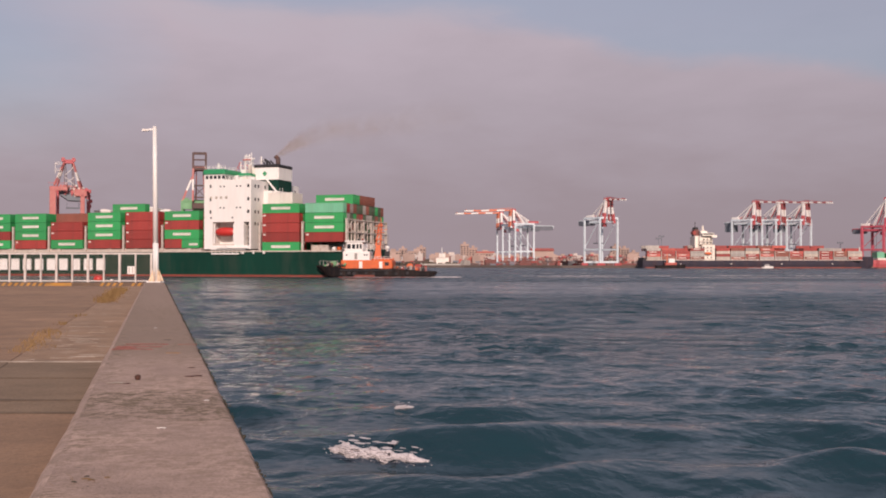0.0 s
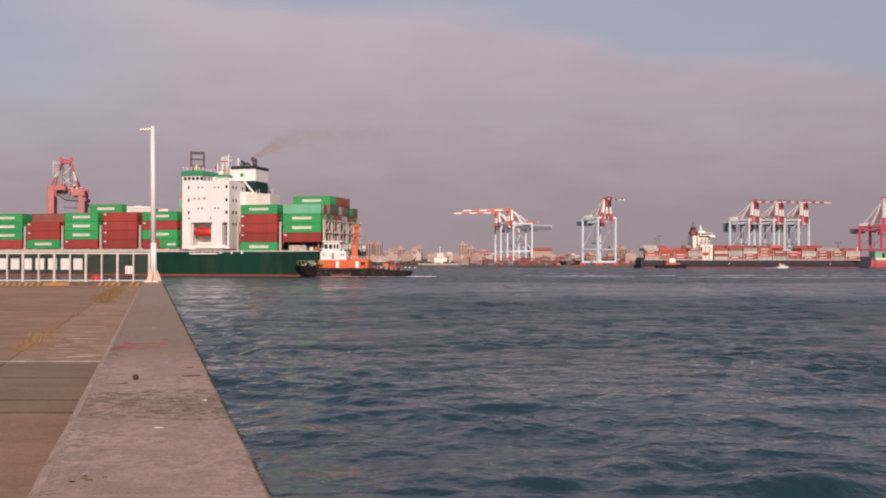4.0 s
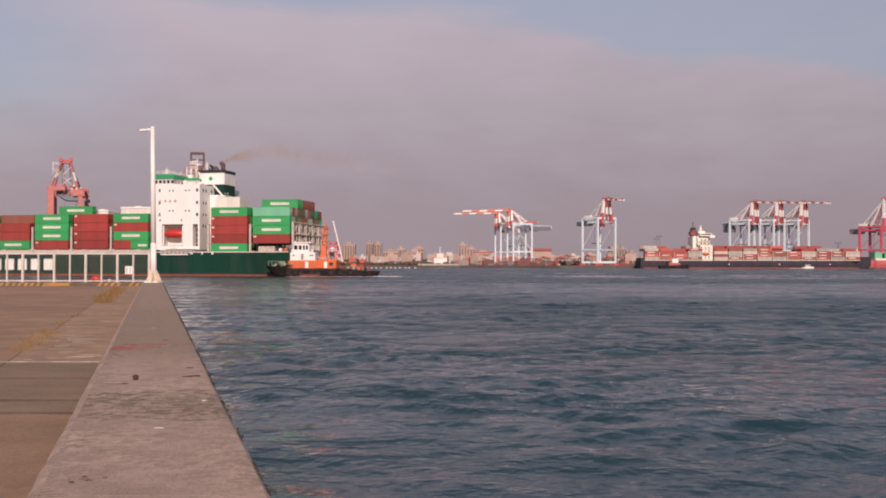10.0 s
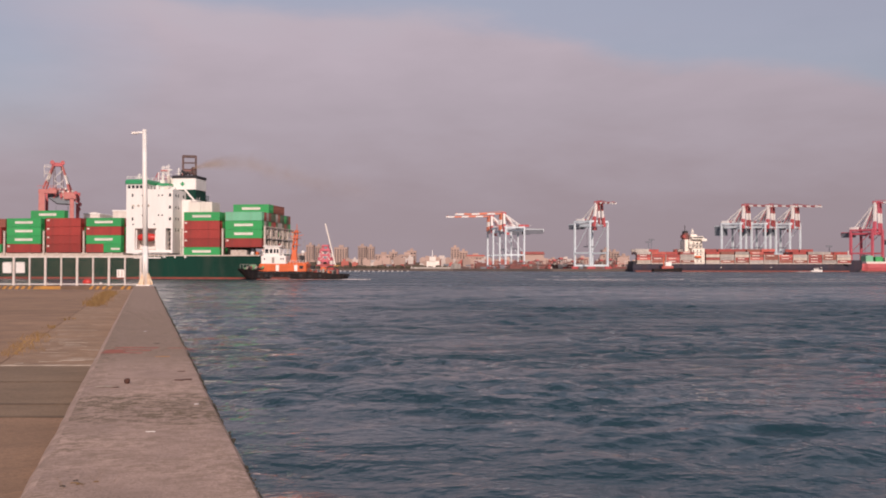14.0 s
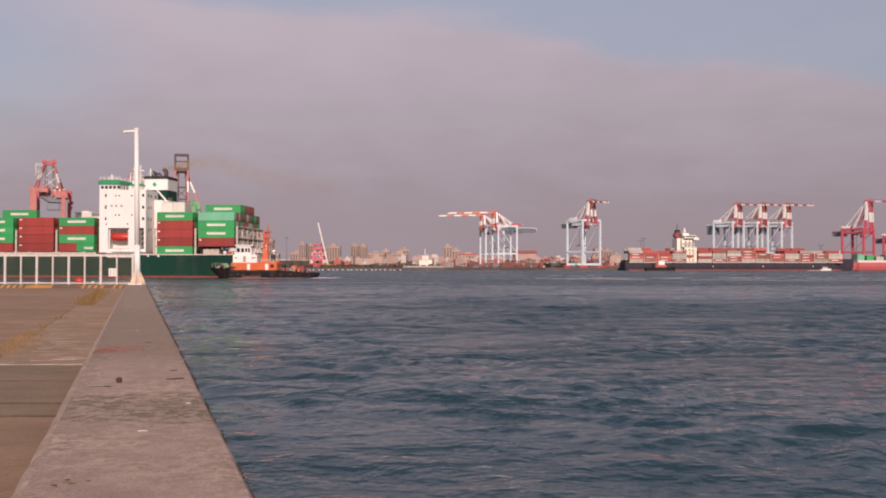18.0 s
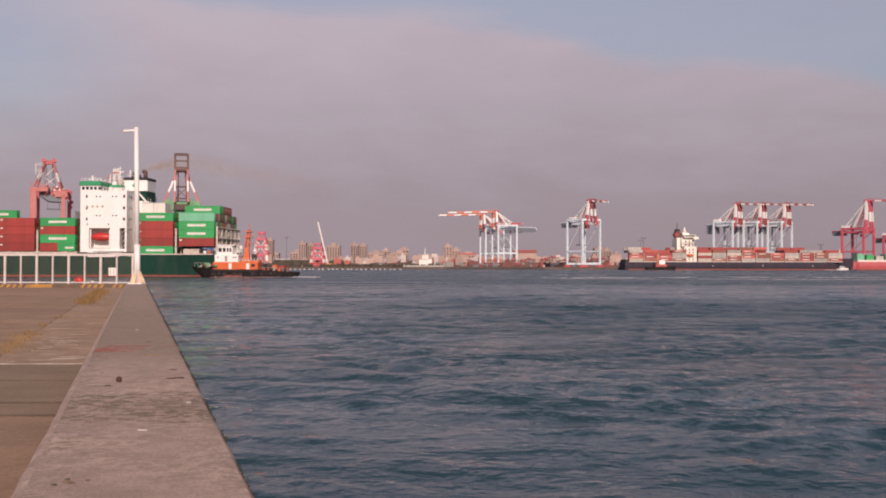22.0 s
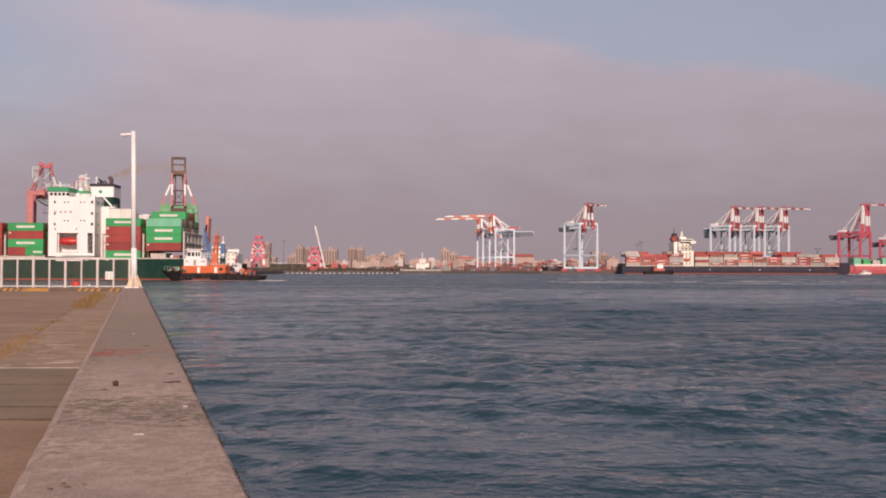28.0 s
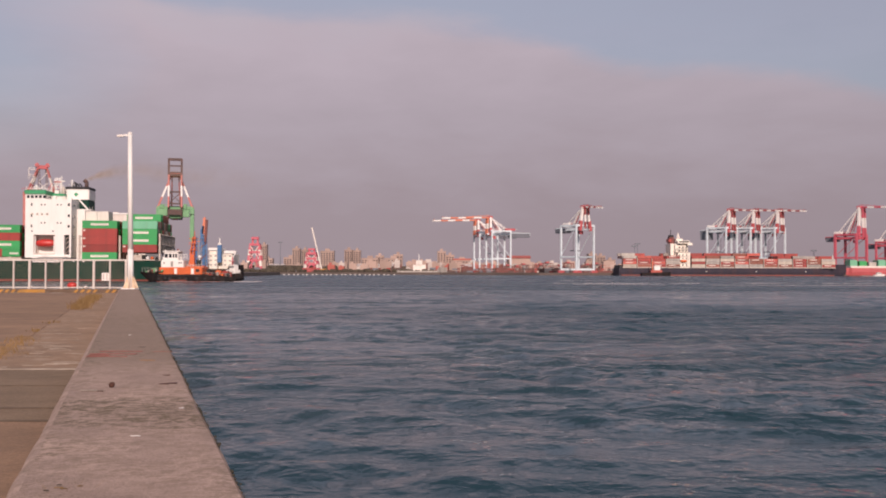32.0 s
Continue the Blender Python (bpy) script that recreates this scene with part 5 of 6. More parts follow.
part("boot_stripe", box(B(), -9, 13, -5.04, -4.9, -0.3, 0.2), REDBOOT, tug)
casing = part("casing", cbox(B(), -8.5, 6.4, -3.9, 3.9, 2.1, 5.0, 0.2), ORANGE, tug)
part("aft_casing", cbox(B(), 0.4, 6.0, -3.3, 3.3, 5.0, 5.5, 0.2), ORANGE, tug)
for u in (-3.2, 2.6):
    part("casing_door", cbox(B(), u, u + 0.95, -3.95, -3.88, 2.7, 4.6, 0.0), WHITE, casing, "white steel door")
part("casing_vent", box(B(), 4.2, 5.4, -3.95, -3.88, 3.4, 4.4), DARK, casing)
deckhouse = part("deckhouse", cbox(B(), -8.0, -0.2, -3.4, 3.4, 5.0, 7.5, 0.15), WHITE, tug)
wheelhouse = part("wheelhouse", cbox(B(), -7.1, -2.3, -2.9, 2.9, 7.5, 10.3, 0.25), WHITE, tug)
part("wheelhouse_roof", cbox(B(), -7.5, -1.6, -3.2, 3.2, 10.3, 10.6, 0.1), WHITE, tug)
for u, w in ((-6.8, 1.0), (-5.4, 0.9), (-4.1, 0.6), (-3.2, 0.6)):
    part("window", cbox(B(), u, u + w, -2.95, -2.85, 8.3, 9.6, 0.1), GLASS, wheelhouse)
for u in (-6.9, -1.7, -1.0):
    part("porthole", tube(B(), (u, -3.45, 6.5), (u, -3.35, 6.5), 0.25, n=10), GLASS, deckhouse)
part("door", box(B(), -4.6, -3.8, -3.44, -3.36, 5.2, 7.0), CGREY, deckhouse)
for z in (8.2, 8.8, 9.4):
    part("bridge_rail", beam(B(), (-2.2, -3.3, z), (1.0, -3.3, z), 0.12), WHITE, deckhouse)
for k in range(4):
    part("rail_post", box(B(), -2.0 + k, -1.9 + k, -3.36, -3.26, 7.5, 9.5), WHITE, deckhouse)
bm = B()
loft(bm, [[(0.6, -0.9, 5.2), (2.8, -0.9, 5.2), (2.8, 0.9, 5.2), (0.6, 0.9, 5.2)], [(1.3, -0.6, 9.4), (2.5, -0.6, 9.4), (2.5, 0.6, 9.4), (1.3, 0.6, 9.4)]])
part("mast_foot", bm, ORANGE, tug)
for dx, dy in ((-0.65, -0.5), (0.65, -0.5), (-0.65, 0.5), (0.65, 0.5)):
    part("mast_leg", beam(B(), (1.8 + dx, dy, 9.2), (2.5 + dx * 0.5, dy * 0.5, 15.6), 0.34), ORANGE, tug, "orange mast leg")
for k in range(5):
    part("mast_brace", beam(B(), (1.2 + 0.15 * k, -0.5, 9.4 + 1.2 * k), (2.6, -0.5, 10.3 + 1.2 * k), 0.25), ORANGE, tug)
part("mast_pole", tube(B(), (2.6, 0, 15), (2.6, 0, 17.4), 0.12, n=8), ORANGE, tug)
for z in (10.8, 12.9, 14.8):
    part("mast_platform", box(B(), 1.0, 3.6, -1.2, 1.2, z, z + 0.18), ORANGE, tug)
part("yard_arm", beam(B(), (0.6, 0, 13.6), (4.6, 0, 14.0), 0.15), ORANGE, tug)
part("flag_staff", tube(B(), (4.2, 0, 5.4), (4.9, 0, 12.4), 0.08, n=6), CGREY, tug)
part("radar_dome", ball(B(), (4.6, -0.6, 8.6), (0.62, 0.62, 0.62)), WHITE, tug)
part("radar_stand", tube(B(), (4.6, -0.6, 5.4), (4.6, -0.6, 8.1), 0.2, n=8), WHITE, tug)
part("funnel", cbox(B(), 4.0, 5.4, -2.6, -1.4, 5.4, 7.6, 0.1), DARK, tug)
rq = random.Random(41)
for k in range(26):
    u, w, h = rq.uniform(-8, 6.2), rq.uniform(0.2, 0.7), rq.uniform(0.3, 1.1)
    z = 7.5 if -2.2 < u < -0.4 else 10.6 if -7.2 < u < -2.2 else 5.0 if u > 0.2 else 7.5
    part("fitting", cbox(B(), u, u + w, -2.9, -2.9 + w, z, z + h * (0.7 if z > 10 else 1), 0.05), rq.choice((WHITE, WHITE, ORANGE, DARK, CGREY, CRED)), tug)
for z in (7.9, 8.4):
    part("deck_rail", beam(B(), (-8.2, -3.35, z), (-7.0, -3.35, z), 0.08), WHITE, tug)
for z in (5.5, 6.0):
    part("casing_rail", beam(B(), (0.2, -3.7, z), (6.3, -3.7, z), 0.08), CWHITE, tug)
for k in range(7):
    part("rail_post", box(B(), 0.2 + k, 0.28 + k, -3.74, -3.66, 5.0, 6.0), CWHITE, tug)
for k in range(9):
    u = -13.5 + 0.75 * k
    part("rope_coil", tube(B(), (u, -2.6 - 0.22 * k, 3.3), (u + 0.5, -2.8 - 0.22 * k, 3.5 + 0.3 * (k % 3)), 0.32, n=8), (CRANEGREEN, CBEIGE, DARK, CRANEDARK)[k % 4], tug)
part("rust_patch", box(B(), -4.5, 1.5, -5.16, -5.0, 0.25, 0.75), REDBOOT, tug)
part("towing_hook", cbox(B(), 7.0, 8.2, -1.0, 1.0, 2.1, 4.4, 0.2), DARK, tug)
part("winch", tube(B(), (11.2, -1.4, 3.2), (11.2, 1.4, 3.2), 0.9, n=14), ORANGE, tug)
part("towing_gear", cbox(B(), 12.6, 14.6, -1.6, 1.6, 2.0, 3.8, 0.2), CRED, tug)
part("bow_winch", tube(B(), (-11.2, -1.5, 3.9), (-11.2, 1.5, 3.9), 0.9, n=14), CRANEGREEN, tug)
rt = random.Random(14)
for k in range(30):
    u = rt.choice((rt.uniform(6.8, 13.5), rt.uniform(6.8, 15.5), rt.uniform(-14, -9)))
    v, w, h = rt.uniform(-4.2, -1.5), rt.uniform(0.3, 1.0), rt.uniform(0.2, 1.2)
    if u < 0:
        v = rt.uniform(-2.2, -0.5)
    part("deck_gear", cbox(B(), u, u + w, v, v + w, 1.2 if u > 0 else 2.4, (2.2 if u > 0 else 3.2) + h, 0.06), rt.choice((CRANEDARK, CRED, DARK, COPPER, CRED, CGREY, CRANEDARK, ORANGE)), tug)
part("stern_rail", beam(B(), (7, -4.6, 3.3), (16.5, -4.0, 2.8), 0.1), CGREY, tug)
for k in range(7):
    part("stern_post", box(B(), 7 + 1.5 * k, 7.1 + 1.5 * k, -4.62 + 0.09 * k, -4.52 + 0.09 * k, 1.7, 3.3 - 0.07 * k), CGREY, tug)
for k in range(6):
    part("bow_rail_post", box(B(), -15 + 1.1 * k, -14.9 + 1.1 * k, -2.0 - 0.42 * k, -1.9 - 0.42 * k, 3.5, 4.8), CGREY, tug)
part("bow_rail", beam(B(), (-15, -2.0, 4.8), (-9.5, -4.1, 4.7), 0.1), CGREY, tug)
bm = B()
rw = random.Random(33)
for k in range(420):
    u = rw.choice((rw.gauss(20.5, 2.2), rw.gauss(19.5, 1.2), rw.uniform(-8, 18)))
    v = rw.gauss(-2, 2.0) if u > 18 else -5.3 - abs(rw.gauss(0, 0.3))
    q = rw.uniform(0.08, 0.3) * (1.2 if u > 18 else 0.6)
    ball(bm, (u, v, 0.12), (q * 1.8, q, q * 0.5), 5, 4)
tagged(part("wash", bm, FOAM, tug, "white wash at the waterline"), kind="stuff")


# ---- smoke from the funnel: thin rigid pieces that travel with the ship ----
def smoke_mat(name, length, r0, r1, dens):
    """Thin brown smoke: densest on the axis of its piece, thinning along it, broken by noise."""
    M = bpy.data.materials.new(name)
    M.use_nodes = True
    nt = M.node_tree
    N, L = nt.nodes.new, nt.links.new
    b = nt.nodes["Principled BSDF"]
    b.inputs["Base Color"].default_value = (0.30, 0.215, 0.135, 1)
    b.inputs["Roughness"].default_value = 1.0
    b.inputs["Specular IOR Level"].default_value = 0.0

    def m(op, a, c=None, clamp=False):
        n = N("ShaderNodeMath")
        n.operation, n.use_clamp = op, clamp
        for i, v in enumerate((a, c)):
            if isinstance(v, (int, float)):
                n.inputs[i].default_value = v
            elif v is not None:
                L(v, n.inputs[i])
        return n.outputs[0]

    co, sep, nz = N("ShaderNodeTexCoord"), N("ShaderNodeSeparateXYZ"), N("ShaderNodeTexNoise")
    L(co.outputs["Object"], sep.inputs[0])
    L(co.outputs["Object"], nz.inputs["Vector"])
    nz.inputs["Scale"].default_value, nz.inputs["Detail"].default_value = 0.22, 6
    x = m("DIVIDE", sep.outputs[0], length)
    rad = m("ADD", m("MULTIPLY", x, r1 - r0), r0)
    off = m("DIVIDE", m("ABSOLUTE", sep.outputs[2]), rad)
    core = m("POWER", m("SUBTRACT", 1.0, off, True), 1.6)
    ends = m("MULTIPLY", m("MULTIPLY", x, 6.0, True), m("SUBTRACT", 1.0, x, True))
    a = m("MULTIPLY", m("MULTIPLY", core, ends), m("MULTIPLY", m("SUBTRACT", m("MULTIPLY", nz.outputs[0], 2.6), 0.65, True), dens * 1.6))
    L(a, b.inputs["Alpha"])
    return M


smoke = thing("smoke_plume", pose(0, 0, 0), "thin brown smoke drifting from the ship's funnel", "smoke")
for u, z, rise, length, r0, r1, dens in ((87.4, 37.2, -30, 14, 0.8, 3.4, 0.42), (91.0, 39.6, -22, 24, 1.8, 6.0, 0.24), (103.0, 44.0, -6, 52, 4.0, 8.0, 0.13)):
    rings = [[(length * i / 14, (r0 + (r1 - r0) * i / 14) * math.cos(a), (r0 + (r1 - r0) * i / 14) * math.sin(a)) for a in [k * math.tau / 18 for k in range(18)]] for i in range(15)]
    ob = part("puff", loft(B(), rings, smooth=True, caps=False), smoke_mat("thin_smoke", length, r0, r1, dens), smoke, at=pose(u, 14, z, 0, rise, 0))
    ob.visible_shadow = False

# ---- the far shore: quays, buildings, moored ships ----
far_quay = B()
loft(far_quay, [[(-900, 1000, -4), (-900, 1000, 2.4), (-900, 4700, 2.4), (-900, 4700, -4)],
                [(20, 1000, -4), (20, 1000, 2.4), (20, 4700, 2.4), (20, 4700, -4)], [(110, 920, -4), (110, 920, 2.4), (110, 4700, 2.4), (110, 4700, -4)],
                [(1500, 930, -4), (1500, 930, 2.4), (1500, 4700, 2.4), (1500, 4700, -4)]])
part("ground", far_quay, LAND, None)
tagged(bpy.data.objects["ground"], "far harbour quays and shore", "ground", kind="structure")
near_quay = B()
box(near_quay, -420, -120, 560, 860, -4, 2.4)
part("ground", near_quay, LAND, None)
for o in bpy.data.objects:
    if o.name == "ground.001":
        tagged(o, "concrete quay behind the passing ship", "ground", kind="structure")


def tower(x, y, w, d, h, material, label, floors, cols, roof=None):
    t = thing("apartment_tower" if h > 25 else "building", pose(x, y, 2.4), label, "building", "far buildings")
    part("wall", box(B(), -w / 2, w / 2, 0, d, 0, h), material, t)
    part("roof", cbox(B(), -w / 2 - 0.5, w / 2 + 0.5, -0.5, d + 0.5, h, h + (1.2 if not roof else 2.5), 0.4), roof or material, t)
    part("stair_head", box(B(), -w / 6, w / 6, d * 0.3, d * 0.6, h + 1, h + 5), material, t)
    pw, ph = w / cols, (h - 3) / floors
    bm = B()
    box(bm, 0, pw * 0.55, -0.15, 0.1, 0, ph * 0.55)
    me = mesh("window", bm, GLASS)
    for i in range(floors):
        for j in range(cols):
            piece("window", me, t, pose(-w / 2 + pw * (j + 0.22), 0, 2 + i * ph))
    return t


T = "tan concrete apartment tower with rows of windows"
tower(-257, 1650, 10, 14, 43, TAN, T, 11, 3)
tower(-204, 1650, 12, 18, 37, TAN, T, 10, 3)
tower(-191, 1660, 11, 18, 35, TAN, T, 10, 3)
tower(-153, 1650, 22, 20, 33, TAN, T, 9, 5)
tower(-118, 1650, 13, 20, 35, TAN, T, 10, 3)
tower(-104, 1650, 12, 20, 34, TAN, T, 10, 3)
S_ = "salmon low apartment block with stepped roof"
tower(-85, 1700, 28, 24, 22, TERRA, S_, 6, 6)
tower(-70, 1740, 14, 20, 27, TERRA, S_, 7, 3)
tower(-45, 1700, 30, 24, 22, TERRA, S_, 6, 6)
tower(-38, 1740, 16, 20, 29, TERRA, S_, 7, 3)
tower(-10, 1750, 26, 24, 16, TERRA, S_, 4, 6)
tower(37, 1700, 14, 20, 34, TERRA, "salmon tower block behind low roofs", 9, 3)
tower(52, 1720, 14, 20, 28, TERRA, "salmon tower block behind low roofs", 7, 3)
tower(72, 1700, 30, 20, 20, TERRA, S_, 5, 6, ROOFRED)
tower(15, 1760, 30, 20, 17, SHED, "pale low office building", 4, 6)
tower(292, 1680, 14, 20, 30, TAN, "tan block beyond the cranes", 8, 3)
tower(308, 1690, 14, 20, 27, TAN, "tan block beyond the cranes", 7, 3)
tower(326, 1700, 16, 20, 20, TERRA, "salmon block beyond the cranes", 5, 4)
tower(-230, 1780, 24, 20, 24, TERRA, S_, 6, 5)
tower(-272, 1780, 20, 20, 22, TERRA, S_, 6, 4)


def shed(x, y, w, d, h, wall, roof, label):
    t = thing("warehouse", pose(x, y, 2.4), label, "warehouse", "far sheds")
    part("wall", box(B(), -w / 2, w / 2, 0, d, 0, h), wall, t)
    part("roof", loft(B(), [[(s * (w / 2 + 1), -1, h), (s * (w / 2 + 1), d / 2, h + d * 0.14), (s * (w / 2 + 1), d + 1, h)] for s in (-1, 1)]), roof, t)
    for k in range(int(w / 14)):
        part("door", box(B(), -w / 2 + 4 + 14 * k, -w / 2 + 10 + 14 * k, -0.2, 0.1, 0, h * 0.6), CGREY, t)
    return t


store = thing("warehouse", pose(-204, 640, 2.4), "tall white warehouse on the quay behind the ship", "warehouse", "far sheds")
part("wall", box(B(), -20.4, 28.6, 2, 40, 0, 33), CWHITE, store)
for x0, x1, top in ((-20.6, -9.4, 36.0), (-2.0, 18.3, 38.0), (22.0, 29.0, 36.0)):
    part("roof_block", cbox(B(), x0 + 0.4, x1 - 0.4, 1.6, 30, 33, top - 0.9, 0.2), CWHITE, store)
    part("roof", cbox(B(), x0, x1, 1.2, 30.4, top - 0.9, top, 0.3), WHITE, store)
    part("roof_vent", cbox(B(), (x0 + x1) / 2 - 2, (x0 + x1) / 2 + 2, 5, 9, top, top + 0.7, 0.2), CWHITE, store)
shed(120, 1200, 26, 24, 17, TERRA, ROOFRED, "shed with a red metal roof")
shed(170, 1300, 32, 24, 8, SHED, SHED, "long low pale grey shed")
shed(-60, 1420, 60, 24, 8, SHED, SHED, "long low pale grey shed")
shed(18, 1400, 44, 24, 8, SHED, ROOFRED, "shed with a red metal roof")
shed(52, 1300, 30, 24, 7, SHED, SHED, "long low pale grey shed")
shed(-235, 1500, 60, 24, 8, SHED, SHED, "long low pale grey shed")


def yard_gantry(x, y, w, h):
    """A rubber-tyred yard gantry in rust red."""
    g = thing("yard_gantry", pose(x, y, 2.4, 0, 0, 12), "rust-red yard gantry among the container stacks", "crane", "yard gantries")
    for sx in (-1, 1):
        for sy in (-1, 1):
            part("leg", beam(B(), (sx * w / 2, sy * 4, 0), (sx * w / 2, sy * 4, h), 0.7), RUST, g)
        part("wheel_beam", beam(B(), (sx * w / 2, -5, 1), (sx * w / 2, 5, 1), 1.0), RUST, g)
    for sy in (-1, 1):
        part("girder", beam(B(), (-w / 2, sy * 4, h), (w / 2, sy * 4, h), 1.0), RUST, g)
    part("trolley", cbox(B(), -1.6, 1.6, -3, 3, h + 0.5, h + 1.8, 0.2), CRANERED, g)
    part("cab", cbox(B(), -1, 2, -2, 1, h - 4, h - 1, 0.2), CGREY, g)


for x, yy, w, h in ((128, 1060, 10, 8), (139, 1090, 11, 10), (150, 1070, 9, 7), (161, 1085, 11, 10), (112, 1080, 10, 8), (178, 1060, 10, 8), (95, 1085, 9, 7), (190, 1075, 9, 9), (103, 1062, 8, 6)):
    yard_gantry(x, yy, w, h)
for x, yy, h in ((216, 1000, 26), (232, 1060, 30), (398, 1000, 22), (-195, 1400, 40)):
    mastl = thing("light_mast", pose(x, yy, 2.4), "tall grey floodlight mast on the far quay", "light mast")
    part("pole", tube(B(), (0, 0, 0), (0, 0, h), 0.5, 0.3, 8), CRANEGREY, mastl)
    part("head", cbox(B(), -3, 3, -0.5, 0.5, h, h + 1.6, 0.2), CRANEGREY, mastl)
rc = random.Random(8)
yard = thing("container_yard", pose(0, 0, 2.4), "stacks of red, grey and white containers on the far quay", "containers", kind="stuff")
for name, material, n in (("rust_containers", RUST, 120), ("dark_stacks", CRANEDARK, 110), ("red_containers", CRED, 60), ("pale_boxes", SHED, 34), ("dull_containers", CRANEGREY, 70)):
    bm = B()
    for k in range(n):
        x, yy = rc.choice((rc.uniform(60, 260), rc.uniform(-330, 480))), rc.uniform(1030, 1120)
        w = rc.choice((6.1, 6.1, 3.0, 12.2))
        for i in range(rc.choice((1, 1, 1, 2))):
            box(bm, x, x + w, yy, yy + 2.4, i * 2.5, i * 2.5 + rc.uniform(1.6, 2.4))
    for k in range(n // 5):
        x, yy, h = rc.uniform(60, 260), rc.uniform(1030, 1100), rc.uniform(4, 9)
        box(bm, x, x + 0.5, yy, yy + 0.5, 0, h)
        box(bm, x, x + rc.uniform(2, 7), yy, yy + 0.5, h - 0.5, h)
    part(name, bm, material, yard)
woods = B()
for k in range(240):
    x = rc.choice((rc.uniform(-320, -120), rc.uniform(-320, -120), rc.uniform(-60, 330)))
    r = rc.uniform(3, 6)
    ball(woods, (x, rc.uniform(1360, 1400), 2.4 + r * 0.7), (r * 1.2, r, r), 7, 5)
for k in range(170):
    x, r = rc.uniform(-330, 25), rc.uniform(1.2, 2.6)
    ball(woods, (x, 1012 + rc.uniform(0, 14), 2.4 + r * 0.6), (r * 1.5, r, r), 7, 5)
part("far_trees", woods, TREE)
tagged(bpy.data.objects["far_trees"], "dark green trees along the far shore", "trees", kind="stuff")
town = thing("far_town", pose(0, 0, 2.4), "crowded low pink and tan houses beyond the harbour", "houses", kind="stuff")
for name, material, n in (("salmon_houses", TERRA, 70), ("tan_houses", TAN, 50), ("red_roofs", ROOFRED, 40), ("pale_houses", SHED, 40), ("dark_sheds", RUST, 40)):
    bm = B()
    for k in range(n):
        x = rc.choice((rc.uniform(-330, 360), rc.uniform(-20, 170)))
        y0, w, h = rc.uniform(1250, 1600), rc.uniform(5, 16), rc.uniform(5, 15) * (0.7 if material in (ROOFRED, RUST) else 1)
        box(bm, x, x + w, y0, y0 + 10, 0, h)
        box(bm, x + w * 0.2, x + w * 0.55, y0 + 2, y0 + 7, h, h + rc.uniform(0.8, 3))
        for j in range(int(w / 4)):
            for i in range(int(h / 4)):
                box(bm, x + 0.8 + j * 4, x + 2.4 + j * 4, y0 - 0.9, y0, 1.0 + i * 4, 1.5 + i * 4)
    part(name, bm, material, town)
lattice = thing("mobile_crane", pose(-128, 1310, 2.4), "white lattice boom of a mobile crane on the far quay", "crane")
part("boom", beam(B(), (0, 0, 2), (-13.5, 0, 58), 1.6), CWHITE, lattice)
part("carrier", cbox(B(), -3, 6, -2, 2, 0, 4, 0.3), YELLOW, lattice)


def far_ship(name, m, label, length, deck, hull_m, rows):
    s = thing(name, m, label, "ship")
    rings = []
    for i in range(25):
        k = i / 24
        x = -length / 2 + length * k
        hw = 15 * min(1, (1 - k) / 0.12 + 0.02) ** 0.6 * (1 if k > 0.05 else 0.9)
        up = deck + (3.5 if k > 0.9 else 0)
        xx = x + (5 if k == 1 else 0)
        rings.append([(x, -hw * 0.9, -3), (xx, -hw, deck * 0.5), (xx, -hw, up), (xx, hw, up), (xx, hw, deck * 0.5), (x, hw * 0.9, -3)])
    part("hull", loft(B(), rings), hull_m, s)
    part("boot_topping", box(B(), -length / 2 + 2, length / 2 - 12, -15.1, 15.1, -3, 1.0), REDBOOT, s)
    return s


fs = far_ship("container_ship", pose(281.5, 905, 0), "dark-hulled container ship moored under the far cranes", 206, 7.0, HULLNAVY, 1)
# brown among the reds: distance haze put into the container colours
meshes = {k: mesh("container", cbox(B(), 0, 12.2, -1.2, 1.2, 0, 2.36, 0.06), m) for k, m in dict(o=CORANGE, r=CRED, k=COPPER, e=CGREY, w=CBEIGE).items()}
label_bar = mesh("marking", box(B(), 2.2, 8.6, -1.23, -1.19, 1.1, 1.7), CWHITE)
for x in [-99.4 + 13.0 * k for k in range(4)] + [-37.6 + 13.1 * k for k in range(10)]:
    tall = rc.choice((3, 4, 4, 4))
    for row in range(11):
        h = max(3, tall + (rc.choice((-1, 0, 0)) if row < 3 else rc.choice((0, 0, 1)))) - (1 if x > 70 else 0)
        for i in range(h):
            if row in (0, 1, 2) or i == h - 1:
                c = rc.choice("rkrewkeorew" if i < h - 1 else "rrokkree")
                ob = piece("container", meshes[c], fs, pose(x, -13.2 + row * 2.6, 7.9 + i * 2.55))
                if row == 0 and c in "rok" and rc.random() < 0.6:
                    piece("marking", label_bar, ob, pose(0, 0, 0), "plain white lettering bar")
    part("hatch_edge", box(B(), x - 0.3, x + 12.4, -14.6, -12.2, 7.05, 7.75), LASHING, fs)
for x in [-86.7 + 13.0 * k for k in range(3)] + [-24.8 + 13.1 * k for k in range(9)]:
    part("lashing_post", box(B(), x, x + 0.5, -14.4, -13.6, 7.0, 15.5), LASHING, fs)
part("aft_mooring_deck", cbox(B(), -102.4, -99.8, -12, 12, 7, 9.6, 0.2), DARK, fs)
part("foremast", beam(B(), (96, 0, 10), (96, 0, 19), 0.5), CREAM, fs)
fh = new("house")
fh.parent = fs
fh.location = (0, 0, 0)
part("lower_block", cbox(B(), -50, -38.8, -14, 14, 7, 21, 0.3), CREAM, fh)
part("casing", cbox(B(), -55.4, -50, -9, 9, 7, 29, 0.3), CREAM, fh)
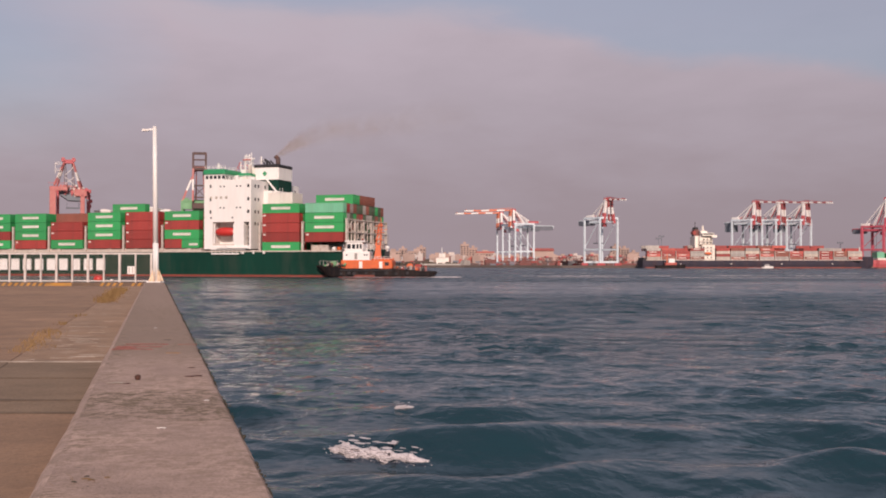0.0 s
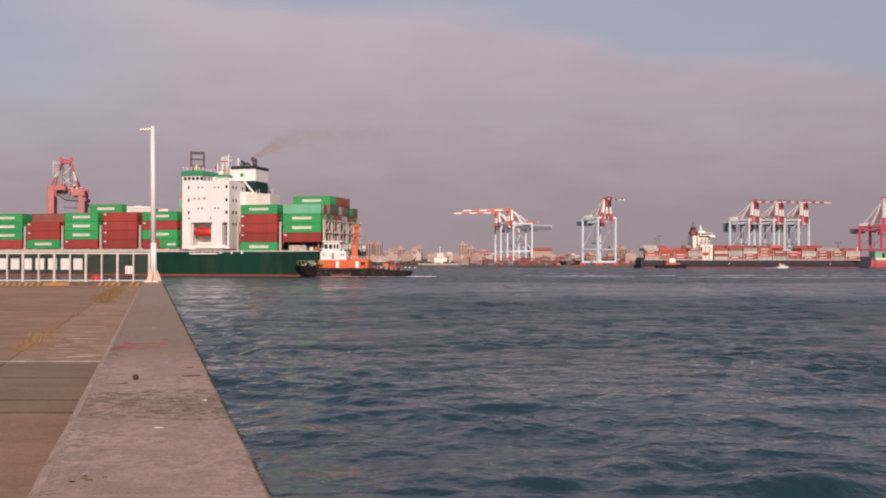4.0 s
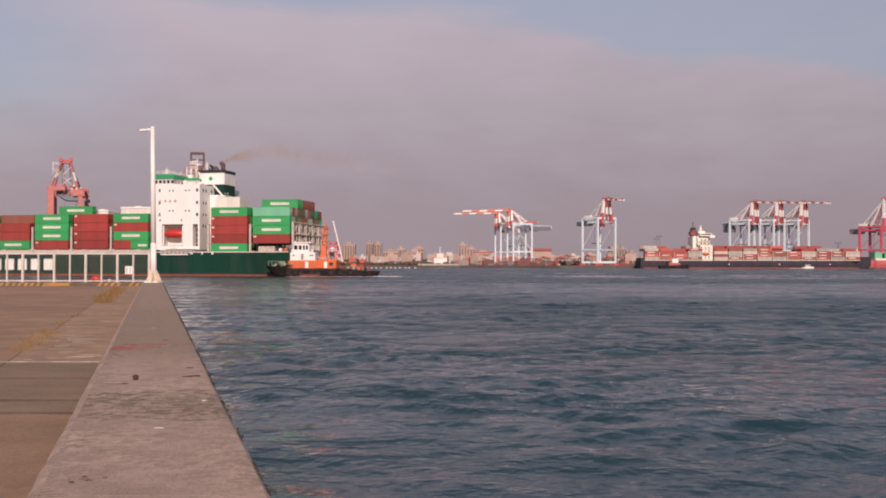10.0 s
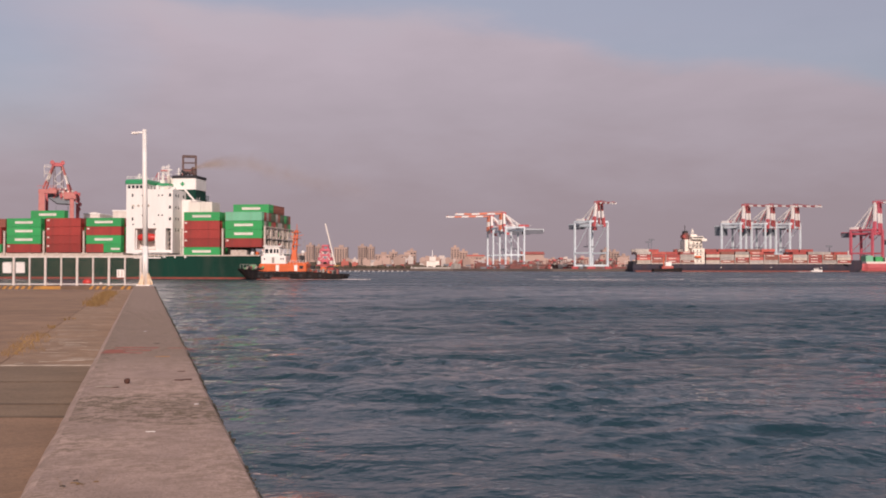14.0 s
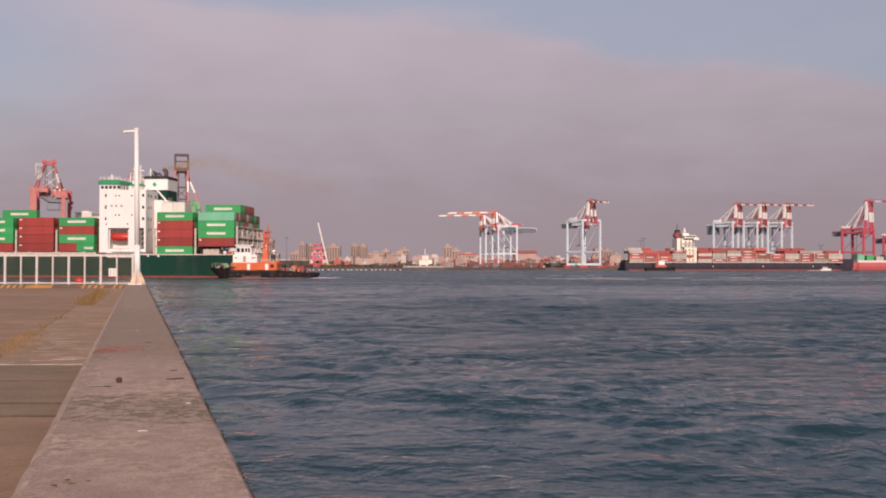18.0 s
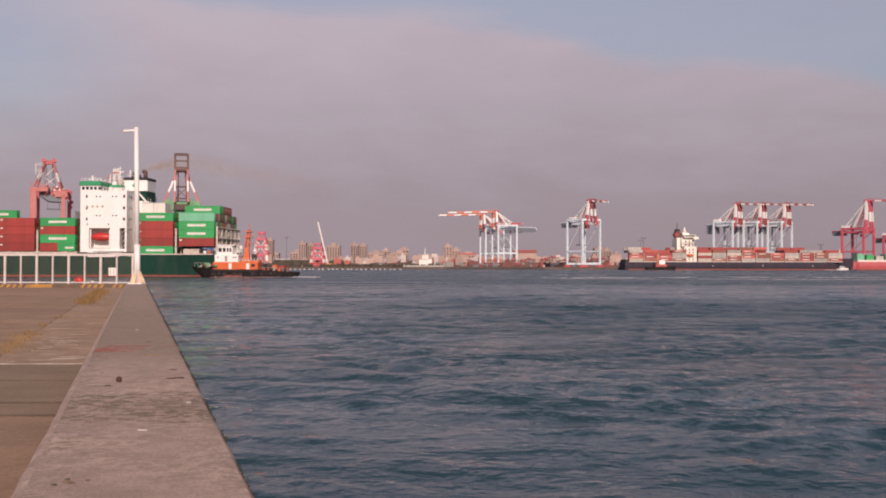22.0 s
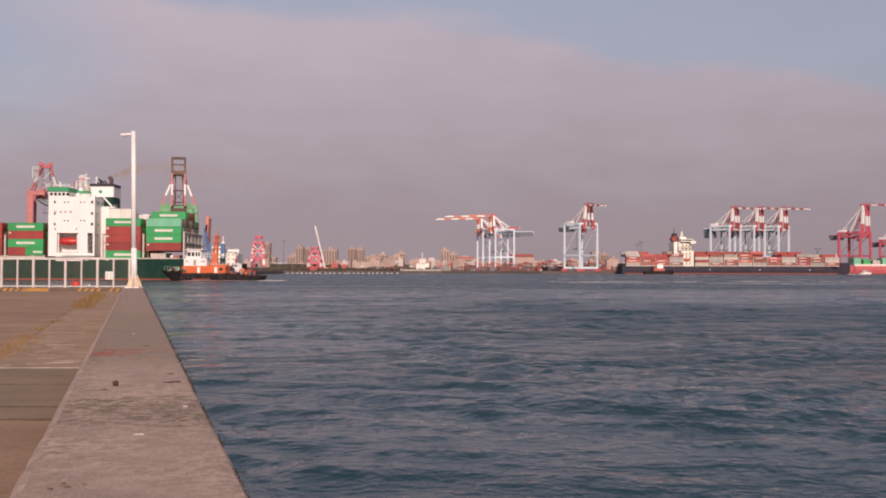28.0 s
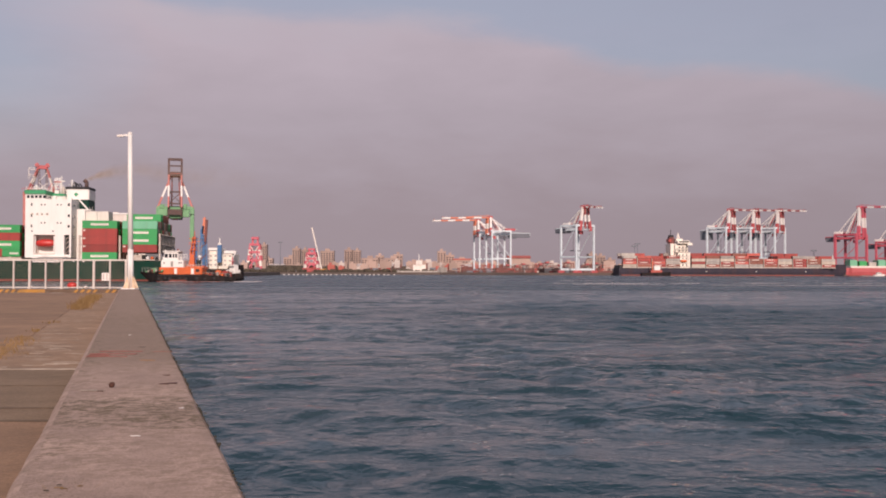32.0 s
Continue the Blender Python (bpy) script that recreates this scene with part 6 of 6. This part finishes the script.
part("upper_block", cbox(B(), -52, -40.4, -12, 12, 21, 29, 0.3), CREAM, fh)
part("bridge", cbox(B(), -50.4, -39.6, -15.5, 15.5, 29, 31.6, 0.4), CREAM, fh)
part("wheelhouse", cbox(B(), -50, -44, -8, 8, 31.6, 33.6, 0.4), CREAM, fh)
part("bridge_window", box(B(), -49.6, -40.4, -15.56, -15.4, 29.9, 31.0), GLASS, fh)
part("funnel", cbox(B(), -55, -50.6, -4, 4, 29, 35, 0.4), RUST, fh)
part("funnel_top", cbox(B(), -54.6, -51, -3.6, 3.6, 35, 37, 0.4), DARK, fh)
part("mast", beam(B(), (-46, 0, 34), (-46, 0, 39), 0.5), CREAM, fh)
part("bridge_wing", cbox(B(), -42, -37.2, -15.8, -12, 27.4, 29.6, 0.3), CREAM, fh)
part("radar_mast", beam(beam(B(), (-47.4, 0, 33), (-46.4, 0, 38), 0.4), (-44.6, 0, 33), (-45.8, 0, 38), 0.4), CREAM, fh)
part("lifeboat", ball(B(), (-45, -14.8, 13.2), (3.2, 1.2, 1.3), 12, 8), ORANGE, fh, "orange lifeboat")
part("stack_cap", cbox(B(), -56, -53.2, -4.4, 4.4, 30.6, 33.4, 0.3), CRED, fh)
part("mast", beam(B(), (-53, 0, 36), (-53, 0, 42), 0.5), DARK, fh)
for z in (9, 12, 15, 18, 22, 25):
    part("balcony", box(B(), -52.4, -40, -14.6, -13.8, z - 0.9, z - 0.6), CGREY, fh)
    for k in range(3):
        part("window", box(B(), -49.2 + 3.2 * k, -48.1 + 3.2 * k, -14.06, -13.9, z, z + 1.2), GLASS, fh)
for k in range(4):
    part("hull_light", box(B(), -70 + 45 * k, -69 + 45 * k, -15.12, -14.9, 3.4, 4.2), CWHITE, fs)
part("name_bar", box(B(), 83, 93, -9.8, -8.5, 8.4, 9.2), CWHITE, fs, "plain white lettering bar")
rs_ = far_ship("cargo_ship", pose(428, 935, 0), "red-hulled ship moored beside the red crane", 62, 7.5, CRANERED, 0)
part("deck_house", cbox(B(), -26, 20, -12, 12, 7.5, 9.4, 0.2), CWHITE, rs_)
for k in range(5):
    part("deck_cargo", cbox(B(), -24 + 9 * k, -17 + 9 * k, -6, 6, 9.4, 15 - (k % 3), 0.2), (CTEAL, CGREEN, CGREY)[k % 3], rs_)
ws = far_ship("cargo_ship", pose(0, 1020, 0), "small white-housed cargo ship at the far quay", 46, 4.0, CGREY, 0)
part("house", cbox(B(), -7, 6, -5, 5, 4, 10, 0.3), CWHITE, ws)
part("bridge", cbox(B(), -4, 2.5, -6, 6, 10, 14.5, 0.3), CWHITE, ws)
part("mast", beam(B(), (-1, 0, 14.5), (-1, 0, 21), 0.5), WHITE, ws)
bk = far_ship("bulk_carrier", pose(-129.5, 645, 0), "bulk carrier with white house and blue funnel beyond the tug", 22, 4.0, BLACKHULL, 0)
part("house", cbox(B(), -3.4, 1.6, -12, 12, 5, 16.6, 0.3), CREAM, bk)
part("house_block", cbox(B(), 5.4, 11.2, -12, 12, 5, 14.6, 0.3), CREAM, bk)
part("house_core", cbox(B(), 1.6, 5.4, -8, 12, 5, 13.0, 0.2), CREAM, bk)
part("bridge", cbox(B(), -3.8, 2.4, -13, 13, 16.6, 18.2, 0.3), WHITE, bk)
part("bridge_wing", cbox(B(), 6.0, 13.6, -13, -9, 14.6, 16.4, 0.3), WHITE, bk)
part("wing_strut", beam(B(), (13, -12.6, 14.6), (10.6, -12.6, 9.6), 0.5), WHITE, bk)
for z in (8.4, 11.2, 14.0):
    part("balcony", box(B(), -4.2, 2.0, -12.35, -12, z, z + 0.25), WHITE, bk)
    part("balcony", box(B(), 5.0, 12.6, -12.35, -12, z - 0.6, z - 0.35), WHITE, bk)
part("poop_rail", beam(B(), (-6, -12.4, 6.6), (14, -12.4, 6.6), 0.2), WHITE, bk)
for z in (7.0, 9.8, 12.6):
    for k in range(5):
        if k != 2:
            part("window", box(B(), -3 + 3.0 * k, -1.7 + 3.0 * k, -12.1, -11.9, z, z + 0.9), CGREY, bk)
part("funnel", cbox(B(), 2.0, 4.6, -13.6, -11.6, 9, 20, 0.3), HULLBLUE, bk, "blue painted funnel")
part("funnel_top", cbox(B(), 2.3, 4.3, -13.3, -11.9, 20, 21.2, 0.2), CWHITE, bk)
part("mast", beam(B(), (3.2, -12, 21), (3.2, -12, 24.5), 0.5), WHITE, bk)
for x, y0, w, h, m1 in ((-12.6, -11, 2.6, 25, HULLBLUE), (-7.8, -8, 4.4, 30, HULLBLUE), (-15.0, -5, 2.4, 18, RUST)):
    part("crane_tower", cbox(B(), x - w * 0.22, x + w * 0.22, y0, y0 + 1.6, 6, h - 5, 0.2), m1, bk)
    for s in (-1, 1):
        part("crane_post", beam(B(), (x + s * w / 2, y0, 6), (x + s * w / 2.6, y0, h), 0.7), m1, bk)
    for k in range(6):
        part("crane_brace", beam(B(), (x - w / 2, y0 - 0.2, 7 + k * (h - 8) / 6), (x + w / 2, y0 - 0.2, 7 + (k + 1) * (h - 8) / 6), 0.5), RUST if k % 2 else m1, bk)
for x, z0, z1, m1 in ((-7.9, 27, 37.5, BOOMORANGE), (-6.6, 22, 36, RUST), (-8.8, 24, 32, HULLBLUE)):
    part("crane_jib", beam(B(), (x, -8.6, z0), (x + 0.8, -8.6, z1), 1.5), m1, bk)

moored = thing("tugboat", pose(-78.0, 420, 0, 0, 0, -35), "small moored black tug with white wheelhouse and red mast", "tugboat")
rings = []
for i in range(13):
    k = i / 12
    hw = 2.6 * min(1, (1 - k) / 0.3 + 0.08) ** 0.55
    rings.append([(-5.5 + 11 * k, -hw * 0.9, -0.8), (-5.5 + 11 * k, -hw, 2.0 + 0.9 * k), (-5.5 + 11 * k, hw, 2.0 + 0.9 * k), (-5.5 + 11 * k, hw * 0.9, -0.8)])
part("hull", loft(B(), rings), BLACKHULL, moored)
part("rub_rail", loft(B(), [[(u, -2.7, 1.5), (u, -2.85, 1.6), (u, -2.85, 1.9), (u, -2.7, 2.0)] for u in (-5.4, 2.2)]), DARK, moored)
cabin = part("cabin", cbox(B(), -2.6, 2.4, -1.8, 1.8, 2.3, 4.2, 0.15), WHITE, moored)
house_top = part("wheelhouse", cbox(B(), -1.2, 1.6, -1.4, 1.4, 4.2, 6.3, 0.2), WHITE, moored)
for u in (-0.9, 0.1, 0.9):
    part("window", box(B(), u, u + 0.6, -1.44, -1.36, 5.0, 5.8), GLASS, house_top)
for u in (-2.0, -0.4, 1.2):
    part("porthole", tube(B(), (u, -1.86, 3.3), (u, -1.78, 3.3), 0.22, n=8), GLASS, cabin)
part("mast", tube(B(), (-0.6, 0, 6.3), (-0.6, 0, 9.6), 0.35, 0.2, 8), CRANEMAGENTA, moored, "red painted mast")
part("mast_platform", box(B(), -1.4, 0.2, -0.7, 0.7, 7.6, 7.8), CRANEMAGENTA, moored)
part("towing_gear", cbox(B(), -4.4, -3.2, -0.9, 0.9, 2.0, 3.2, 0.15), CRANEDARK, moored)

floats = thing("float_line", pose(0, 0, 0), "line of white floats on the far water", "buoys", kind="stuff")
bm = B()
for k in range(36):
    ball(bm, (-170 + k * 4.2 + rc.uniform(-0.6, 0.6), 880 + rc.uniform(-1, 1), 0.3), (0.9, 0.6, 0.7), 6, 4)
part("float", bm, WHITE, floats)

launch = thing("motor_boat", pose(0, 0, 0), "small white motor boat crossing the harbour", "boat")
rings = []
for i in range(11):
    s = i / 10
    hw = 1.6 * (1 - max(0, s - 0.5) ** 2 * 3.6)
    rings.append([(-5 + 10 * s, -hw * 0.7, -0.4), (-5 + 10 * s, -hw, 1.3 + s * 0.6), (-5 + 10 * s, hw, 1.3 + s * 0.6), (-5 + 10 * s, hw * 0.7, -0.4)])
part("hull", loft(B(), rings), WHITE, launch)
part("cabin", cbox(B(), -2.6, 1.6, -1.2, 1.2, 1.3, 3.4, 0.2), WHITE, launch)
part("windscreen", box(B(), -2.2, 1.3, -1.23, -1.15, 2.3, 3.0), GLASS, launch)
part("wake", loft(B(), [[(-5, -1.2, 0.25), (-5, 1.2, 0.25), (-5, 1.2, -0.2), (-5, -1.2, -0.2)], [(-17, -2.5, 0.3), (-17, 2.5, 0.3), (-17, 2.5, -0.2), (-17, -2.5, -0.2)]]), FOAM, launch)
ftug = thing("tugboat", pose(0, 0, 0), "small red and black tug beside the moored ship", "tugboat")
rings = []
for i in range(13):
    s = i / 12
    hw = 3.6 * min(1, (1 - s) / 0.25 + 0.05) ** 0.55
    rings.append([(-13 + 26 * s, -hw, -0.8), (-13 + 26 * s, -hw, 2.4 + s), (-13 + 26 * s, hw, 2.4 + s), (-13 + 26 * s, hw, -0.8)])
part("hull", loft(B(), rings), BLACKHULL, ftug)
part("casing", cbox(B(), -5, 5, -2.6, 2.6, 2.6, 5, 0.2), CORANGE, ftug)
part("wheelhouse", cbox(B(), -2, 3.5, -2.2, 2.2, 5, 8.6, 0.3), WHITE, ftug)
part("mast", beam(B(), (-3, 0, 5), (-3, 0, 13), 0.7), ORANGE, ftug)

# ---- small things on the quay ----
def weeds(name, spots, label, n, spread, h, w):
    bm = B()
    r = random.Random(len(spots) + n)
    for x, y in spots:
        for k in range(n):
            a, l = r.uniform(0, math.tau), h * r.uniform(0.4, 1.2)
            px, py = x + r.gauss(0, spread[0]), y + r.gauss(0, spread[1])
            q = (px + math.cos(a) * l * 0.6, py + math.sin(a) * l * 0.6, SLAB + l)
            mid = (px + math.cos(a) * l * 0.2, py + math.sin(a) * l * 0.2, SLAB + l * 0.6)
            v = [bm.verts.new(p) for p in ((px - w, py, SLAB - 0.01), (px + w, py, SLAB - 0.01), (mid[0] + w, mid[1], mid[2]), (mid[0] - w, mid[1], mid[2]), q)]
            bm.faces.new(v[:4])
            bm.faces.new((v[3], v[2], v[4]))
    return tagged(part(name, bm, WEED, None, label, QP), "", "weeds", kind="stuff")


weeds("weeds", [(-2.5 + 0.16 * math.sin(k * 1.7), 40.5 + 0.95 * k) for k in range(21)], "dry yellow weeds in a slab joint", 60, (0.17, 0.55), 0.22, 0.008)
weeds("weeds", [(-2.8 - 0.08 * math.sin(2.3 * k), 18.4 + 0.33 * k) for k in range(18)], "sparse dry yellow weeds in a slab joint", 20, (0.13, 0.2), 0.08, 0.004)
weeds("weeds", [(-2.84, 26.2), (-2.8, 26.6), (-2.77, 30.2), (-2.62, 30.6)], "small dry tufts of weed in a slab joint", 16, (0.06, 0.12), 0.09, 0.006)
weeds("weeds", [(-1.03, 6.26), (-0.98, 6.31), (-1.1, 6.22), (-0.93, 6.27)], "tiny dry weeds growing on the coping", 14, (0.025, 0.03), COPE - SLAB + 0.012, 0.002)
rock = B()
ball(rock, (0, 0, 0.03), (0.035, 0.03, 0.035), 8, 6)
for v in rock.verts:
    v.co += Vector((noise.noise(v.co * 40), noise.noise(v.co * 40 + Vector((3, 0, 0))), 0)) * 0.01
tagged(part("stone", rock, STONE, None, "dark brown stone lying on the coping", pose(-3.27, 10.72, COPE)), "", "stone")


def joint_line(x0, x1, s, n=6):
    """Points across the quay, parallel to the slab joints."""
    return [(x0 + (x1 - x0) * i / n, s + JOINT * (x0 + (x1 - x0) * i / n)) for i in range(n + 1)]


def paint_stroke(m, pts, w, material, label):
    """A worn painted stroke on the concrete, a few millimetres thick."""
    bm, rings = B(), []
    for (x0, y0), (x1, y1) in zip(pts, pts[1:]):
        n = max(2, int(math.hypot(x1 - x0, y1 - y0) / 0.04))
        for i in range(1 if rings else 0, n + 1):
            x, y = x0 + (x1 - x0) * i / n, y0 + (y1 - y0) * i / n
            k = w * (0.7 + 0.6 * noise.noise((x * 9, y * 9, w)))
            rings.append([(x, y - k, 0.0), (x, y + k, 0.0), (x, y + k, 0.004), (x, y - k, 0.004)])
    loft(bm, rings)
    return tagged(part("paint_mark", bm, material, None, label, m), "", "paint mark")


for x, y, l, w in ((-4.58, 14.5, 0.6, 0.08), (-4.62, 14.95, 0.68, 0.09), (-4.64, 15.42, 0.66, 0.08), (-4.75, 14.72, 0.3, 0.06), (-4.0, 15.35, 0.3, 0.015)):
    paint_stroke(pose(x + 0.08, y, COPE + 0.007), [(-l / 2, 0), (0, 0.04), (l / 2, -0.02)], w, PAINTRED, "faded red paint on the concrete coping")
for x, y, l, w, mt in ((-2.13, 7.57, 0.07, 0.006, WHITE), (-2.80, 11.04, 0.1, 0.035, STAIN), (-2.72, 11.1, 0.09, 0.04, STAIN), (-3.0, 11.94, 0.08, 0.025, STAIN), (-3.28, 10.37, 0.06, 0.03, STAIN), (-3.42, 10.42, 0.16, 0.05, MORTAR), (-3.34, 10.40, 0.2, 0.02, MORTAR), (-4.5, 16.3, 0.1, 0.04, MOSS), (-5.55, 19.3, 0.05, 0.02, WHITE),
                       (-3.75, 13.9, 0.2, 0.012, YELLOW), (-2.02, 5.75, 0.04, 0.006, WEED), (-2.1, 5.7, 0.03, 0.008, MOSS), (-1.95, 5.82, 0.03, 0.006, WEED), (-2.08, 5.85, 0.03, 0.005, MOSS), (-2.06, 5.78, 0.05, 0.005, WEED), (-2.145, 9.09, 0.04, 0.012, WHITE)):
    paint_stroke(pose(x, y, COPE + 0.006), [(-l / 2, 0), (0, 0.01), (l / 2, 0)], w, mt, "small fleck of paint on the coping")


# dark brown lines across the paving, parallel to the slab joints
for s, x0, w in ((10.43, -6.4, 0.07), (11.4, -5.8, 0.10), (13.6, -5.0, 0.03)):
    paint_stroke(QP @ pose(0, 0, SLAB + 0.002), joint_line(x0, -1.34, s), w, DARKLINE, "dark brown line across the paving slabs")
rp = random.Random(17)
for k in range(26):
    x, l = rp.uniform(-2.65, -1.6), rp.uniform(0.08, 0.5)
    paint_stroke(QP @ pose(0, 0, SLAB + 0.002), joint_line(x, min(x + l, -1.35), rp.choice((rp.uniform(16.2, 20), rp.uniform(18, 27))), 3), rp.uniform(0.012, 0.06), MORTAR, "pale scrape on the concrete beside the coping")


# ---- whitecaps: broken foam that rises on a crest and sinks again ----
def whitecap(w, d, n, seed, label):
    """A tumbling roller of foam, lumpy and thicker at one end, with a torn web of bubbles behind it."""
    c = thing("whitecap", pose(0, 0, -2), label, "foam", "whitecaps")
    r = random.Random(seed)
    bm = B()
    for k in range(n):
        s = r.uniform(-1, 1)
        fat = d * (0.75 - 0.35 * s) * (1 - s ** 6) * (0.7 + 0.6 * noise.noise((s * 4, seed, 0)))
        a, q = r.uniform(0, math.tau), math.sqrt(r.random())
        x = s * w / 2
        y = fat * 1.3 * q * math.cos(a) + 0.12 * noise.noise((s * 3, 5, seed))
        z = fat * q * math.sin(a) + 0.05 * noise.noise((s * 5, 9, seed))
        if noise.noise((x * 6, y * 6, z * 9)) + 0.4 * q < -0.1:
            continue
        b = d * r.uniform(0.07, 0.2)
        if r.random() < 0.035:
            x, y, z, b = x + r.gauss(0, 0.07 * w), y + r.gauss(0.4, 0.7) * d, z + r.gauss(-0.2, 0.3) * d, b * 0.34
        ball(bm, (x, y, z), (b * r.uniform(1.2, 2.2), b, b * 0.7), 6, 4)
    tagged(part("crest_foam", bm, FOAM, c), kind="stuff")
    bm = B()
    for k in range(n * 3):
        x, t = r.uniform(-0.45, 0.4) * w, r.uniform(0.1, 1)
        y = t * 9.0 * d + 0.3 * noise.noise((x * 2, t * 3, seed))
        web = 0.3 - noise.noise((x * 4.2, y * 3.4, seed + 3)) * (1.2 - 0.6 * t)
        if web > 0.12 * r.random():
            continue
        q = d * r.uniform(0.02, 0.055)
        ball(bm, (x, y, 0.12 - 0.1 * t), (q * 2, q, q * 0.9), 5, 3)
    tagged(part("trailing_foam", bm, FOAM, c), kind="stuff")
    return c


# far flecks of foam on a tide line, and in the wake of the tug
bm = B()
rf = random.Random(21)
for k in range(700):
    x = rf.uniform(35, 230)
    y = rf.choice((322, 322, 322, 330, 410)) + rf.gauss(0, 1.6) + 0.04 * x + 3 * math.sin(x * 0.07)
    if noise.noise((x * 0.08, y * 0.03, 1.0)) > 0.04:
        ball(bm, (x, y, 0.05), (rf.uniform(0.2, 0.7), rf.uniform(0.1, 0.25), rf.uniform(0.04, 0.09)), 6, 4)
# two longer lines, nearly unbroken, that wind along the slick's edges
for k in range(950):
    x = rf.uniform(28, 170)
    far = k % 3 > 0
    y = (292 - 0.16 * (x - 60) if far else 318 + 0.1 * x) + 4.5 * math.sin(x * 0.055 + (0 if far else 2)) + rf.gauss(0, 0.8)
    if noise.noise((x * 0.05, 7.0 if far else 3.0, 2.0)) > -0.16:
        ball(bm, (x, y, 0.05), (rf.uniform(0.25, 0.8), rf.uniform(0.08, 0.2), rf.uniform(0.02, 0.055)), 6, 4)
flecks = tagged(part("foam_flecks", bm, FOAM, None, "thin broken foam lines on the open water"), "", "foam", kind="stuff")
caps = [whitecap(2.0, 0.18, 4200, 1, "white broken foam on a breaking wave crest"), whitecap(0.7, 0.06, 300, 2, "small white foam on a wave crest"),
        whitecap(0.8, 0.08, 500, 3, "small white foam on a wave crest"), whitecap(0.55, 0.11, 700, 4, "small torn patch of foam behind the breaking crest")]


# ---- what moves ----
def motions():
    rows = [(t, pose(x, y, 0, 0, 0, -a)) for t, x, y, a in SHIP_ROWS]
    walk(ship, rows)
    stack = Vector((88.0, 14, 37.4))
    lean = [(0, 0), (3, 0), (6, 8), (9, 10), (13, 19), (19, 17), (25, 12), (32, 10)]
    at = lambda t, col: float(np.interp(t, [r[0] for r in SHIP_ROWS], [r[col] for r in SHIP_ROWS]))
    walk(smoke, [(t, pose(at(t, 1), at(t, 2), 0, 0, 0, -at(t, 3)) @ Matrix.Translation(stack) @ pose(0, 0, 0, 0, np.interp(t, *zip(*lean)), 0) @ Matrix.Translation(-stack))
                 for t in range(0, 33)])
    walk(tug, [(t, pose(x, y, 0, 0, 0, -4)) for t, x, y in TUG_ROWS])
    walk(water, [(0, pose(-14, 6, 0)), (5, pose(0, -4, 0)), (14, pose(5, -6, 0)), (32, pose(14, -9, 0))])
    walk(caps[0], [(0, pose(-1.3, 20.3, 0.11, 0, 6, -6)), (0.5, pose(-1.75, 20.0, 0.1, 0, 5, -6)), (1.0, pose(-2.2, 19.6, -0.06, 0, 2, -6)), (1.6, pose(-3.2, 21, -0.7, 0, 0, -8)), (32, pose(-3.2, 21, -0.9, 0, 0, -8))])
    walk(caps[3], [(0, pose(-1.0, 26.8, 0.12, 0, 0, 10)), (0.5, pose(-1.1, 26.0, 0.1, 0, 0, 8)), (1.0, pose(-1.2, 25.2, 0.0)), (1.5, pose(-1.3, 24.6, -0.5)), (32, pose(-1.3, 24.6, -0.9))])
    walk(caps[1], [(0, pose(-0.5, 18, -0.9)), (5.0, pose(-0.5, 18, -0.8)), (5.5, pose(0.7, 18, 0.1)), (6.0, pose(2.5, 17.6, 0.06)), (6.5, pose(4, 17.4, -0.8)), (32, pose(4, 17.4, -0.9))])
    walk(caps[2], [(0, pose(3, 21, -0.9)), (6.9, pose(2.6, 21, -0.7)), (7.4, pose(4.0, 21, 0.22)), (7.7, pose(5.05, 20.8, 0.2)), (8.2, pose(6.6, 20.6, -0.7)), (32, pose(6.6, 20.6, -0.9))])
    walk(flecks, [(0, pose(-9, 0, 0)), (32, pose(9, 0, 0))])
    walk(launch, [(0, pose(286, 880, 0)), (9, pose(320, 880, 0)), (20, pose(362, 880, 0)), (32, pose(409, 880, 0))])
    walk(ftug, [(0, pose(200.5, 880, 0)), (9, pose(205, 880, 0)), (20, pose(207.4, 880, 0)), (32, pose(209, 880, 0))])


motions()
